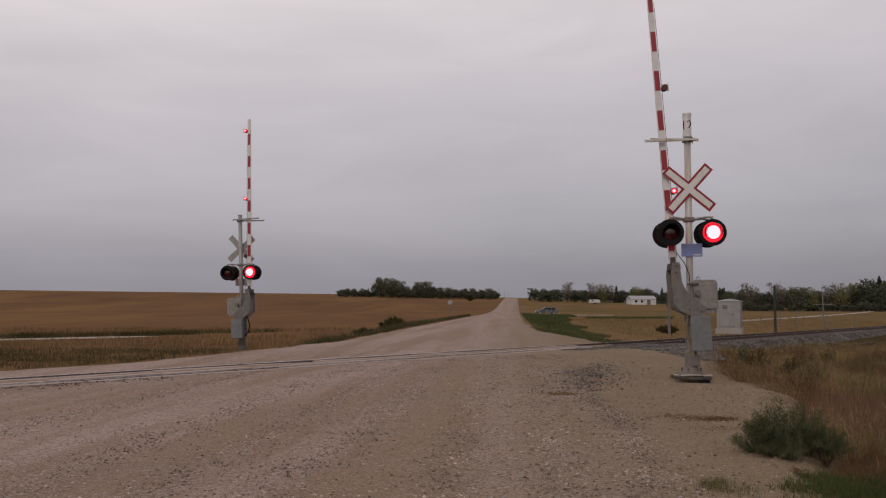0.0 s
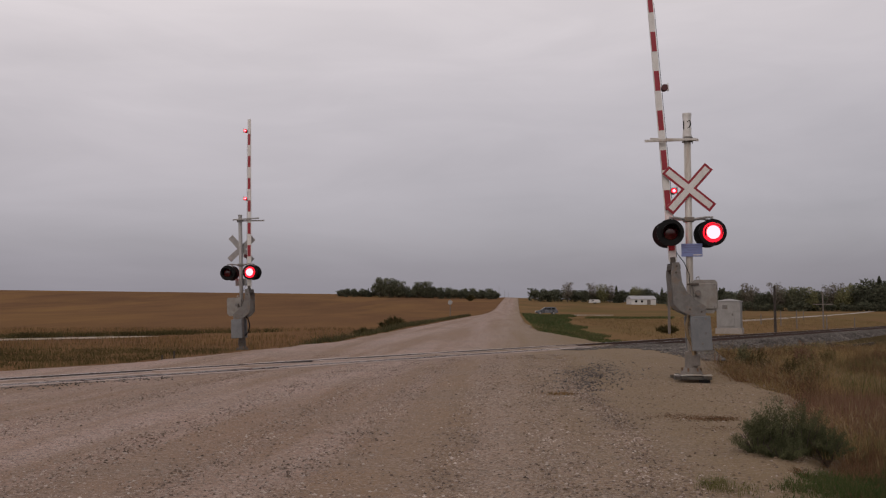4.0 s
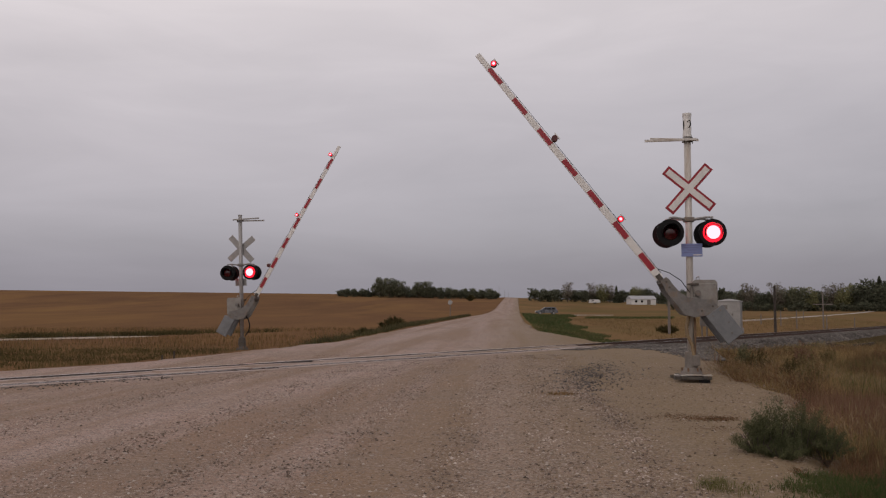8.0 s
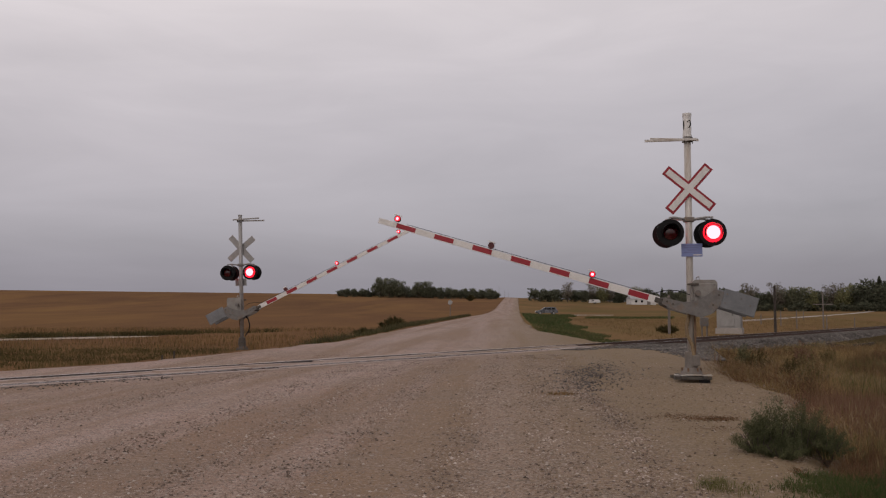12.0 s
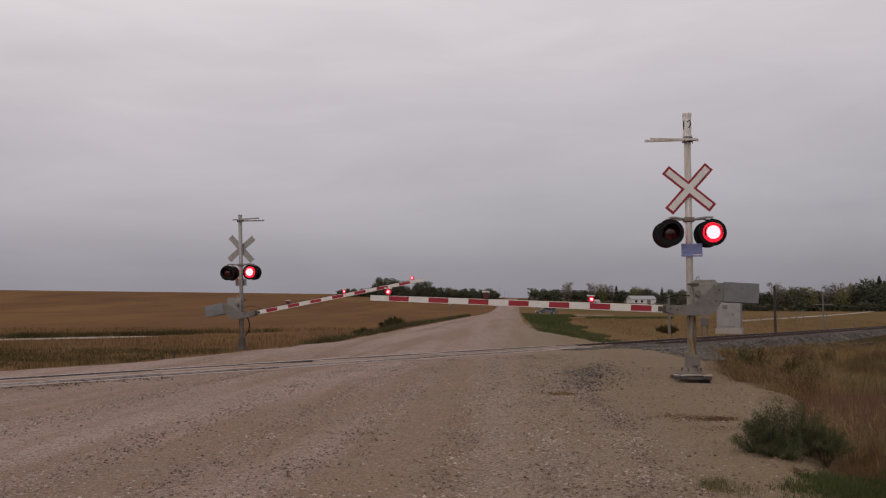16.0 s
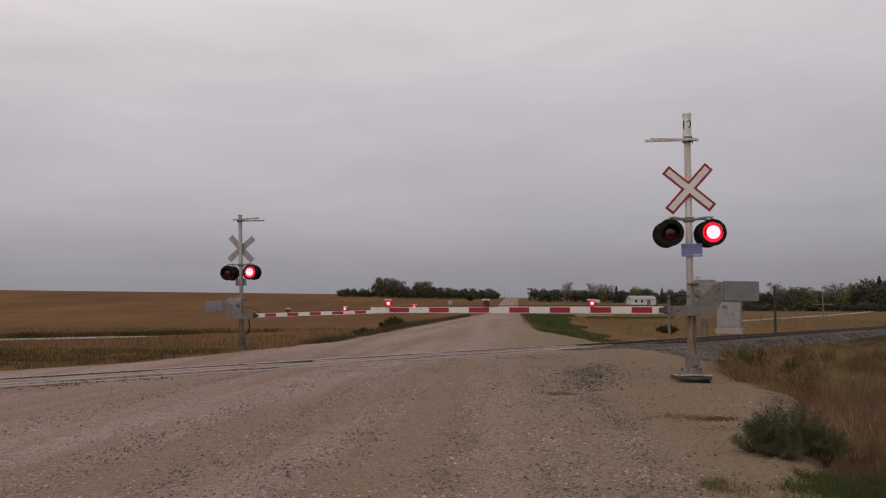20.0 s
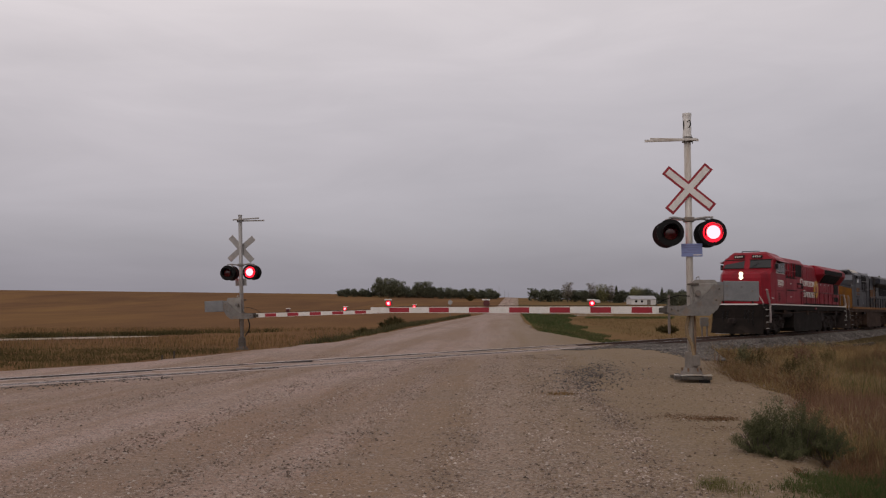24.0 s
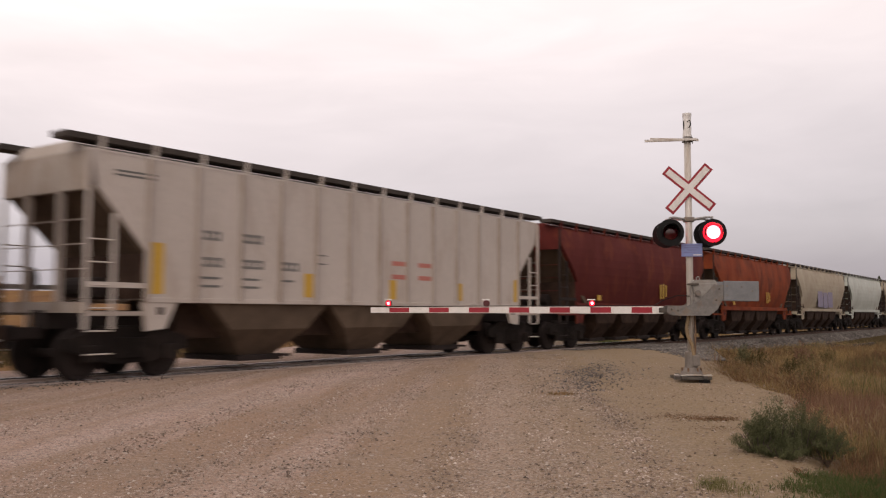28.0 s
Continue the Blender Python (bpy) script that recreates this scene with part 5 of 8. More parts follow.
    ring(bm, [[(-14.1, p[1] * 0.8, p[2]) for p in sec(0)], sec(-14.6), sec(-21.15)])
    part("radiator_wing", bm, SLATE, car, "wide overhanging radiator")
    for sy in (-1, 1):
        plate(car, "roof_edge", SLATE_TOP, -17.6, -14.8, 4.56, 4.59, sy * 1.46, "", 0.07)
        plate(car, "radiator_screen", SCREEN, -20.9, -17.0, 3.0, 3.74, sy * 1.02, "", 0.02)
        for k in range(4):
            plate(car, "intake_screen", SCREEN, -6.8 - k * 1.0, -6.1 - k * 1.0, 3.9, 4.5, sy * 1.15, "dark intake opening", 0.03)
            plate(car, "intake_screen", SCREEN, -6.02 - k * 1.0, -5.88 - k * 1.0, 3.3, 4.6, sy * 1.15, "", 0.05)
        for x in (-5.72, -9.75, -11.38, -15.2):
            plate(car, "panel_seam", SCREEN, x, x + 0.04, 1.9, 4.4, sy * (1.15 if x > -11.4 else 1.0), "", 0.045)
        plate(car, "panel_seam", SCREEN, -11.3, -5.75, 3.22, 3.26, sy * 1.15, "", 0.02)
        for x, z in ((-6.4, 2.9), (-8.1, 2.2), (-9.9, 3.4), (-15.4, 3.9), (-15.6, 3.3), (-16.9, 2.5), (-18.2, 3.1), (-19.6, 3.5)):
            plate(car, "latch", LETTER, x - 0.14, x, z, z + 0.06, sy * (1.15 if x > -11.4 else 1.0), "", 0.05)
        plate(car, "bay_door", SLATE, -9.6, -6.1, 1.95, 3.1, sy * 1.15, "", 0.04)
        for k in range(9):
            plate(car, "hood_door", SLATE, -20.6 + k * 0.98, -19.72 + k * 0.98, 1.9, 2.95, sy * 1.0, "", 0.03)
        for a, b, c, d in ((-11.62, -11.46, 2.45, 3.8), (-11.8, -11.62, 3.68, 3.8), (-11.8, -11.62, 2.45, 2.57), (-14.75, -14.5, 2.45, 3.8), (-14.5, -14.25, 3.66, 3.8), (-14.5, -14.25, 2.45, 2.6),
                           (-12.5, -11.95, 2.75, 3.5), (-13.22, -12.65, 2.78, 3.47), (-14.0, -13.4, 2.75, 3.5)):
            plate(car, "emblem_block", YELLOW_FADED, a, b, c, d, sy * 1.0, "worn yellow lettering as plain blocks", 0.036)
        plate(car, "lettering_bar", YELLOW_FADED, -12.9, -11.9, 2.05, 2.2, sy * 1.0, "", 0.036)
        plate(car, "lettering_bar", YELLOW_FADED, -15.6, -14.8, 2.05, 2.2, sy * 1.0, "", 0.036)
        handrail(car, [(-9.8, sy * 1.46, 2.7), (-21.3, sy * 1.46, 2.7)], [((-9.8 - k * 1.27, sy * 1.46, 1.7), (-9.8 - k * 1.27, sy * 1.46, 2.7)) for k in range(10)], BLACK, 0.032)
        handrail(car, [(-6.2, sy * 1.2, 4.1), (-10.8, sy * 1.2, 4.1)], [], GALV, 0.018)
        handrail(car, [(-1.2, sy * 1.3, 2.75), (-1.0, sy * 1.4, 2.6), (-0.9, sy * 1.45, 2.0), (-0.9, sy * 1.48, 0.9)], [], GALV_DARK, 0.025)
    bm = fresh()
    box(bm, -13.4, -12.7, -0.5, 0.5, 4.6, 4.74, 0.02)
    tube(bm, (-11.9, 0.3, 4.6), (-11.9, 0.3, 4.8), 0.24, seg=16)
    part("exhaust_stack", bm, BLACK, car)
    stepwell(car, -1.35, BROWN_GRIME, GALV)
    stepwell(car, -21.2, BROWN_GRIME, GALV)
    bm = fresh()
    prism(bm, [(-8.1, 1.45), (-8.0, 0.4), (-8.3, 0.17), (-14.5, 0.17), (-14.8, 0.4), (-14.7, 1.45)], -1.45, 1.45)
    part("fuel_tank", bm, BROWN_GRIME, car, "dusty brown fuel tank")
    for sy in (-1, 1):
        bm = fresh()
        box(bm, -3.72, -3.5, sy * 1.42, sy * 1.46, 1.33, 1.38, 0.005)
        part("step_lamp", bm, HEADLIT, car, "small lit step lamp")
        for k in range(5):
            bm = fresh()
            xa = -3.4 - k * 3.6
            box(bm, xa - 0.7, xa + 0.1, sy * 1.25, sy * 1.45, 1.18 + 0.08 * (k % 3), 1.46, 0.02)
            part("hung_box", bm, GRIME if k % 2 else BROWN_GRIME, car)
        plate(cab, "grab_shelf", GRIME, -4.9, -3.2, 2.66, 2.72, sy * 1.5, "", 0.02)
        plate(cab, "sunshade", BLACK, -4.95, -3.5, 4.2, 4.4, sy * 1.512, "dark sunshade", 0.12)
    bm = fresh()
    box(bm, -11.9, -11.45, 0.75, 0.95, 4.78, 4.9, 0.03)
    part("roof_vent", bm, BLACK, car)
    # front face carries the nose's reflected light as a paler colour
    bm = fresh()
    ring(bm, [[(-1.09, 0.62, 1.8), (-1.05, -0.5, 1.8), (-1.08, -0.5, 3.5), (-1.1, 0.5, 3.5)], [(-1.1, 0.62, 1.8), (-1.1, -0.5, 1.8), (-1.12, -0.5, 3.5), (-1.13, 0.5, 3.5)]])
    part("nose_face", bm, NOSE_SHEEN, car, "paler face of the nose, its reflected light put into the colour")
    for x in (-4.7, -17.9):
        truck(car, x, (-1.95, 0.0, 1.95), 0.53, BROWN_GRIME, True)
    TRAIN.append((car, -25.65))


def hopper(at, L, paint, label, ribbed, rolls, extra=None):
    """A covered hopper wagon. The side sheet's ends slope in over the trucks; ribbed or with smooth rounded flanks."""
    car = thing("hopper_wagon", label, "hopper wagon", "train vehicles")
    x0, x1 = -0.75, -L + 0.75
    b0, b1 = -2.0, -L + 2.0
    sill, eave, top = 1.5, 4.22, 4.45
    outline = [(b0, sill), (b0, 2.45), (x0 - 0.2, 3.55), (x0 - 0.05, eave), (x1 + 0.05, eave), (x1 + 0.2, 3.55), (b1, 2.45), (b1, sill)]
    bm = fresh()
    if ribbed:
        prism(bm, outline, -1.42, 1.42)
    else:
        n = 9
        def bow(z):
            return 1.22 + 0.33 * math.sin(max(0.0, min(1.0, (z - sill) / (eave - sill))) * math.pi * 0.82 + 0.12)
        loops = []
        zs = [sill + (eave - sill) * k / n for k in range(n + 1)]

        def ends(z):
            f = 0.0 if z < 2.45 else min(1.0, (z - 2.45) / 1.1)
            return b0 + (x0 - 0.1 - b0) * f, b1 + (x1 + 0.1 - b1) * f
        for z in zs:
            a, b = ends(z)
            w = bow(z)
            loops.append([(a, w, z), (a, -w, z), (b, -w, z), (b, w, z)])
        ring(bm, loops)
    body = part("body", bm, paint, car, "", smooth=False)
    bm = fresh()
    we = 1.42 if ribbed else 1.30
    ring(bm, [[(x0, -we, eave - 0.02), (x0, -we, eave + 0.04), (x0, -0.75, top), (x0, 0.75, top), (x0, we, eave + 0.04), (x0, we, eave - 0.02)],
              [(x1, -we, eave - 0.02), (x1, -we, eave + 0.04), (x1, -0.75, top), (x1, 0.75, top), (x1, we, eave + 0.04), (x1, we, eave - 0.02)]])
    part("roof", bm, paint, car)
    for sy in (-1, 1):
        bm = fresh()
        box(bm, x1 - 0.45, x0 + 0.45, sy * 0.9, sy * 1.36, eave + 0.2, top + 0.08, 0.0)
        board = part("running_board", bm, BOARD, car, "dusty grated running board")
        xx = x0 - 0.3
        while xx > x1:
            bm = fresh()
            box(bm, xx - 0.035, xx + 0.035, sy * 1.3, sy * 1.385, eave, top + 0.07, 0.0)
            part("bracket", bm, paint, board)
            xx -= 1.18
        bm = fresh()
        box(bm, b1, b0, sy * 1.38, sy * (1.455 if ribbed else 1.5), sill - 0.05, sill + (0.05 if ribbed else 0.14), 0.01)
        part("side_sill", bm, paint, car)
        for e in (b0, b1):                   # jacking plate under the sill, beside the truck
            d_ = -1 if e == b0 else 1
            bm = fresh()
            prism(bm, [(e - d_ * 0.05, sill - 0.05), (e + d_ * 0.75, sill - 0.05), (e + d_ * 0.5, 0.95), (e + d_ * 0.05, 0.9)], sy * 1.38, sy * 1.44)
            pad = part("jacking_plate", bm, paint, car)
            plate(pad, "jacking_hole", GRIME, min(e + d_ * 0.3, e + d_ * 0.44), max(e + d_ * 0.3, e + d_ * 0.44), 1.22, 1.36, sy * 1.44, "dark hole")
        if ribbed:
            n = 13
            for k in range(n):
                x = b0 - 0.05 + (b1 - b0 + 0.1) * k / (n - 1)
                bm = fresh()
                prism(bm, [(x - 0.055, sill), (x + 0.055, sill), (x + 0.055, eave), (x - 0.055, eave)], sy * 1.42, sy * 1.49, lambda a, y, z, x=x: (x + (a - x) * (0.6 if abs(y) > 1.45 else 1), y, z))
                # darker paint copy draws the ribs' shadow lines
                part("rib", bm, HOPPER_SHADE, body)
        for e, s in ((x0, 1), (x1, -1)):     # end ladders, posts and slope sheet braces
            bm = fresh()
            for dx, z1_ in ((0.0, eave), (-s * 0.55, 3.1)):
                box(bm, e + dx - 0.035, e + dx + 0.035, sy * 1.40, sy * 1.46, 0.95, z1_, 0.0)
            box(bm, min(e, e - s * 1.25), max(e, e - s * 1.25), sy * 1.41, sy * 1.45, 1.72, 1.82, 0.0)
            lad = part("ladder", bm, paint if ribbed else GRIME, car)
            for k in range(6):
                bm = fresh()
                tube(bm, (e, sy * 1.45, 0.5 + k * 0.42), (e - s * 0.55, sy * 1.45, 0.5 + k * 0.42), 0.014, seg=6)
                part("rung", bm, paint if ribbed else GRIME, lad)
    for e, s in ((0, 1), (-L, -1)):
        # brown instead of body paint: the sheet's shadow is in the colour
        bm = fresh()
        a = e - s * 0.75
        prism(bm, [(a - s * 0.05, 3.52), (a - s * 0.15, 3.6), (a - s * 2.3, 1.62), (a - s * 2.3, 1.5), (a - s * 2.15, 1.5)], -1.38, 1.38)
        part("slope_sheet", bm, POCKET, car, "dirty sloping end sheet with its shadow put into the brown")
        bm = fresh()
        bx = b0 if s > 0 else b1
        box(bm, min(bx, bx + s * 0.03), max(bx, bx + s * 0.03), -1.4, 1.4, sill + 0.02, 2.44, 0.0)
        part("end_panel", bm, BROWN_GRIME, car, "dark brown lower end panel")
        bm = fresh()
        for y in (-0.55, 0.55):
            box(bm, a - 0.05, a + 0.05, y - 0.06, y + 0.06, 1.3, 3.6)
        box(bm, a - 0.05, a + 0.05, -1.45, 1.45, 1.25, 1.45)
        box(bm, a - 0.06, a + 0.06, -1.42, 1.42, 3.5, eave)
        box(bm, a - s * 1.2, a + s * 0.06, -1.46, -1.40, 1.2, 1.28)
        box(bm, a - s * 1.2, a + s * 0.06, 1.40, 1.46, 1.2, 1.28)
        for z in (2.05, 2.5, 2.95):
            tube(bm, (a + s * 0.05, -1.4, z), (a + s * 0.05, 1.4, z), 0.01, seg=6)
        part("end_frame", bm, HOPPER_SHADE if ribbed else paint, car)
        bm = fresh()
        tube(bm, (a - s * 0.9, -0.5, 1.75), (a - s * 0.9, 0.5, 1.75), 0.2, seg=14)
        tube(bm, (a - s * 0.2, -0.7, 1.9), (a - s * 0.14, -0.7, 1.9), 0.24, seg=20)
        part("brake_gear", bm, GRIME, car)
        coupler(car, e, s)
    bm = fresh()
    box(bm, -L + 0.7, -0.7, -0.25, 0.25, 0.95, 1.3, 0.0)
    part("centre_sill", bm, GRIME, car)
    n = 3 if ribbed else 4
    span = (b1 - b0 + 3.2) / n
    # added box; its dark brown stands for the shaded underside
    bm = fresh()
    box(bm, b1 + 1.2, b0 - 1.2, -0.8, 0.8, 0.72, 1.5, 0.0)
    part("hopper_shroud", bm, BROWN_GRIME, car, "dark brown box for the shaded underside between the hoppers")
    for k in range(n):
        xa, xb = b0 - 1.6 + span * k, b0 - 1.6 + span * (k + 1)
        xm = (xa + xb) / 2
        bm = fresh()
        ring(bm, [[(xb - 0.03, -1.38, 1.52), (xa + 0.03, -1.38, 1.52), (xa + 0.03, 1.38, 1.52), (xb - 0.03, 1.38, 1.52)],
                  [(xm + span * 0.32, -1.3, 0.9), (xm - span * 0.32, -1.3, 0.9), (xm - span * 0.32, 1.3, 0.9), (xm + span * 0.32, 1.3, 0.9)],
                  [(xm - 0.5, -0.85, 0.32), (xm + 0.5, -0.85, 0.32), (xm + 0.5, 0.85, 0.32), (xm - 0.5, 0.85, 0.32)]])
        part("discharge_hopper", bm, POCKET if ribbed else BROWN_GRIME, car, "dirty discharge hopper")
        bm = fresh()
        box(bm, xm - 0.7, xm + 0.62, -0.95, 0.95, 0.2, 0.33, 0.02)
        tube(bm, (xm - 0.72, -1.2, 0.3), (xm - 0.72, 1.2, 0.3), 0.03, seg=8)
        part("outlet_gate", bm, GRIME, car)
    for x in (-1.95, -L + 1.95):
        truck(car, x, (-0.88, 0.88), 0.48, SOOT, rolls)
    if extra:
        extra(car)
    TRAIN.append((car, at))
    return car


def grey_marks(car):
    DARK = material("grey_stencil", (0.10, 0.10, 0.10), (0.16, 0.16, 0.15), 0.7, bump=0)
    RED_ST = material("red_stencil", (0.42, 0.12, 0.10), (0.5, 0.2, 0.16), 0.7, bump=0)
    for sy in (-1, 1):
        y = sy * 1.42
        f = (lambda x: x) if sy > 0 else (lambda x: -18.1 - x)
        for x0, w, z0, z1 in ((-3.35, 0.5, 2.75, 2.95), (-4.45, 0.55, 2.75, 2.95), (-3.35, 0.55, 2.2, 2.4), (-4.45, 0.6, 2.2, 2.4), (-5.6, 0.55, 2.2, 2.4), (-3.35, 0.5, 1.95, 2.0), (-4.45, 0.5, 1.95, 2.0), (-3.35, 0.5, 1.78, 1.83), (-4.45, 0.5, 1.78, 1.83), (-5.6, 0.4, 1.95, 2.0), (-1.3, 0.9, 3.9, 3.94), (-1.3, 0.9, 3.82, 3.86), (-6.8, 0.3, 2.6, 2.63), (-6.8, 0.3, 2.4, 2.43)):
            a, b = sorted((f(x0), f(x0 - w)))
            if z1 - z0 < 0.1:
                plate(car, "stencil_bar", DARK, a, b, z0, z1, y, "", 0.006)
                continue
            for k in range(3):               # three characters, each as two plain strokes
                ca, cw = a + (b - a) * k / 3, (b - a) / 3 - 0.04
                plate(car, "stencil_bar", DARK, ca, ca + cw, z1 - 0.06, z1, y, "", 0.006)
                plate(car, "stencil_bar", DARK, ca, ca + cw, z0, z0 + 0.06, y, "", 0.006)
                plate(car, "stencil_bar", DARK, ca, ca + cw * 0.4, z0 + 0.06, z1 - 0.06, y, "", 0.006)
        for x0, z0 in ((-9.6, 2.5), (-10.75, 2.5), (-9.6, 2.15), (-10.75, 2.15)):
            a, b = sorted((f(x0), f(x0 - 0.6)))
            plate(car, "stencil_bar", RED_ST, a, b, z0, z0 + 0.12, y, "", 0.006)
        for x0, h in ((-2.15, 1.0), (-6.35, 0.55), (-9.5, 0.5), (-12.6, 0.5), (-15.8, 0.7)):
            a, b = sorted((f(x0), f(x0 - 0.28)))
            plate(car, "reflector", HAZARD, a, b, 1.62, 1.62 + h, y, "yellow reflector", 0.008)


def faint_marks(car):
    for sy in (-1, 1):
        for x, z0, z1, w in ((-9.8, 1.9, 2.5, 0.12), (-10.1, 1.9, 2.6, 0.12), (-10.4, 2.0, 2.5, 0.12), (-3.6, 1.75, 1.95, 0.3)):
            plate(car, "faded_mark", HAZARD, x - w, x, z0, z1, sy * 1.5, "faded yellow mark", 0.012)


def spray(car):
    for x, w, z0, z1 in ((-6.2, 1.4, 1.75, 2.9), (-7.8, 1.3, 1.7, 2.8), (-9.3, 1.5, 1.75, 2.85)):
        plate(car, "graffiti", SPRAY, x - w, x, z0, z1, 1.53, "faded purple graffiti as plain shapes", 0.012)


lead_locomotive()
second_locomotive()
hopper(-48.0, 18.1, HOPPER_GREY, "pale grey ribbed covered hopper wagon with yellow reflectors", True, True, grey_marks)
hopper(-66.15, 16.25, HOPPER_RUST, "dark brown-red smooth-sided covered hopper wagon", False, True, faint_marks)
hopper(-82.4, 16.25, HOPPER_ORANGE, "rusty orange-red smooth-sided covered hopper wagon", False, False, faint_marks)
hopper(-98.65, 16.25, HOPPER_BEIGE, "beige covered hopper wagon with faded graffiti", False, False, spray)
hopper(-114.9, 16.25, HOPPER_WHITE, "dusty white covered hopper wagon", False, False)
hopper(-131.15, 16.25, HOPPER_BEIGE, "beige covered hopper wagon at the train's rear", False, False)
hopper(-147.4, 16.25, HOPPER_RUST, "dark brown-red smooth-sided covered hopper wagon", False, False)


# ---- crossing timbers and sleepers ----
def build_timbers():
    rot = Matrix.Rotation(radians(90) - TURN, 4, "Z") @ Matrix.Rotation(math.atan(-GRADE), 4, "Y")
    bm = fresh()
    box(bm, -1.22, 1.22, -0.135, 0.135, -0.1, 0, 0.012)
    plank = part("plank", bm, PLANK, TRACK)
    rng = random.Random(5)
    first = True
    for row, q in enumerate((-0.97, -0.34, 0.34, 0.97)):
        for k in range(11):
            s = 16.8 + k * 2.5 + (row % 2) * 0.4
            m = Matrix.Translation(on_track(s, q, RAIL_Z + 0.002 - rng.random() * 0.016)) @ rot @ Matrix.Rotation(rng.gauss(0, 0.006), 4, "Y")
            if first:
                plank.matrix_basis, first = m, False
            else:
                again(plank, m)
    # packed gravel between the inner planks
    verts, faces = [], []
    for k in range(120):
        s = 15.5 + k * 0.225
        for q in (-0.24, -0.1, 0.1, 0.24):
            verts.append(on_track(s, q, RAIL_Z - 0.012 + 0.02 * mnoise.noise((s * 2, q * 5, 0))))
    for k in range(119):
        for j in range(3):
            a = k * 4 + j
            faces.append((a, a + 1, a + 5, a + 4))
    for side in (-1, 1):                     # near-black sheets paint the shadow and dirt of the flangeways
        vv, ff = [], []
        for k in range(60):
            s = 15.5 + k * 0.46
            for q in (0.47, 0.84):
                vv.append(on_track(s, side * q, RAIL_Z - 0.014))
        for k in range(59):
            ff.append((2 * k, 2 * k + 1, 2 * k + 3, 2 * k + 2))
        fl = sheet("flangeway", vv, ff, GAP_SHADE, TRACK)
        fl["label"] = "dark strip for the shaded, dirty flangeway beside the rail"
    fill = sheet("packed_fill", verts, faces, GRAVEL, TRACK)
    fill["label"] = "gravel packed between the rails"
    bm = fresh()
    box(bm, -0.115, 0.115, -1.3, 1.3, -0.18, 0, 0.01)
    tie = part("sleeper", bm, TIE, TRACK)
    places = [43.6 + k * 0.55 for k in range(135)] + [15.6 - k * 0.55 for k in range(25)]
    for k, s in enumerate(places):
        m = Matrix.Translation(on_track(s, rng.gauss(0, 0.03), RAIL_Z - 0.175 + rng.gauss(0, 0.008))) @ rot @ Matrix.Rotation(rng.gauss(0, 0.012), 4, "Z")
        if k == 0:
            tie.matrix_basis = m
        else:
            again(tie, m)


# ---- stones, grass and bushes ----
def island_material(name, colors, rough=0.9, trans=0.0):
    m = bpy.data.materials.new(name)
    m.use_nodes = True
    n, l = m.node_tree.nodes, m.node_tree.links
    b = n["Principled BSDF"]
    b.inputs["Roughness"].default_value = rough
    b.inputs["Specular IOR Level"].default_value = 0.2
    geo = n.new("ShaderNodeNewGeometry")
    r = n.new("ShaderNodeValToRGB")
    els = r.color_ramp.elements
    els[0].color, els[1].color = (*colors[0], 1), (*colors[-1], 1)
    for k, c in enumerate(colors[1:-1], 1):
        els.new(k / (len(colors) - 1)).color = (*c, 1)
    l.new(geo.outputs["Random Per Island"], r.inputs[0])
    tc = n.new("ShaderNodeTexCoord")
    t = n.new("ShaderNodeTexNoise")
    t.inputs["Scale"].default_value, t.inputs["Detail"].default_value = 0.6, 3.0
    l.new(tc.outputs["Object"], t.inputs["Vector"])
    mr = n.new("ShaderNodeMapRange")
    for k, x in zip(("From Min", "From Max", "To Min", "To Max"), (0.3, 0.7, 0.6, 1.3)):
        mr.inputs[k].default_value = x
    l.new(t.outputs["Fac"], mr.inputs["Value"])
    sc = n.new("ShaderNodeVectorMath")
    sc.operation = "SCALE"
    l.new(r.outputs["Color"], sc.inputs[0])
    l.new(mr.outputs[0], sc.inputs["Scale"])
    l.new(sc.outputs[0], b.inputs["Base Color"])
    if trans:
        thin = n.new("ShaderNodeBsdfTranslucent")
        l.new(sc.outputs[0], thin.inputs["Color"])
        mix = n.new("ShaderNodeMixShader")
        mix.inputs[0].default_value = trans
        l.new(b.outputs[0], mix.inputs[1])
        l.new(thin.outputs[0], mix.inputs[2])
        l.new(mix.outputs[0], n["Material Output"].inputs["Surface"])
    return m


STONE_MIX = island_material("mixed_gravel", [(0.10, 0.075, 0.062), (0.19, 0.14, 0.11), (0.29, 0.22, 0.18), (0.46, 0.40, 0.355), (0.25, 0.175, 0.13), (0.07, 0.055, 0.048)])
CLOD_MIX = island_material("brown_clods", [(0.085, 0.06, 0.042), (0.15, 0.105, 0.068), (0.24, 0.18, 0.125), (0.32, 0.26, 0.2), (0.11, 0.075, 0.05)])
BALLAST_MIX = island_material("loose_ballast", [(0.042, 0.037, 0.034), (0.08, 0.071, 0.065), (0.125, 0.112, 0.103), (0.20, 0.183, 0.168)])
DRY = island_material("dry_grass_blades", [(0.18, 0.122, 0.058), (0.25, 0.175, 0.083), (0.31, 0.23, 0.12), (0.13, 0.094, 0.045), (0.11, 0.11, 0.045), (0.15, 0.135, 0.055)], trans=0.45)
STRAW = island_material("straw_grass_blades", [(0.2, 0.12, 0.054), (0.25, 0.155, 0.072), (0.17, 0.105, 0.048), (0.13, 0.10, 0.042)], trans=0.45)
OLIVE = island_material("olive_reed_blades", [(0.05, 0.048, 0.018), (0.078, 0.066, 0.025), (0.105, 0.08, 0.032), (0.06, 0.055, 0.021)], trans=0.45)
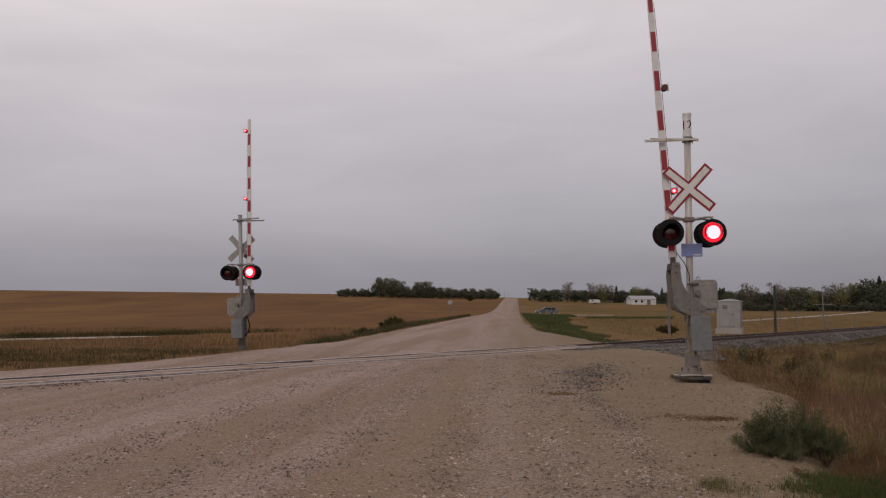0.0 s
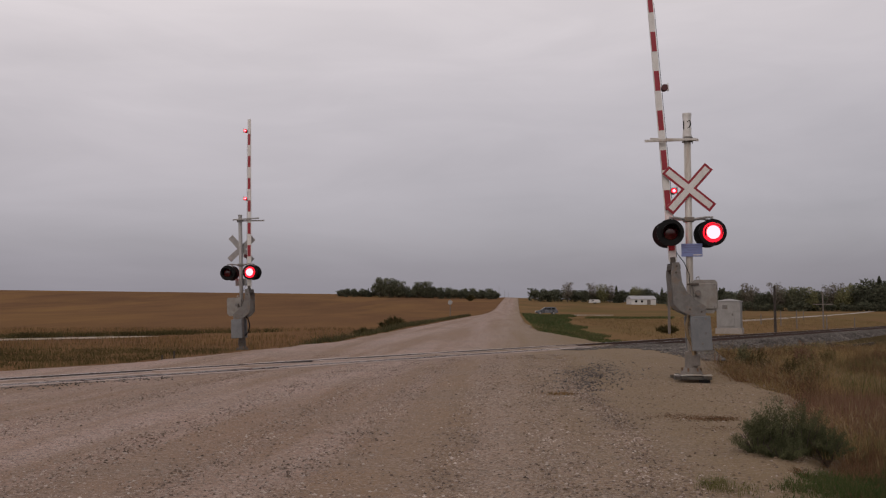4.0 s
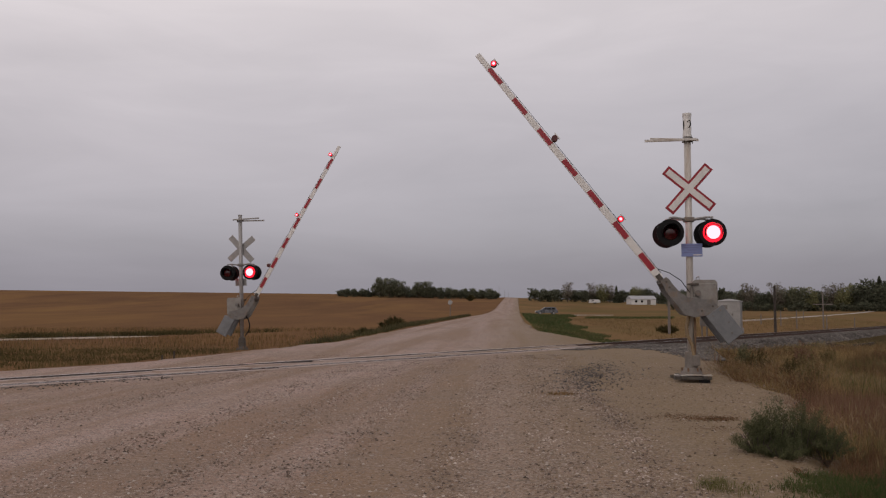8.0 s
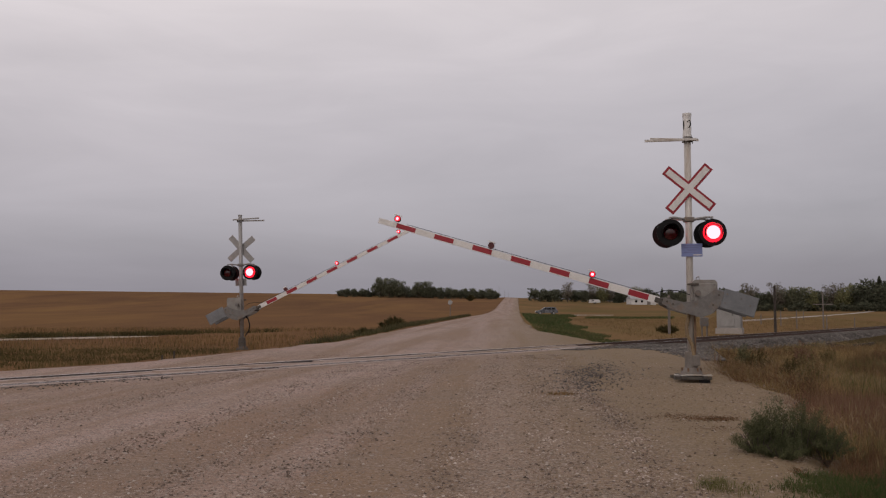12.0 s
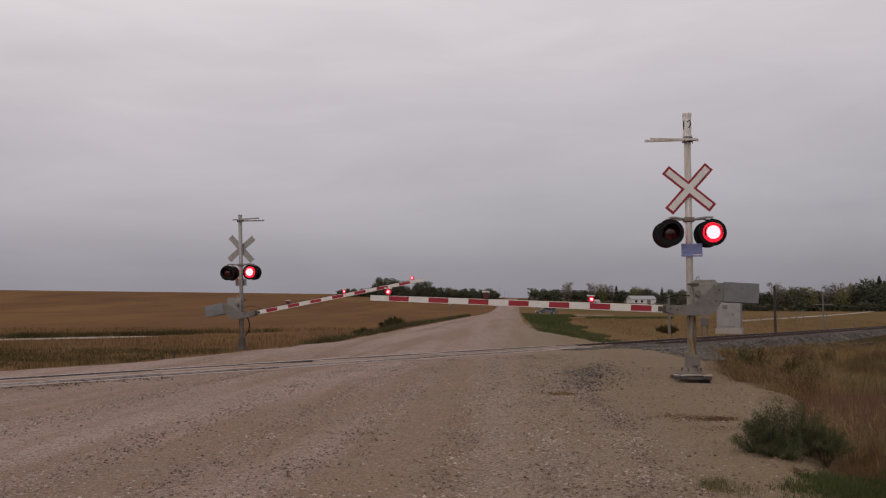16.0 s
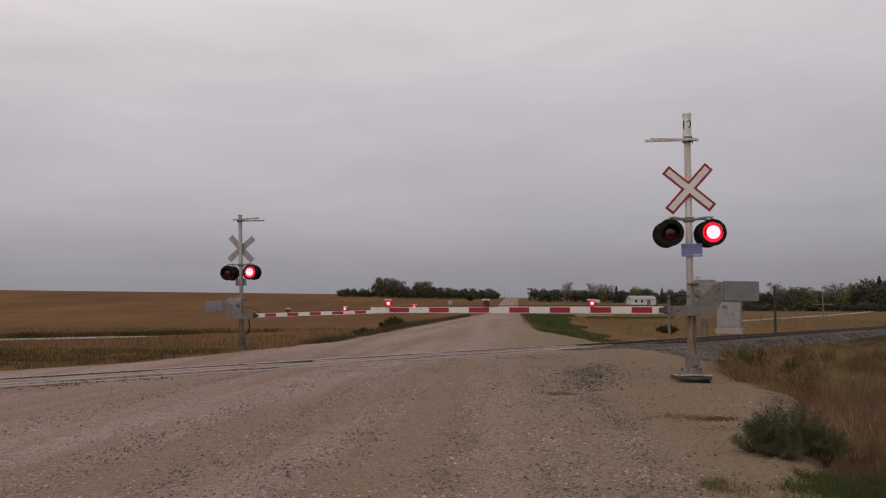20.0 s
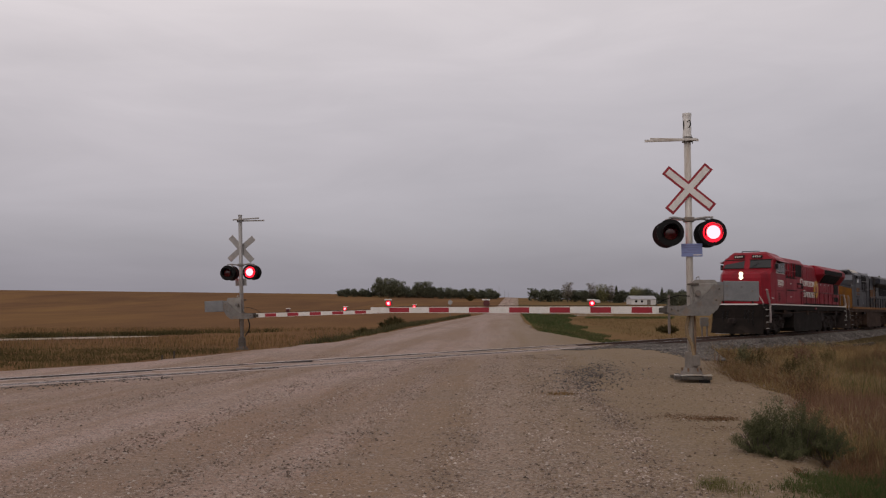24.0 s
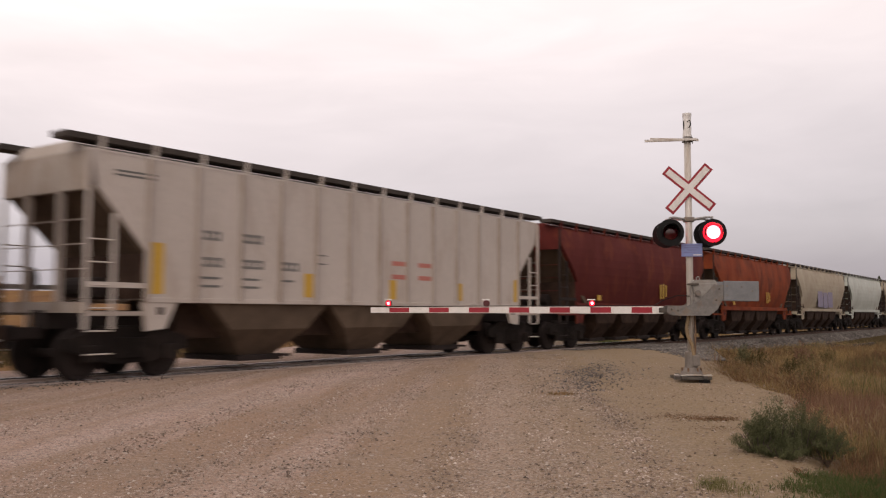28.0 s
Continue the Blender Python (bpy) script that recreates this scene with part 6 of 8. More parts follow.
GREEN = island_material("green_grass_blades", [(0.04, 0.068, 0.018), (0.065, 0.095, 0.026), (0.05, 0.075, 0.022), (0.09, 0.095, 0.04), (0.13, 0.105, 0.05)], trans=0.45)
CORNER = island_material("dull_green_blades", [(0.05, 0.075, 0.025), (0.07, 0.098, 0.032), (0.085, 0.098, 0.04), (0.12, 0.105, 0.048)], trans=0.45)
BASIN = island_material("olive_brown_blades", [(0.125, 0.09, 0.042), (0.17, 0.115, 0.052), (0.10, 0.08, 0.035), (0.14, 0.105, 0.048)], trans=0.45)
WEED = island_material("drab_weed_blades", [(0.055, 0.058, 0.027), (0.08, 0.08, 0.036), (0.11, 0.095, 0.045), (0.065, 0.05, 0.03)], trans=0.45)
SAGE = island_material("grey_green_leaves", [(0.075, 0.085, 0.042), (0.11, 0.12, 0.06), (0.155, 0.158, 0.08), (0.068, 0.076, 0.036)], trans=0.45)
TAN = island_material("tan_bank_blades", [(0.26, 0.165, 0.072), (0.34, 0.225, 0.10), (0.40, 0.285, 0.14), (0.18, 0.115, 0.052), (0.14, 0.13, 0.05)], trans=0.5)
UMBER = island_material("dead_brown_blades", [(0.12, 0.062, 0.036), (0.18, 0.098, 0.054), (0.24, 0.14, 0.074), (0.09, 0.055, 0.032), (0.12, 0.10, 0.046)], trans=0.45)
PALE_SEED = island_material("pale_seed_heads", [(0.26, 0.19, 0.11), (0.34, 0.26, 0.155), (0.22, 0.14, 0.085), (0.30, 0.23, 0.14)], trans=0.5)
FADED_GREEN = island_material("fading_green_blades", [(0.10, 0.105, 0.04), (0.15, 0.14, 0.055), (0.19, 0.165, 0.075), (0.085, 0.09, 0.035)], trans=0.45)
HAY = island_material("pale_meadow_blades", [(0.27, 0.178, 0.085), (0.22, 0.145, 0.07), (0.175, 0.13, 0.058), (0.30, 0.2, 0.10)], trans=0.45)
RUDDY = island_material("reddish_seed_stalks", [(0.14, 0.075, 0.052), (0.20, 0.115, 0.075), (0.25, 0.16, 0.10)], trans=0.45)


def scatter_stones(name, places, sizes, mat, label, seed, flat=0.6):
    rng = np.random.RandomState(seed)
    n = len(places)
    octa = np.array([(1, 0, 0), (-0.9, 0.15, 0), (0.1, 1, 0), (0, -1, 0.1), (0, 0, 0.9), (0, 0.1, -0.6)], float)
    tri = np.array([(0, 2, 4), (2, 1, 4), (1, 3, 4), (3, 0, 4), (2, 0, 5), (1, 2, 5), (3, 1, 5), (0, 3, 5)])
    v = octa[None] * (1 + rng.uniform(-0.35, 0.35, (n, 6, 3)))
    v[:, :, 2] *= flat
    a = rng.uniform(0, 6.283, n)
    c, s = np.cos(a)[:, None], np.sin(a)[:, None]
    x, y = v[:, :, 0] * c - v[:, :, 1] * s, v[:, :, 0] * s + v[:, :, 1] * c
    v = np.stack([x, y, v[:, :, 2]], -1) * np.asarray(sizes)[:, None, None] + np.asarray(places)[:, None, :]
    f = (tri[None] + (np.arange(n) * 6)[:, None, None]).reshape(-1, 3)
    return tagged(sheet(name, v.reshape(-1, 3).tolist(), f.tolist(), mat), label, "gravel", kind="stuff")


def road_stones():
    rng = np.random.RandomState(11)
    pts, sz = [], []
    rows = (-5.6, -3.75, -2.7, -1.75, -0.55, 0.35, 1.1)
    n = 75000
    y = 5.2 + 22 * rng.rand(n) ** 1.7
    lane = rng.choice(rows, n) + rng.normal(0, 0.2, n)
    free = rng.rand(n) < 0.3
    x = np.where(free, rng.uniform(-9, 5.5, n), lane) + 0.0834 * y
    for px, py, k in zip(x, y, rng.rand(n)):
        if np.interp(py, LEFT_Y, LEFT_X) + 0.5 < px < np.interp(py, RIGHT_Y, RIGHT_X) - 0.1:
            q = (px + 19.5) * math.cos(TURN) - py * math.sin(TURN)
            if abs(q) > 1.3:
                pts.append((px, py, gravel_z(px, py) + 0.002))
                sz.append(0.005 + 0.0155 * k ** 5)
    for k in range(2400):                    # a curved ridge of stones thrown up by turning wheels
        y = 6.2 + 10.5 * rng.rand()
        x = float(np.interp(y, (6.2, 7.4, 9.4, 11.7, 15.0, 17.0), (1.35, 1.64, 2.0, 2.12, 2.17, 2.4))) + rng.normal(0, 0.1)
        pts.append((x, y, gravel_z(x, y) + 0.003))
        sz.append(0.005 + 0.013 * rng.rand() ** 3)
    scatter_stones("loose_gravel", pts, sz, STONE_MIX, "loose pale and dark gravel on the road", 3)
    pts, sz = [], []
    for k in range(7000):                    # stones and clods on the sandy shoulder
        y = 6.6 + 14 * rng.rand() ** 1.3
        x = rng.uniform(0.8, 6.0)
        if x < np.interp(y, RIGHT_Y, RIGHT_X) - 0.2:
            pts.append((x, y, gravel_z(x, y) + 0.001))
            sz.append(0.006 + 0.022 * rng.rand() ** 5)
    scatter_stones("shoulder_stones", pts, sz, CLOD_MIX, "brown clods and small stones on the shoulder", 9)
    # loose dark ballast spilled on the shoulder
    pts, sz = [], []
    for k in range(1700):
        u = rng.normal(0, 1, 2)
        f = rng.rand() ** 0.5 if k % 3 else 1.0
        y = 17.9 + 2.0 * u[0]
        x = 2.95 + 0.22 * (y - 17.9) + 0.46 * u[1] * f
        pts.append((x, y, gravel_z(x, y) + 0.008))
        sz.append(0.008 + 0.022 * rng.rand() ** 2.5)
    for k in range(1500):                    # edge of the bed where it meets the gravel
        s = 47 - 8 * rng.rand() ** 1.6
        q = 1.35 + abs(rng.normal(0, 0.9)) * min(1.0, max(0.05, (s - 37) / 6))
        p = on_track(s, q)
        pts.append((p.x, p.y, gravel_z(p.x, p.y) + 0.012))
        sz.append(0.02 + 0.03 * rng.rand())
    for k in range(800):
        s = 13.5 + 9 * rng.rand() ** 1.7
        p = on_track(s, 1.18 + abs(rng.normal(0, 0.3)))
        pts.append((p.x, p.y, gravel_z(p.x, p.y) + 0.01))
        sz.append(0.01 + 0.018 * rng.rand())
    for k in range(17000):
        y = rng.uniform(22.5, 37)
        x = rng.uniform(0.165 * y, 0.32 * y)
        q = track_q(x, y)
        wide = 2.4 + (x / y - 0.201) * 55 + 0.9 * rng.rand() + 0.7 * mnoise.noise((x * 0.8, y * 0.8, 3))
        if 1.3 < q < wide and x > 0.17 * y + (0.05 + 0.02 * mnoise.noise((y * 1.5, x, 0))) * y * rng.rand() ** 0.5 and x < np.interp(y, RIGHT_Y, RIGHT_X) + 0.1:
            pts.append((x, y, gravel_z(x, y) + 0.012))
            sz.append(0.02 + 0.035 * rng.rand())
    scatter_stones("loose_ballast", pts, sz, BALLAST_MIX, "dark ballast stones spilled on the road shoulder", 5)
    pts, sz = [], []
    for k in range(62000):                   # the bed's own stones
        s = 42 + 62 * rng.rand() ** 1.3
        q = rng.uniform(-1.6, 1.6) if k % 3 == 0 else rng.uniform(1.4, 4.0)
        z = -0.21 - max(0.0, abs(q) - 2.15) * 0.531
        p = on_track(s, q, z + 0.015)
        pts.append(tuple(p))
        sz.append(0.03 + 0.035 * rng.rand())
    scatter_stones("bed_stones", pts, sz, BALLAST_MIX, "grey crushed ballast stones of the railway bed", 6, 0.8)


def blades(name, pts, hmin, hmax, width, mat, label, seed, lean=0.35, category="grass", bend=0.25):
    """Blades of grass: a bent strip of three pieces each, standing on the points given."""
    rng = np.random.RandomState(seed)
    p = np.asarray(pts, float)
    n = len(p)
    h = rng.uniform(hmin, hmax, n) * rng.uniform(0.75, 1.0, n)
    a, d = rng.uniform(0, 6.283, n), rng.uniform(0, 6.283, n)
    w = width * rng.uniform(0.6, 1.3, n)
    side = np.stack([np.cos(a), np.sin(a), 0 * a], -1) * w[:, None] / 2
    tilt = np.stack([np.cos(d), np.sin(d), 0 * d], -1) * (h * rng.uniform(0, lean, n))[:, None]
    up = np.stack([0 * h, 0 * h, h], -1)
    p1 = p + up * 0.5 + tilt * 0.35
    p2 = p + up * (1 - bend * rng.rand(n)[:, None]) + tilt * 1.1
    v = np.stack([p - side, p + side, p1 - side * 0.85, p1 + side * 0.85, p2], 1).reshape(-1, 3)
    base = (np.arange(n) * 5)[:, None]
    quads = (base + np.array([[0, 1, 3, 2]])).tolist()
    tris = (base + np.array([[2, 3, 4]])).tolist()
    return tagged(sheet(name, v.tolist(), quads + tris, mat), label, category, kind="stuff")


def clumped(rng, n, xr, yr, keep, clump=0.25, per=9):
    pts = []
    while len(pts) < n:
        cx, cy = rng.uniform(*xr), rng.uniform(*yr)
        if not keep(cx, cy):
            continue
        for _ in range(per):
            x, y = cx + rng.normal(0, clump), cy + rng.normal(0, clump)
            if keep(x, y):
                pts.append((x, y))
    a = np.array(pts[:n])
    z = ground_z(a[:, 0], a[:, 1]) - 0.02
    return np.column_stack([a, z])


def track_q(x, y):
    return (x + 19.5) * math.cos(TURN) - y * math.sin(TURN)


def build_grass():
    rng = np.random.RandomState(21)
    rx = lambda y: np.interp(y, RIGHT_Y, RIGHT_X)
    lx = lambda y: np.interp(y, LEFT_Y, LEFT_X)
    rim = lambda y: rx(y) + 0.35 * mnoise.noise((9, y * 0.5, 2)) + 0.2 * mnoise.noise((5, y * 1.9, 4)) - 0.38
    ditch = lambda x, y: x > rim(y) and track_q(x, y) > 3.3 and y < 46 and x > 0.291 * y
    patch = lambda x, y: mnoise.noise((x * 0.42, y * 0.3, 7.0)) + 0.5 * mnoise.noise((x * 1.3, y * 0.9, 2.0))
    tan = lambda x, y: ditch(x, y) and patch(x, y) > -0.16
    brown = lambda x, y: ditch(x, y) and patch(x, y) < 0.16
    blades("ditch_grass", clumped(rng, 52000, (3.6, 12.0), (8.6, 22.0), tan, 0.16, 22), 0.15, 0.74, 0.006, TAN, "tall tan dry grass in the ditch", 1, 1.1, bend=0.5)
    blades("brown_ditch_grass", clumped(rng, 28000, (3.6, 12.0), (8.6, 22.0), brown, 0.18, 22), 0.12, 0.6, 0.006, UMBER, "dark reddish-brown dead grass in the ditch", 21, 1.2, bend=0.5)
    blades("ditch_grass", clumped(rng, 42000, (5.0, 26.0), (20.0, 46.0), tan, 0.3, 22), 0.2, 0.62, 0.012, DRY, "tall tan dry grass in the ditch", 2, 1.1, bend=0.5)
    blades("brown_ditch_grass", clumped(rng, 20000, (5.0, 26.0), (20.0, 46.0), brown, 0.3, 22), 0.2, 0.55, 0.011, UMBER, "dark reddish-brown dead grass in the ditch", 22, 1.2, bend=0.5)
    rear = lambda x, y: ditch(x, y) and x > 0.30 * y and track_q(x, y) > 4.0
    blades("bank_grass", clumped(rng, 22000, (6.0, 17.0), (15.0, 34.0), lambda x, y: rear(x, y) and patch(x, y) < 0.0, 0.3, 26), 0.35, 0.9, 0.009, UMBER, "reddish-brown tall grass on the ditch bank", 26, 1.0, bend=0.5)
    blades("bank_grass", clumped(rng, 30000, (6.0, 17.0), (15.0, 34.0), lambda x, y: rear(x, y) and patch(x, y) > -0.05, 0.3, 26), 0.3, 0.85, 0.009, TAN, "tall tan grass on the ditch bank", 27, 1.0, bend=0.5)
    blades("seed_stalks", clumped(rng, 4500, (4.2, 9.0), (8.8, 13.0), lambda x, y: ditch(x, y) and x < rx(y) + 1.3, 0.25, 25), 0.3, 0.75, 0.006, RUDDY, "reddish-brown weed stalks by the gravel", 3)
    blades("green_ditch_grass", clumped(rng, 15000, (6.5, 16), (12.5, 26.0), lambda x, y: ditch(x, y) and x > 0.40 * y + 0.6 and patch(x, y) > -0.3, 0.3, 40), 0.35, 0.8, 0.011, FADED_GREEN, "greenish grass among the dry grass", 4)
    tangle = clumped(rng, 26000, (2.8, 6.0), (6.8, 9.8), lambda x, y: x > rx(y) - (0.12 if y > 8.9 else 0.3) + 0.1 * math.sin(y * 11) and (y > 8.9 or x > 2.95 + 0.2 * (y - 7.2)), 0.12, 18)
    tangle[:, 2] = np.minimum(tangle[:, 2], -0.02)
    blades("tangled_grass", tangle, 0.1, 0.42, 0.005, UMBER, "tangled brown grass beside the bush", 24, 1.1, bend=0.5)
    heads = clumped(rng, 8000, (3.8, 12.0), (8.8, 24.0), tan, 0.14, 26)
    heads[:, 2] += rng.uniform(0.15, 0.52, len(heads))
    blades("seed_heads", heads, 0.04, 0.11, 0.009, PALE_SEED, "pale feathery seed heads of the dry grass", 23, 0.9)
    lawn = lambda x, y: y < 6.85 + 0.40 * (x - 2.3) + 0.18 * math.sin(x * 7) and x > 2.25 + 0.3 * math.sin(y * 9) and mnoise.noise((x * 2.3, y * 2.3, 4)) > -0.28 + 0.42 * max(0.0, 2.95 - x)
    near = clumped(rng, 26000, (2.0, 5.4), (5.2, 8.4), lawn, 0.09, 18)
    near[:, 2] = -0.01
    blades("verge_grass", near, 0.02, 0.14, 0.0045, GREEN, "short green grass at the road's edge", 5, 1.1, bend=0.5)
    litter = clumped(rng, 9000, (2.2, 3.6), (6.7, 8.0), lambda x, y: mnoise.noise((x * 2.6, y * 2.6, 9)) > -0.05 - 0.35 * (x - 2.6), 0.1, 14)
    litter[:, 2] = np.where(litter[:, 0] < 3.0, -0.012, np.minimum(litter[:, 2], -0.012))
    blades("dead_litter", litter, 0.006, 0.035, 0.005, UMBER, "matted dead brown grass on the gravel", 61, 2.5, bend=0.6)
    sprigs = clumped(rng, 600, (1.84, 2.3), (6.45, 7.0), lambda x, y: 1.8 < x < 2.35, 0.07, 60)
    sprigs[:, 2] = -0.01
    blades("weed_sprigs", sprigs, 0.03, 0.14, 0.0035, FADED_GREEN, "grey-green weeds in the gravel", 6, 0.8)
    mid = clumped(rng, 2600, (3.4, 5.6), (7.2, 9.6), lambda x, y: x > 3.3 + 0.5 * abs(y - 8.2) and mnoise.noise((x * 2, y * 2, 1)) > 0, 0.15, 10)
    mid[:, 2] = -0.01
    blades("thin_grass", mid, 0.04, 0.22, 0.005, DRY, "thin dry grass by the gravel", 7, 0.8)
    for k, (x, y, r, nn) in enumerate(((2.9, 11.3, 0.26, 1600), (3.35, 11.0, 0.24, 1600), (3.1, 10.0, 0.24, 700), (2.9, 8.7, 0.2, 700))):
        t = np.column_stack([rng.normal(x, r, nn), rng.normal(y, r * 0.55, nn), np.zeros(nn) - 0.012])
        blades("dead_weed", t, 0.006, 0.022, 0.012, UMBER, "flattened dead brown weed on the gravel", 50 + k, 2.5)
    for k, (x, y, r, nn) in enumerate(((1.83, 13.9, 0.13, 240), (2.6, 24.0, 0.5, 90))):
        t = np.column_stack([rng.normal(x, r, nn), rng.normal(y, r * 0.7, nn), np.zeros(nn) - 0.01])
        blades("dead_weed", t, 0.04, 0.1, 0.009, STRAW, "flattened dead brown weed on the gravel", 30 + k, 0.9)
    left = lambda x, y: x < lx(y) - 0.2 and track_q(x, y) < -2.6
    blades("basin_grass", clumped(rng, 26000, (-40, -3), (19.0, 60.0), lambda x, y: left(x, y), 0.5, 12), 0.1, 0.26, 0.014, BASIN, "dry olive-brown grass in the low basin", 8, 1.3)
    blades("basin_reeds", clumped(rng, 26000, (-42, -8), (30.0, 52.0), lambda x, y: left(x, y) and 33 + 2 * math.sin(x) < y < 51 and x < -10.5 - (51 - y) * 0.25, 0.5, 25), 0.15, 0.4, 0.016, OLIVE, "dark olive reeds in the basin", 9, 1.0)
    far_edge = lambda x, y: left(x, y) and abs((y - 79.5) - 0.85 * (x + 26)) < 2.6 + 1.2 * math.sin(x * 0.7) and x < -18 + 3 * math.sin(y * 1.3)
    blades("far_reeds", clumped(rng, 14000, (-70, -12), (45.0, 92.0), far_edge, 0.6, 25), 0.3, 0.65, 0.035, OLIVE, "dark reeds beyond the pond", 10, 0.9)
    blades("shore_grass", clumped(rng, 12000, (-60, -8), (50.0, 100.0), lambda x, y: left(x, y) and not far_edge(x, y) and not -11.5 < (y - 79.5) - 0.85 * (x + 26) < -3.2, 0.6, 12), 0.3, 0.6, 0.035, STRAW, "dry grass round the pond", 11)
    blades("verge_weeds", clumped(rng, 11000, (-8, 6), (36.0, 150.0), lambda x, y: -2.0 < x - lx(y) < -0.3 and mnoise.noise((y * 0.12, 3, 0)) > -0.25, 0.35, 25), 0.2, 0.6, 0.025, WEED, "dark green weeds along the road", 12, 1.0)
    corner = lambda x, y: x > rx(y) + 0.3 and track_q(x, y) < -4.5 and y < 120 and x < rx(y) + 5.0 + 2.5 * mnoise.noise((x * 0.2, y * 0.1, 8))
    blades("corner_grass", clumped(rng, 26000, (5, 60), (44.0, 120.0), corner, 0.6, 16), 0.12, 0.32, 0.02, CORNER, "green grass at the road corner", 13, 1.1)
    far_green = lambda x, y: 0.3 < x - rx(y) < 3.5 + 0.055 * (y - 60) + 3 * mnoise.noise((x * 0.1, y * 0.03, 5)) and track_q(x, y) < -6
    blades("far_corner_grass", clumped(rng, 16000, (8, 45), (75.0, 186.0), far_green, 0.9, 16), 0.25, 0.5, 0.06, CORNER, "green grass along the road's far side", 15, 1.1)
    streak = lambda x, y: track_q(x, y) < -8 and 0.16 * y < x < 0.26 * y and abs(y - 150 - 14 * mnoise.noise((x * 0.05, 0, 1))) < 9
    blades("green_streak", clumped(rng, 5000, (20, 45), (132.0, 172.0), streak, 0.9, 16), 0.2, 0.4, 0.06, CORNER, "green streak of grass in the meadow", 16, 1.1)
    blades("meadow_grass", clumped(rng, 22000, (10, 75), (48.0, 150.0), lambda x, y: track_q(x, y) < -5 and x > rx(y) + 7, 0.8, 12), 0.15, 0.32, 0.03, HAY, "straw-coloured meadow beyond the track", 14)


def bush(name, x, y, z, r, h, n, mat, label, seed, leaf=0.03):
    rng = np.random.RandomState(seed)
    verts, faces = [], []
    stems = 46
    for s in range(stems):
        a, out = rng.uniform(0, 6.283), rng.rand() ** 0.6
        tip = np.array([math.cos(a) * out * r, math.sin(a) * out * r, h * (1 - 0.55 * out ** 2) * rng.uniform(0.75, 1.08)])
        for k in range(n // stems):
            f = rng.uniform(0.12, 1.0)
            c = tip * np.array([f, f, f ** 0.8]) + rng.normal(0, 0.05 * r, 3)
            c[2] = max(0.01, c[2])
            d = rng.normal(0, 1, 3) + np.array([0, 0, 0.8])
            d /= np.linalg.norm(d)
            e = np.cross(d, rng.normal(0, 1, 3))
            e /= np.linalg.norm(e)
            L, w = leaf * rng.uniform(0.8, 2.4), leaf * 0.28
            i = len(verts)
            verts += [tuple(c - e * w), tuple(c + e * w), tuple(c + d * L)]
            faces.append((i, i + 1, i + 2))
    ob = thing(name, label, "bush", m=pose(x, y, z))
    sheet("foliage", verts, faces, mat, ob)
    bm = fresh()
    for s in range(16):
        a = s * 0.39
        tube(bm, (0, 0, -0.05), (math.cos(a) * r * 0.6, math.sin(a) * r * 0.6, h * 0.55), 0.008 if r < 1 else 0.03, 0.003, 5)
    part("stem", bm, TIE, ob)
    return ob


def build_bushes():
    for k, (x, y, r, h) in enumerate(((2.92, 8.3, 0.27, 0.42), (3.12, 8.4, 0.34, 0.6), (3.34, 8.35, 0.34, 0.54), (3.5, 8.2, 0.24, 0.34), (3.04, 8.05, 0.26, 0.3))):
        bush("sage_bush", x, y, -0.05, r, h, 15000, SAGE, "bushy grey-green weed at the edge of the gravel", 1 + k, 0.0095)
    rng = np.random.RandomState(77)
    for k in range(16):
        y = rng.uniform(9.5, 30)
        x = np.interp(y, RIGHT_Y, RIGHT_X) + rng.uniform(0.5, 4.5)
        if track_q(x, y) > 4:
            bush("ditch_weed", x, y, gz(x, y), rng.uniform(0.3, 0.6), rng.uniform(0.6, 1.1), 2500, (RUDDY, OLIVE, SAGE, DRY)[k % 4], "tangled weed clump among the ditch grass", 40 + k, 0.03)
    bush("roadside_bush", -4.4, 79.0, gz(-4.4, 79), 1.3, 1.25, 2600, OLIVE, "dark green bush beside the road", 3, 0.16)
    bush("roadside_bush", -6.3, 70.0, gz(-6.3, 70), 1.0, 0.7, 1800, OLIVE, "low dark bush beside the road", 4, 0.14)
    bush("roadside_bush", 13.4, 430.0, gz(13.4, 430), 2.4, 2.6, 2200, OLIVE, "small round tree by the field's edge", 5, 0.4)
    bush("field_bush", 18.1, 72.0, gz(18.1, 72), 0.95, 0.6, 1800, OLIVE, "low dark bush in the meadow", 6, 0.14)


# ---- trees ----
LEAF_DARK = island_material("dark_foliage", [(0.07, 0.077, 0.053), (0.105, 0.112, 0.075), (0.145, 0.148, 0.10)], trans=0.45)
LEAF_MID = island_material("grey_green_foliage", [(0.098, 0.104, 0.068), (0.135, 0.14, 0.09), (0.175, 0.172, 0.11)], trans=0.45)
LEAF_GOLD = island_material("yellowing_foliage", [(0.15, 0.155, 0.075), (0.20, 0.195, 0.095), (0.25, 0.225, 0.115)], trans=0.45)
LEAF_PALE = island_material("sparse_pale_foliage", [(0.17, 0.15, 0.115), (0.21, 0.18, 0.14), (0.14, 0.12, 0.09)], trans=0.45)
BARK = material("grey_bark", (0.09, 0.07, 0.055), (0.06, 0.048, 0.04), 0.9, scale=4, fine=20, bump=0.3)


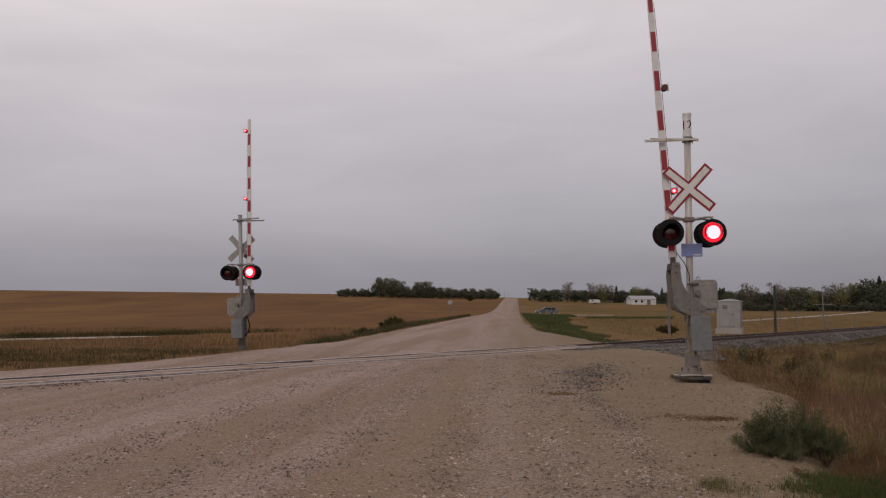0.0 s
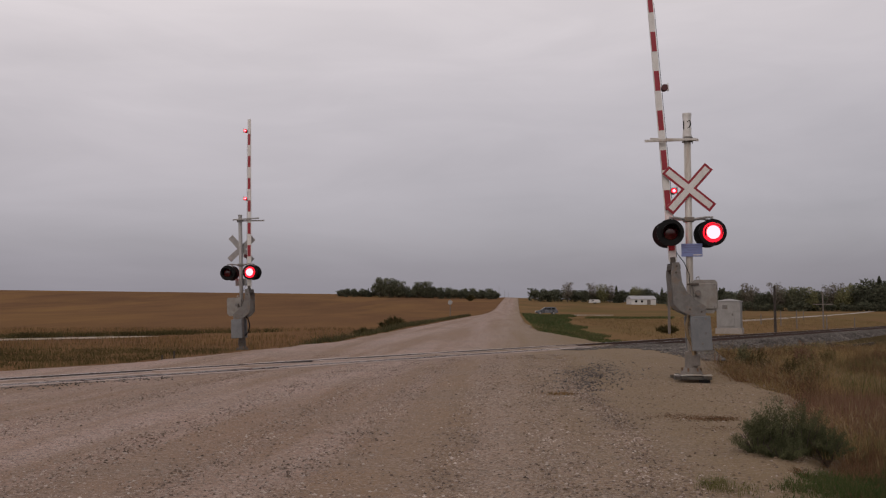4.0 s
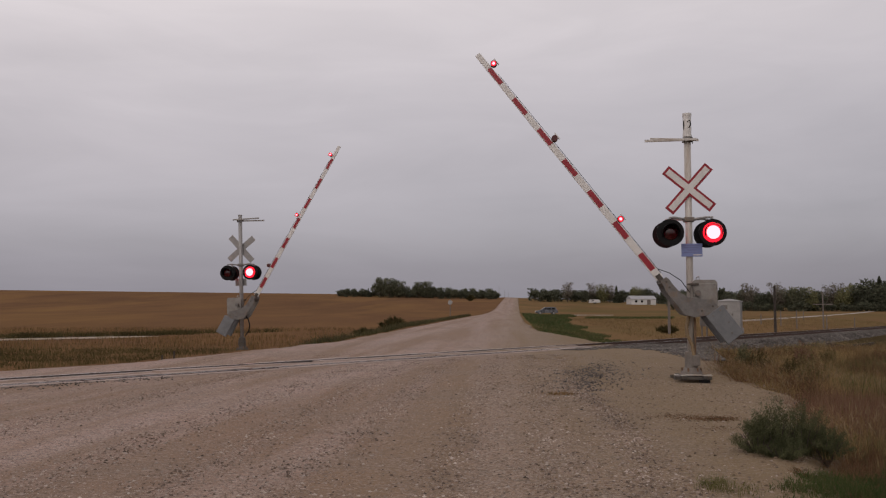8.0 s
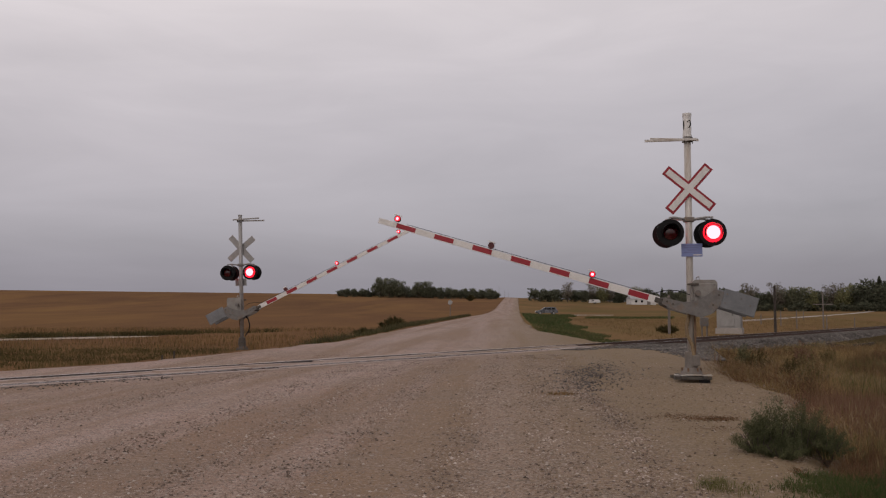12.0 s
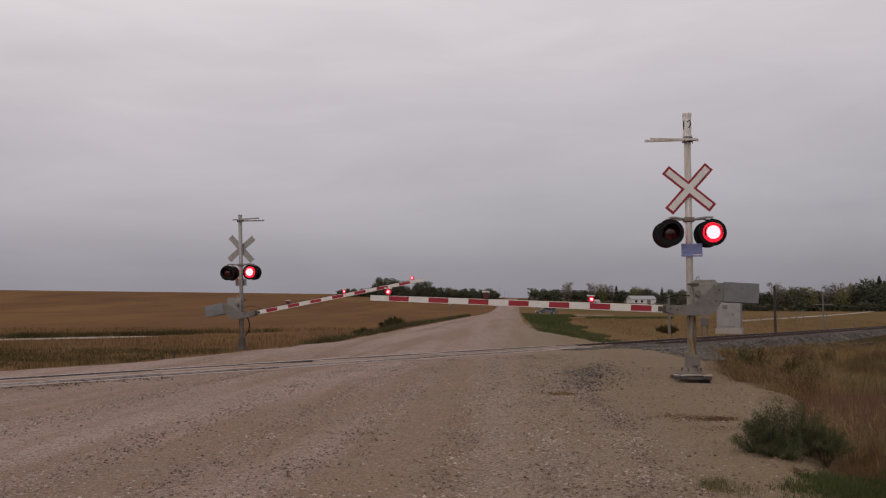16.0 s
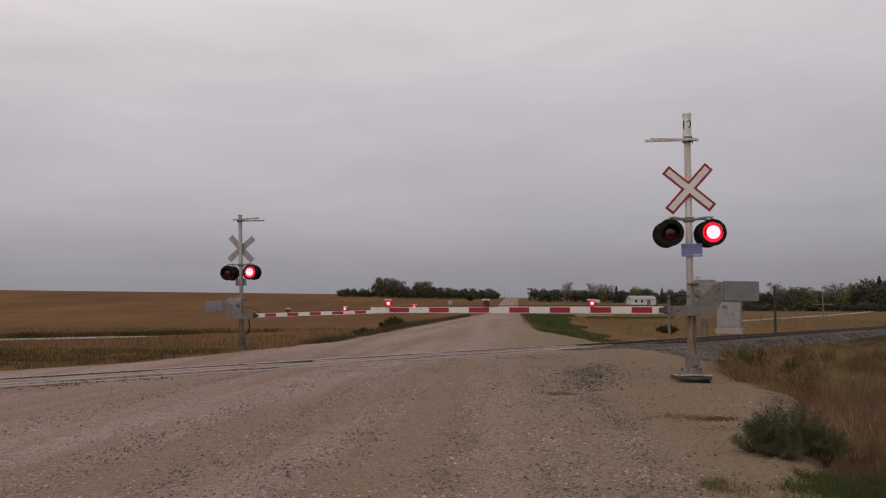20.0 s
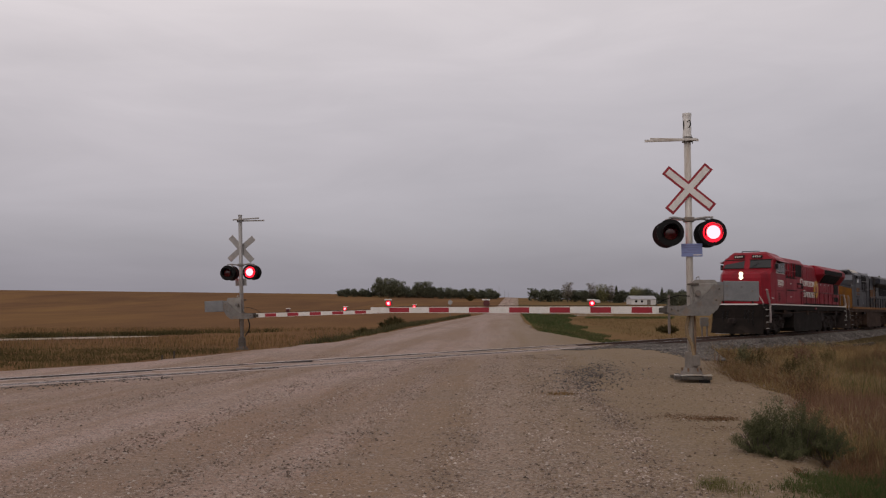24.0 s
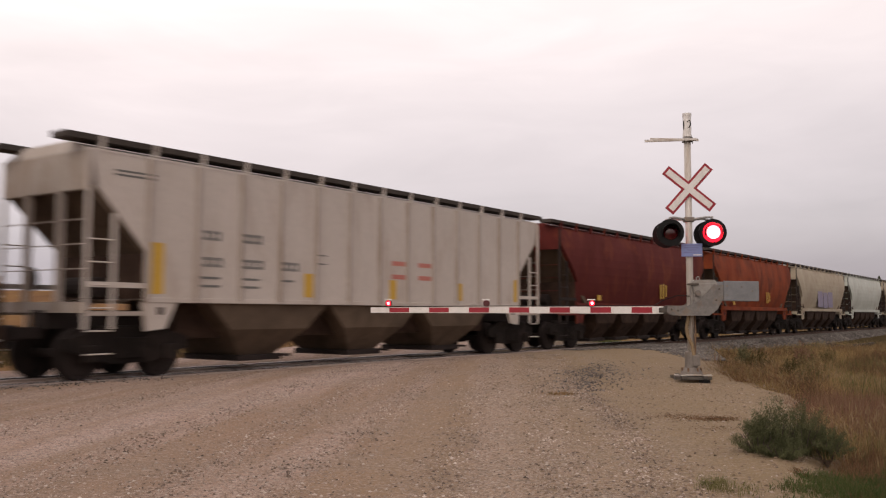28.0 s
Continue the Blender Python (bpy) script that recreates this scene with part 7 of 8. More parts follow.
def tree_kind(name, label, leaf_mat, h, spread, leaves, seed, low=0.2, size=0.42, conifer=False):
    rng = np.random.RandomState(seed)
    ob = thing(name, label, "tree")
    bm = fresh()
    tube(bm, (0, 0, -0.3), (0, 0, h * (0.95 if conifer else 0.5)), h * 0.022, h * 0.004 if conifer else h * 0.013, 8)
    centres = []
    if not conifer:
        for k in range(11):
            a = k * 2.4 + rng.uniform(-0.3, 0.3)
            z0 = h * rng.uniform(0.18, 0.48)
            f = rng.uniform(0.45, 1.0)
            tip = (math.cos(a) * spread * 0.75 * f, math.sin(a) * spread * 0.75 * f, h * rng.uniform(low + 0.18, 0.93))
            tube(bm, (0, 0, z0), tip, h * 0.009, h * 0.002, 5)
            centres.append((tip, spread * rng.uniform(0.3, 0.5)))
        centres.append(((0, 0, h * 0.86), spread * 0.45))
        centres.append(((0, 0, h * 0.62), spread * 0.55))
    part("trunk", bm, BARK, ob)
    verts, faces = [], []
    for k in range(leaves):
        if conifer:
            f = rng.rand() ** 0.7
            z = h * (0.06 + 0.94 * (1 - f))
            a, out = rng.uniform(0, 6.283), spread * f * rng.uniform(0.55, 1.05) * (0.85 + 0.15 * math.sin(z * 9))
            c = np.array([math.cos(a) * out, math.sin(a) * out, z - out * 0.25])
        else:
            d = rng.normal(0, 1, 3)
            d /= np.linalg.norm(d)
            if k % 5 < 2:
                (cx, cy, cz), r = centres[rng.randint(len(centres))]
                c = np.array([cx, cy, cz]) + d * r * rng.rand() ** 0.4 * np.array([1, 1, 0.75])
            else:
                lump = 1.0 + 0.45 * mnoise.noise((d[0] * 1.6 + seed, d[1] * 1.6, d[2] * 1.6))
                c = np.array([0, 0, h * (0.5 + low * 0.4)]) + d * lump * rng.rand() ** 0.45 * np.array([spread * 0.85, spread * 0.85, h * (0.46 - low * 0.3)])
            c[2] = max(h * low * 0.4, min(c[2], h))
        n1, n2 = rng.normal(0, 1, 3), rng.normal(0, 1, 3)
        n1 /= np.linalg.norm(n1)
        n2 = np.cross(n1, n2)
        n2 /= np.linalg.norm(n2)
        s = size * rng.uniform(0.6, 1.2)
        i = len(verts)
        verts += [tuple(c - n1 * s), tuple(c + n2 * s * 0.6), tuple(c + n1 * s), tuple(c - n2 * s * 0.6)]
        faces.append((i, i + 1, i + 2, i + 3))
    sheet("crown", verts, faces, leaf_mat, ob)
    return ob, h


def build_trees():
    kinds = {
        "d": tree_kind("broadleaf_tree", "dark green broadleaf tree in the farm windbreak", LEAF_DARK, 8.0, 3.8, 1300, 1, 0.0, 0.36),
        "m": tree_kind("broadleaf_tree", "grey-green rounded broadleaf tree", LEAF_MID, 10.0, 5.0, 1900, 2, 0.0, 0.4),
        "g": tree_kind("broadleaf_tree", "yellowing autumn broadleaf tree", LEAF_GOLD, 9.0, 3.8, 1300, 3, 0.0, 0.36),
        "p": tree_kind("bare_tree", "thin half-bare pale autumn tree", LEAF_PALE, 9.0, 3.2, 900, 4, 0.12, 0.26),
        "c": tree_kind("conifer_tree", "dark pointed spruce tree", LEAF_DARK, 8.0, 2.0, 800, 5, conifer=True),
        "s": tree_kind("shrub", "low dark shrub of the windbreak", LEAF_DARK, 4.2, 3.2, 520, 6, 0.0),
    }
    used = set()
    rng = random.Random(8)

    def put(k, x, y, h):
        ob, h0 = kinds[k]
        f = h / h0
        m = Matrix.Translation((x, y, gz(x, y) - 0.1)) @ Matrix.Rotation(rng.uniform(0, 6.28), 4, "Z") @ Matrix.Scale(f, 4)
        if k in used:
            c = copy_thing(ob, Matrix.Identity(4))
            c.matrix_basis = m
        else:
            used.add(k)
            ob.matrix_basis = m
    # windbreak on the left of the road, on the rise
    for k, x, h in (("s", -54.5, 4.0), ("s", -51, 4.4), ("d", -47.5, 4.8), ("s", -44.0, 4.4), ("c", -40.5, 5.2), ("m", -33.5, 11.4), ("m", -28.5, 11.0), ("m", -23.5, 9.8), ("d", -19.5, 6.6),
                    ("m", -13.5, 9.2), ("m", -9.0, 9.6), ("d", -5.0, 6.5), ("c", -1.0, 6.4), ("c", 3.0, 5.6), ("m", 6.0, 5.4), ("d", 10, 5.0), ("c", 13.0, 5.4), ("d", 17.0, 4.6), ("d", 21.5, 5.2), ("d", 25.5, 5.2), ("d", 28, 4.4)):
        put(k, x, 480 + rng.uniform(-8, 8), h)
    for k in range(36):
        put("sd"[k % 3 == 0], -57 + k * 2.45, 486 + rng.uniform(-5, 5), rng.uniform(3.0, 4.6))
    for k in range(14):
        put("m", -33 + k * 4.5, 492 + rng.uniform(-4, 4), rng.uniform(4.6, 6.4))
    # farmstead trees on the right
    for k, x, h in (("d", 36, 4.6), ("s", 38.5, 4.8), ("d", 41, 5.5), ("p", 46, 9.2), ("d", 49, 5.5), ("c", 39, 4.0), ("d", 52.5, 5.6), ("p", 56, 9.0), ("g", 59.5, 8.6), ("p", 62.5, 8.6), ("c", 65.0, 8.0), ("d", 67.5, 6.0),
                    ("g", 71.0, 7.8), ("m", 73.5, 6.8), ("d", 77, 7.2), ("c", 80.5, 7.4), ("d", 84.5, 6.8), ("d", 89, 6.8), ("c", 93, 7.0), ("d", 97, 6.5)):
        put(k, x * 1.303, 430 + rng.uniform(-6, 6), h * 1.08)
    for k in range(22):
        put("sd"[k % 2], 45.6 + k * 3.9, 438 + rng.uniform(-3, 4), rng.uniform(5.2, 6.6))
    for k, px, h in (("d", 1225, 7), ("d", 1245, 7.5), ("d", 1262, 7), ("c", 1278, 7.5), ("d", 1292, 6.5), ("p", 1322, 9.8), ("p", 1330, 8.0), ("d", 1345, 6.4), ("d", 1358, 6.8), ("p", 1374, 10.0), ("m", 1385, 8.0), ("g", 1402, 8.6), ("m", 1416, 8.6),
                     ("g", 1432, 8.4), ("d", 1446, 7.0), ("p", 1462, 9.4), ("p", 1478, 10.0), ("g", 1490, 8.2), ("g", 1505, 9.8), ("d", 1520, 9.6), ("d", 1531, 11.2), ("d", 1546, 10.0), ("c", 1556, 12.2), ("d", 1568, 11.0), ("d", 1584, 11.0), ("d", 1600, 10.0)):
        y = 275 + rng.uniform(-6, 6)
        h *= 0.9
        put(k, (px - 784) / 1571 * y, y, h)
    for k in range(26):
        y = 283 + rng.uniform(-3, 4)
        put("dms"[k % 3], 74 + k * 2.9, y, rng.uniform(5.0, 7.2))
    for k in range(30):
        put("s", 76 + k * 2.3 + rng.uniform(-0.8, 0.8), 268 + rng.uniform(-2, 3), rng.uniform(1.6, 3.2))


def build_scrap():
    rng = random.Random(31)
    for k in range(6):
        bm = fresh()
        box(bm, -0.9 - 0.3 * rng.random(), 0.9, -0.11, 0.11, 0.0, 0.18, 0.02)
        x, y = 17.9 + k * 0.42 + rng.uniform(-0.3, 0.3), 42.0 + rng.uniform(-0.5, 0.5) + k * 0.3
        ob = part("discarded_sleeper", bm, TIE)
        tagged(ob, "broken dark brown sleeper discarded on the ballast bank", "sleeper", "discarded sleepers")
        q = track_q(x, y)
        ob.matrix_basis = Matrix.Translation((x, y, max(gz(x, y), -0.19 - max(0.0, abs(q) - 1.9) * 0.53) + 0.02)) @ Matrix.Rotation(rng.uniform(0, 3.1), 4, "Z") @ Matrix.Rotation(rng.uniform(-0.2, 0.2), 4, "Y")


# ---- far and middle things ----
SILVER = material("bare_aluminium", (0.38, 0.365, 0.355), (0.27, 0.26, 0.25), 0.42, 0.7, scale=2, fine=40, bump=0.05)
CONCRETE = material("pale_concrete", (0.36, 0.32, 0.29), (0.28, 0.25, 0.22), 0.9, scale=2, fine=20, bump=0.2)
PAD = material("dusty_pad_gravel", (0.24, 0.2, 0.165), (0.18, 0.15, 0.125), 0.95, scale=1, fine=12, bump=0.3, gloss=0.1)
POLE_WOOD = material("dark_pole_timber", (0.055, 0.042, 0.035), (0.035, 0.028, 0.024), 0.9, scale=3, fine=30, bump=0.3)
GREY_WOOD = material("weathered_post_timber", (0.20, 0.17, 0.15), (0.14, 0.12, 0.11), 0.9, scale=3, fine=30, bump=0.3)
CAR_PAINT = material("silver_blue_car_paint", (0.15, 0.155, 0.17), (0.12, 0.125, 0.14), 0.28, 0.5, scale=2, fine=60, bump=0)
TYRE = material("tyre_rubber", (0.02, 0.02, 0.02), (0.03, 0.03, 0.03), 0.9, scale=4, bump=0.1)
WALL_WHITE = material("white_siding", (0.62, 0.61, 0.60), (0.52, 0.51, 0.5), 0.7, scale=1, fine=10, bump=0.1)
ROOF_GREY = material("pale_sheet_roof", (0.40, 0.40, 0.42), (0.33, 0.33, 0.35), 0.6, scale=1, fine=10, bump=0.1)


def bungalow():
    ob = thing("signal_cabinet", "bare aluminium signal equipment hut on a gravel pad", "equipment hut", m=pose(20.6, 64.0, -0.16, 0, 0, -24) @ Matrix.Scale(1.13, 4))
    bm = fresh()
    box(bm, -0.8, 0.8, -0.7, 0.7, -0.3, 0.06, 0.01)
    part("plinth", bm, CONCRETE, ob)
    bm = fresh()
    box(bm, -0.72, 0.72, -0.62, 0.62, 0.06, 1.72, 0.015)
    part("wall_shell", bm, SILVER, ob)
    bm = fresh()
    ring(bm, [[(-0.78, -0.68, 1.72), (0.78, -0.68, 1.72), (0.78, 0.68, 1.72), (-0.78, 0.68, 1.72)], [(-0.78, -0.68, 1.76), (0.78, -0.68, 1.76), (0.78, 0.68, 1.76), (-0.78, 0.68, 1.76)], [(-0.1, -0.1, 1.9), (0.1, -0.1, 1.9), (0.1, 0.1, 1.9), (-0.1, 0.1, 1.9)]])
    part("roof", bm, SILVER, ob, "low pyramid roof")
    bm = fresh()
    box(bm, -0.5, 0.35, -0.645, -0.62, 0.16, 1.6, 0.01)
    d = part("door", bm, SILVER, ob)
    bm = fresh()
    box(bm, 0.2, 0.3, -0.68, -0.645, 0.85, 0.98, 0.01)
    part("handle", bm, GALV_DARK, d)
    bm = fresh()
    box(bm, -0.35, -0.05, -0.655, -0.645, 1.25, 1.5)
    part("vent", bm, GALV_DARK, d)
    post = thing("relay_post", "short steel post pair with a small junction box", "post", m=pose(19.5, 66.5, gz(19.5, 66.5)))
    for x in (-0.17, 0.2):
        bm = fresh()
        box(bm, x - 0.05, x + 0.05, -0.05, 0.05, -0.2, 1.2, 0.01)
        part("leg", bm, GREY_WOOD, post)
    bm = fresh()
    box(bm, -0.3, 0.3, -0.12, 0.12, 0.75, 1.4, 0.02)
    part("junction_box", bm, GALV_DARK, post)


def pole(name, label, px, depth, h, r, mat, arm=0.0, z=None):
    x = (px - 784) / 1571 * depth
    ob = thing(name, label, "pole", "poles beyond the track", pose(x, depth, (gz(x, depth) if z is None else z)))
    bm = fresh()
    tube(bm, (0, 0, -0.4), (0, 0, h), r, r * 0.75, 10)
    part("shaft", bm, mat, ob)
    if arm:
        bm = fresh()
        box(bm, -arm, arm, -0.05, 0.05, h * 0.66, h * 0.66 + 0.1, 0.01)
        part("cross_arm", bm, mat, ob)
    return ob


def build_poles():
    pole("utility_pole", "dark timber pole beside the track", 1370, 74.5, 4.05, 0.12, POLE_WOOD)
    pole("utility_pole", "thin weathered pole with a cross arm", 1455, 100, 4.1, 0.09, GREY_WOOD, 1.1)
    pole("utility_pole", "weathered grey post beyond the track", 1183, 70, 3.1, 0.12, GREY_WOOD)
    for px, d, h in ((1380, 105, 1.9), (1408, 97, 2.1), (1461, 95, 1.6), (1510, 110, 1.3), (1420, 140, 1.4), (1345, 110, 1.3)):
        pole("fence_post", "weathered timber fence post in the meadow", px, d, h, 0.07, GREY_WOOD)
    for px, d, h in ((883, 560, 7.0), (893, 620, 5.0), (900, 640, 4.0)):
        pole("utility_pole", "thin distant utility pole along the road", px, d, h, 0.1, GREY_WOOD)
    for px, d in ((290, 31.5), (311, 31.0)):
        pole("marker_stub", "short dark stub post in the grass", px, d, 0.6, 0.04, POLE_WOOD)


def build_sign():
    x, y = 1.0, 123.0
    ob = thing("road_sign", "bare metal back of an eight-sided road sign on a post", "road sign", m=pose(x, y, gz(x, y) , 0, 0, -5))
    bm = fresh()
    box(bm, -0.05, 0.05, -0.03, 0.03, -0.3, 2.7)
    part("post", bm, GREY_WOOD, ob)
    bm = fresh()
    vs = [bm.verts.new((0.33 * math.cos(radians(22.5 + 45 * k)), -0.05, 2.35 + 0.33 * math.sin(radians(22.5 + 45 * k)))) for k in range(8)]
    f = bm.faces.new(vs)
    r = bmesh.ops.extrude_face_region(bm, geom=[f])
    bmesh.ops.translate(bm, vec=(0, 0.012, 0), verts=[v for v in r["geom"] if isinstance(v, bmesh.types.BMVert)])
    part("plate", bm, GALV, ob)


def build_car():
    x, y = 22.7, 195.0
    ob = thing("car", "silver-blue hatchback car parked on a side lane", "car", m=pose(x, y, gz(x, y) + 0.06, 0, 0, 180) @ Matrix.Scale(1.06, 4))
    bm = fresh()
    prism(bm, [(-2.2, 0.35), (-2.25, 0.75), (-2.1, 0.98), (-1.2, 1.02), (1.1, 0.98), (2.1, 0.8), (2.3, 0.62), (2.25, 0.32)], -0.86, 0.86)
    part("body", bm, CAR_PAINT, ob)
    bm = fresh()
    prism(bm, [(-2.05, 0.98), (-1.75, 1.5), (-0.6, 1.58), (0.3, 1.52), (1.15, 1.0)], -0.78, 0.78, lambda a, b, c: (a, b * (1 - 0.22 * max(0, c - 1.0)), c))
    part("roof", bm, CAR_PAINT, ob)
    for sy in (-1, 1):
        for a, b, c, d in ((-1.75, -0.95, -1.65, -0.95), (-0.85, 0.0, -0.85, 0.0), (0.1, 0.85, 0.1, 0.35)):
            bm = fresh()
            prism(bm, [(a, 1.02), (b, 1.02), (d, 1.44), (c, 1.44)], sy * 0.70, sy * 0.79)
            part("window", bm, CAB_GLASS, ob)
        for wx in (-1.35, 1.4):
            bm = fresh()
            tube(bm, (wx, sy * 0.66, 0.32), (wx, sy * 0.88, 0.32), 0.33, seg=20)
            w = part("wheel", bm, TYRE, ob)
            bm = fresh()
            tube(bm, (wx, sy * 0.86, 0.32), (wx, sy * 0.895, 0.32), 0.2, seg=16)
            part("rim", bm, SILVER, w)
        bm = fresh()
        box(bm, 2.12, 2.28, sy * 0.5, sy * 0.82, 0.62, 0.78, 0.02)
        part("headlight", bm, LETTER, ob)
        bm = fresh()
        box(bm, -2.25, -2.12, sy * 0.6, sy * 0.82, 0.8, 1.0, 0.02)
        part("tail_light", bm, RED, ob)


def build_sheds():
    x, y = 89.1, 400.0
    ob = thing("shed", "long white farm shed with a pale sheet roof", "shed", m=pose(x, y, gz(x, y) - 0.1, 0, 0, 4) @ Matrix.Scale(1.3, 4))
    bm = fresh()
    box(bm, -4.3, 4.3, -3.0, 3.0, -0.3, 2.0)
    part("wall", bm, WALL_WHITE, ob)
    bm = fresh()
    ring(bm, [[(-4.5, -3.3, 1.95), (-4.5, 0, 3.1), (-4.5, 3.3, 1.95)], [(4.5, -3.3, 1.95), (4.5, 0, 3.1), (4.5, 3.3, 1.95)]])
    part("roof", bm, ROOF_GREY, ob)
    bm = fresh()
    box(bm, 1.2, 2.4, -3.05, -3.0, 0, 1.7)
    part("door", bm, GREY_WOOD, ob)
    for wx in (-2.6, -0.6):
        bm = fresh()
        box(bm, wx - 0.4, wx + 0.4, -3.05, -3.0, 0.8, 1.5)
        part("window", bm, CAB_GLASS, ob)
    x, y = 68.2, 400.0
    ob = thing("caravan", "small white travel trailer by the trees", "trailer", m=pose(x, y, gz(x, y)))
    bm = fresh()
    prism(bm, [(-2.4, 0.45), (-2.4, 1.6), (-2.0, 1.9), (1.8, 1.9), (2.4, 1.2), (2.3, 0.45)], -1.0, 1.0)
    part("body", bm, WALL_WHITE, ob)
    bm = fresh()
    box(bm, -1.5, -0.4, -1.02, -1.0, 1.1, 1.6)
    part("window", bm, CAB_GLASS, ob)
    for wx in (-0.4, 0.4):
        bm = fresh()
        tube(bm, (wx, -1.02, 0.33), (wx, -0.8, 0.33), 0.33, seg=14)
        part("wheel", bm, TYRE, ob)


def ribbon(name, pts, half, mat, label, lift=0.06):
    verts, faces = [], []
    dense = []
    for a, b in zip(pts, pts[1:]):
        n = max(2, int((Vector(b) - Vector(a)).length / 4))
        dense += [Vector(a).lerp(Vector(b), k / n) for k in range(n)]
    dense.append(Vector(pts[-1]))
    for i, p in enumerate(dense):
        d = (dense[min(i + 1, len(dense) - 1)] - dense[max(i - 1, 0)]).normalized()
        side = Vector((-d.y, d.x))
        w = half * (1 + 0.15 * mnoise.noise((p.x * 0.2, p.y * 0.2, 0)))
        for k in (-1, -0.5, 0, 0.5, 1):
            q = p + side * w * k
            verts.append((q.x, q.y, gz(q.x, q.y) + (lift if abs(k) < 1 else -0.05)))
    for i in range(len(dense) - 1):
        for k in range(4):
            a = i * 5 + k
            faces.append((a, a + 1, a + 6, a + 5))
    tagged(sheet(name, verts, faces, mat, smooth=True), label, "lane", kind="structure")


def build_lanes():
    ribbon("side_lane", [(14.0, 190.0), (24, 190.5), (36, 188.0)], 2.6, CONCRETE, "pale gravel side lane with a parked car")
    ribbon("service_lane", [(40, 122), (77, 180), (161, 322)], 1.2, CONCRETE, "narrow pale service lane across the meadow")
    ribbon("hut_pad", [tuple(on_track(63, -4.1))[:2], tuple(on_track(92, -4.1))[:2]], 1.5, PAD, "gravel pad beside the track", 0.1)


def build_pond():
    m = bpy.data.materials.new("pond_water")
    m.use_nodes = True
    b = m.node_tree.nodes["Principled BSDF"]
    b.inputs["Base Color"].default_value = (0.08, 0.08, 0.08, 1)
    b.inputs["Roughness"].default_value = 0.06
    b.inputs["Specular IOR Level"].default_value = 1.0
    MUD = material("pale_dry_mud", (0.42, 0.33, 0.24), (0.34, 0.27, 0.19), 0.9, scale=0.6, fine=8, bump=0.2)
    for name, lo, hi, mat, z, label in (("pond", -5.6, -2.9, m, -0.985, "narrow shallow prairie pond reflecting the sky"), ("mud_flat", -10.5, -5.0, MUD, -1.0, "pale dry mud along the pond")):
        verts, faces = [], []
        n = 40
        for k in range(n + 1):
            x = -62 + (62 - 23.4) * k / n
            mid = 79.5 + 0.85 * (x + 26)
            f = math.sin(math.pi * min(1.0, (n - k) / 8 + 0.02)) if k > n - 4 else 1.0
            w1, w2 = lo + 0.9 * mnoise.noise((x * 0.3, 1, z)), hi + 0.7 * mnoise.noise((x * 0.35, 7, z))
            c = (w1 + w2) / 2
            verts += [(x, mid + c + (w1 - c) * f, z), (x, mid + c + (w2 - c) * f, z)]
        for k in range(n):
            faces.append((2 * k, 2 * k + 2, 2 * k + 3, 2 * k + 1))
        tagged(sheet(name, verts, faces, mat), label, "water" if name == "pond" else "mud", kind="structure")


build_timbers()
road_stones()
build_grass()
build_bushes()
build_trees()
bungalow()
build_poles()
build_sign()
build_car()
build_sheds()
build_lanes()
build_scrap()
build_pond()


# ---- what moves ----
def arm_rows(arm, rows):
    place = arm.matrix_basis.translation.copy()
    return [(t, Matrix.Translation(place) @ Matrix.Rotation(radians(a), 4, "Y")) for t, a in rows]


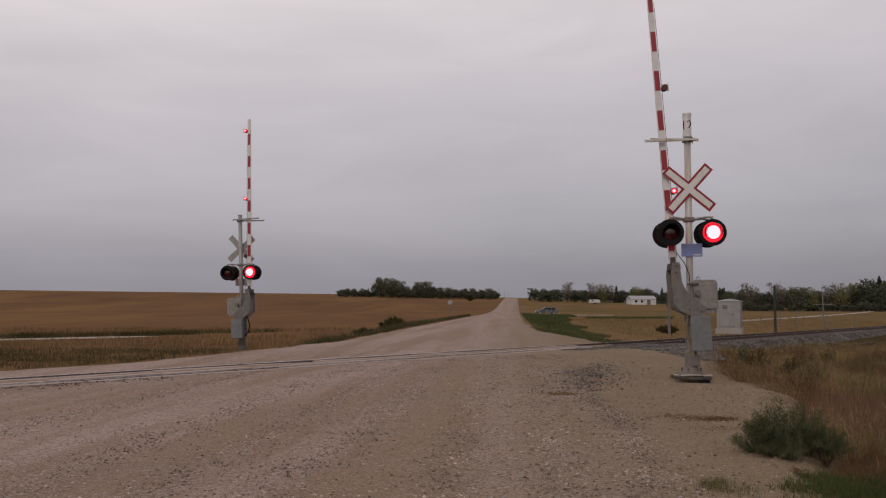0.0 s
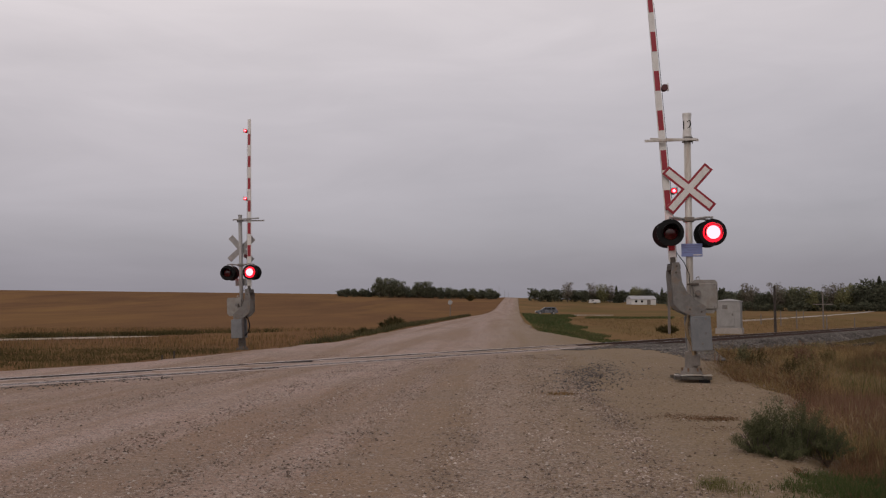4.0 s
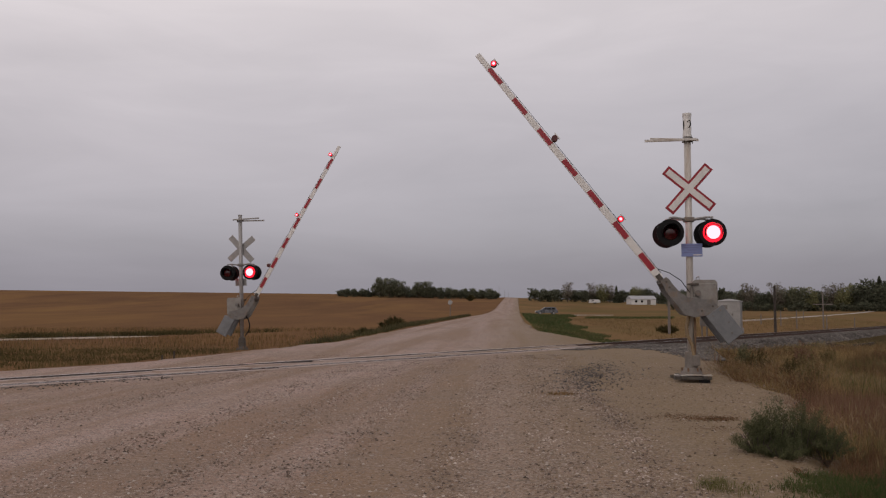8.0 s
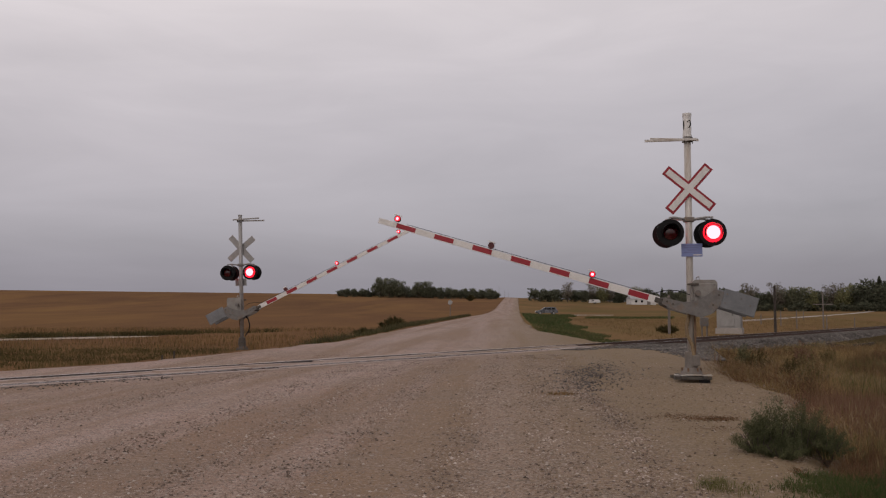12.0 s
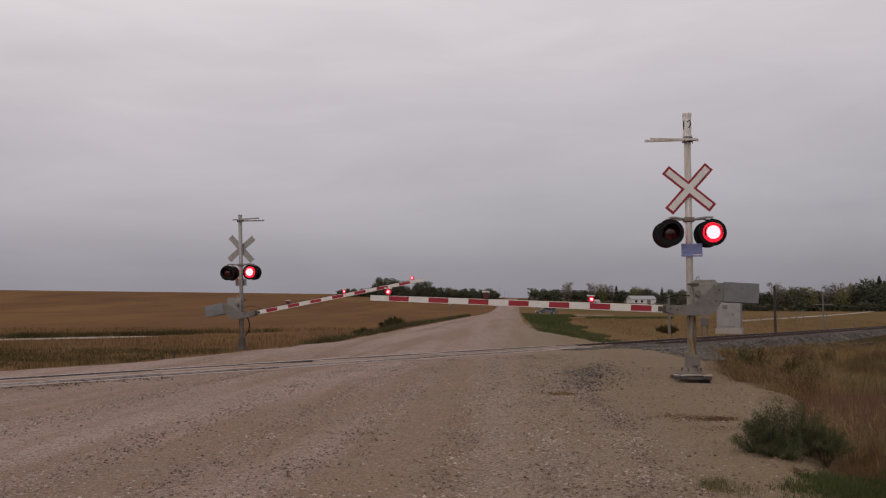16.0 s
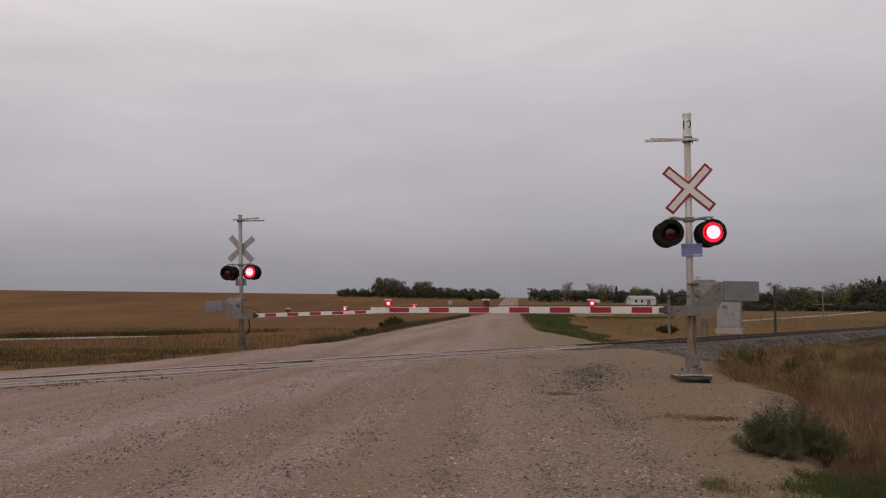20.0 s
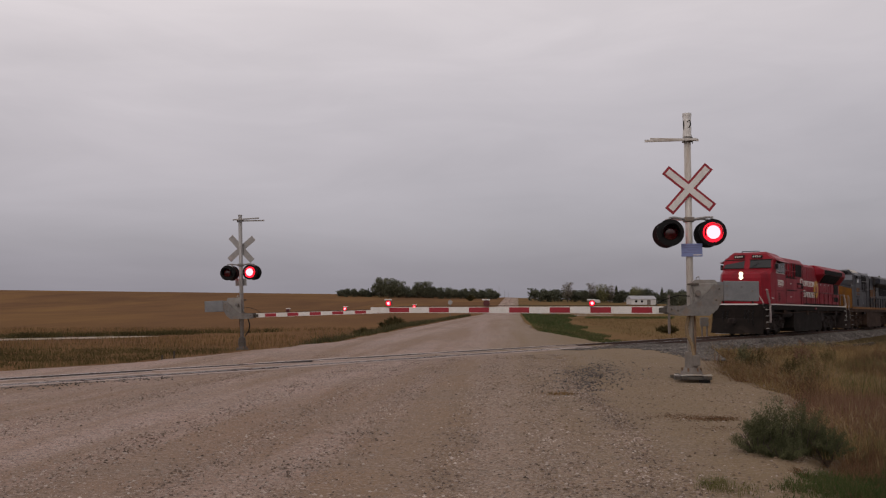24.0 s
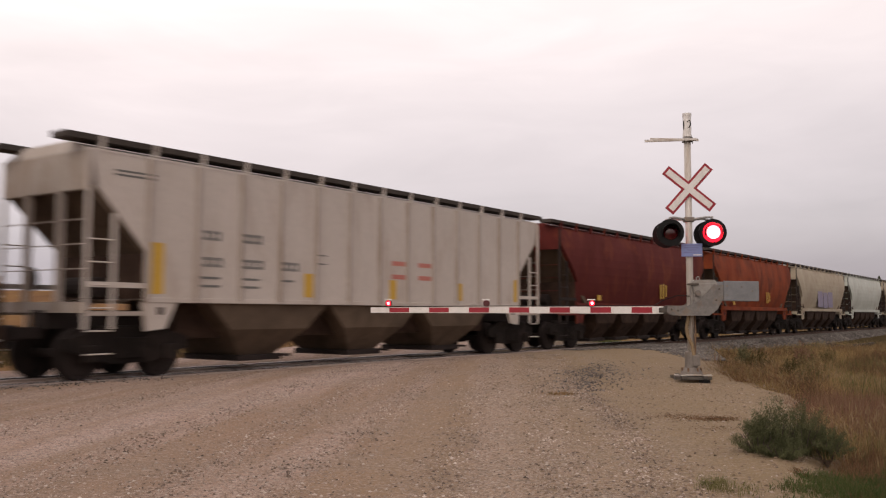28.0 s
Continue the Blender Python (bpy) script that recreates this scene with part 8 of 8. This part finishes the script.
NEAR_ARM = [(0, 86.0), (4.4, 86.0), (5.0, 84.4), (5.5, 81.3), (6, 76.5), (6.5, 70.5), (7, 64.3), (7.5, 58.0), (8, 51.9), (8.5, 45.9), (9, 40.0), (9.5, 34.0),
            (10, 29.0), (10.5, 25.2), (11, 21.8), (11.5, 18.8), (12, 16.3), (12.5, 13.8), (13.2, 10.6), (13.9, 7.6), (14.5, 5.2), (15, 3.5), (15.5, 2.9), (16, 2.2),
            (16.5, 1.3), (17, 0.9), (17.5, 0.2), (18, 0.0), (28, 0.0)]
FAR_ARM = [(0, 89.0), (4.4, 89.0), (5.0, 87.6), (5.5, 85.0), (6, 80.7), (6.5, 75.2), (7, 69.6), (7.5, 64.2), (8, 59.1), (8.5, 53.9), (9, 48.7), (9.5, 43.8), (10, 38.6),
           (10.5, 34.0), (11, 30.3), (11.5, 27.3), (12, 24.8), (12.5, 22.3), (13.5, 17.6), (14.5, 13.8), (15, 12.2), (16, 9.2), (17, 6.0), (18, 3.3), (19, 1.3), (19.6, 0.3), (20, 0.0), (28, 0.0)]


def blink(ob, first, depth):
    """Rows that bring a lit lens to the front for half of every second: first 0 for the lamps lit on the second, 1 for the others."""
    home = ob.matrix_basis.copy()
    off = home @ Matrix.Translation((0, depth, 0))
    rows, t = [], 0.0
    on_at = -0.1 if first == 0 else 0.4
    state = first == 0
    rows.append((0.0, home if state else off))
    edges = []
    for k in range(-1, 30):
        edges += [(on_at + k, True), (on_at + 0.5 + k, False)]
    for e, s in sorted(edges):
        if 0.1 < e < 27.95:
            rows.append((e - 1 / FPS, home if not s else off))
            rows.append((e, home if s else off))
    rows.append((28.0, rows[-1][1]))
    walk(ob, rows)


def motions():
    for (sig, arm, glows, lit), rows in ((NEAR_SIG, NEAR_ARM), (FAR_SIG, FAR_ARM)):
        walk(arm, arm_rows(arm, rows))
        far = sig is FAR_SIG[0]
        inward = -1 if far else 1
        blink(lit[0], 0 if far else 1, inward * 0.16)
        blink(lit[1], 1 if far else 0, inward * 0.16)
        blink(glows[1], 0 if far else 1, inward * 0.06)
        blink(glows[2], 1 if far else 0, inward * 0.06)
    for car, at in TRAIN:
        walk(car, [(t, train_pose(at, t)) for t in [0.0, 7.0] + [14.0 + 0.5 * k for k in range(29)]])
    for axle, r in ROLLING:
        home = axle.matrix_basis.copy()
        step = SPEED / FPS / r
        rows = [(0.0, home)] + [(21.0 + k / FPS, home @ Matrix.Rotation(step * k, 4, "Y")) for k in range(0, 211)]
        walk(axle, rows)


motions()
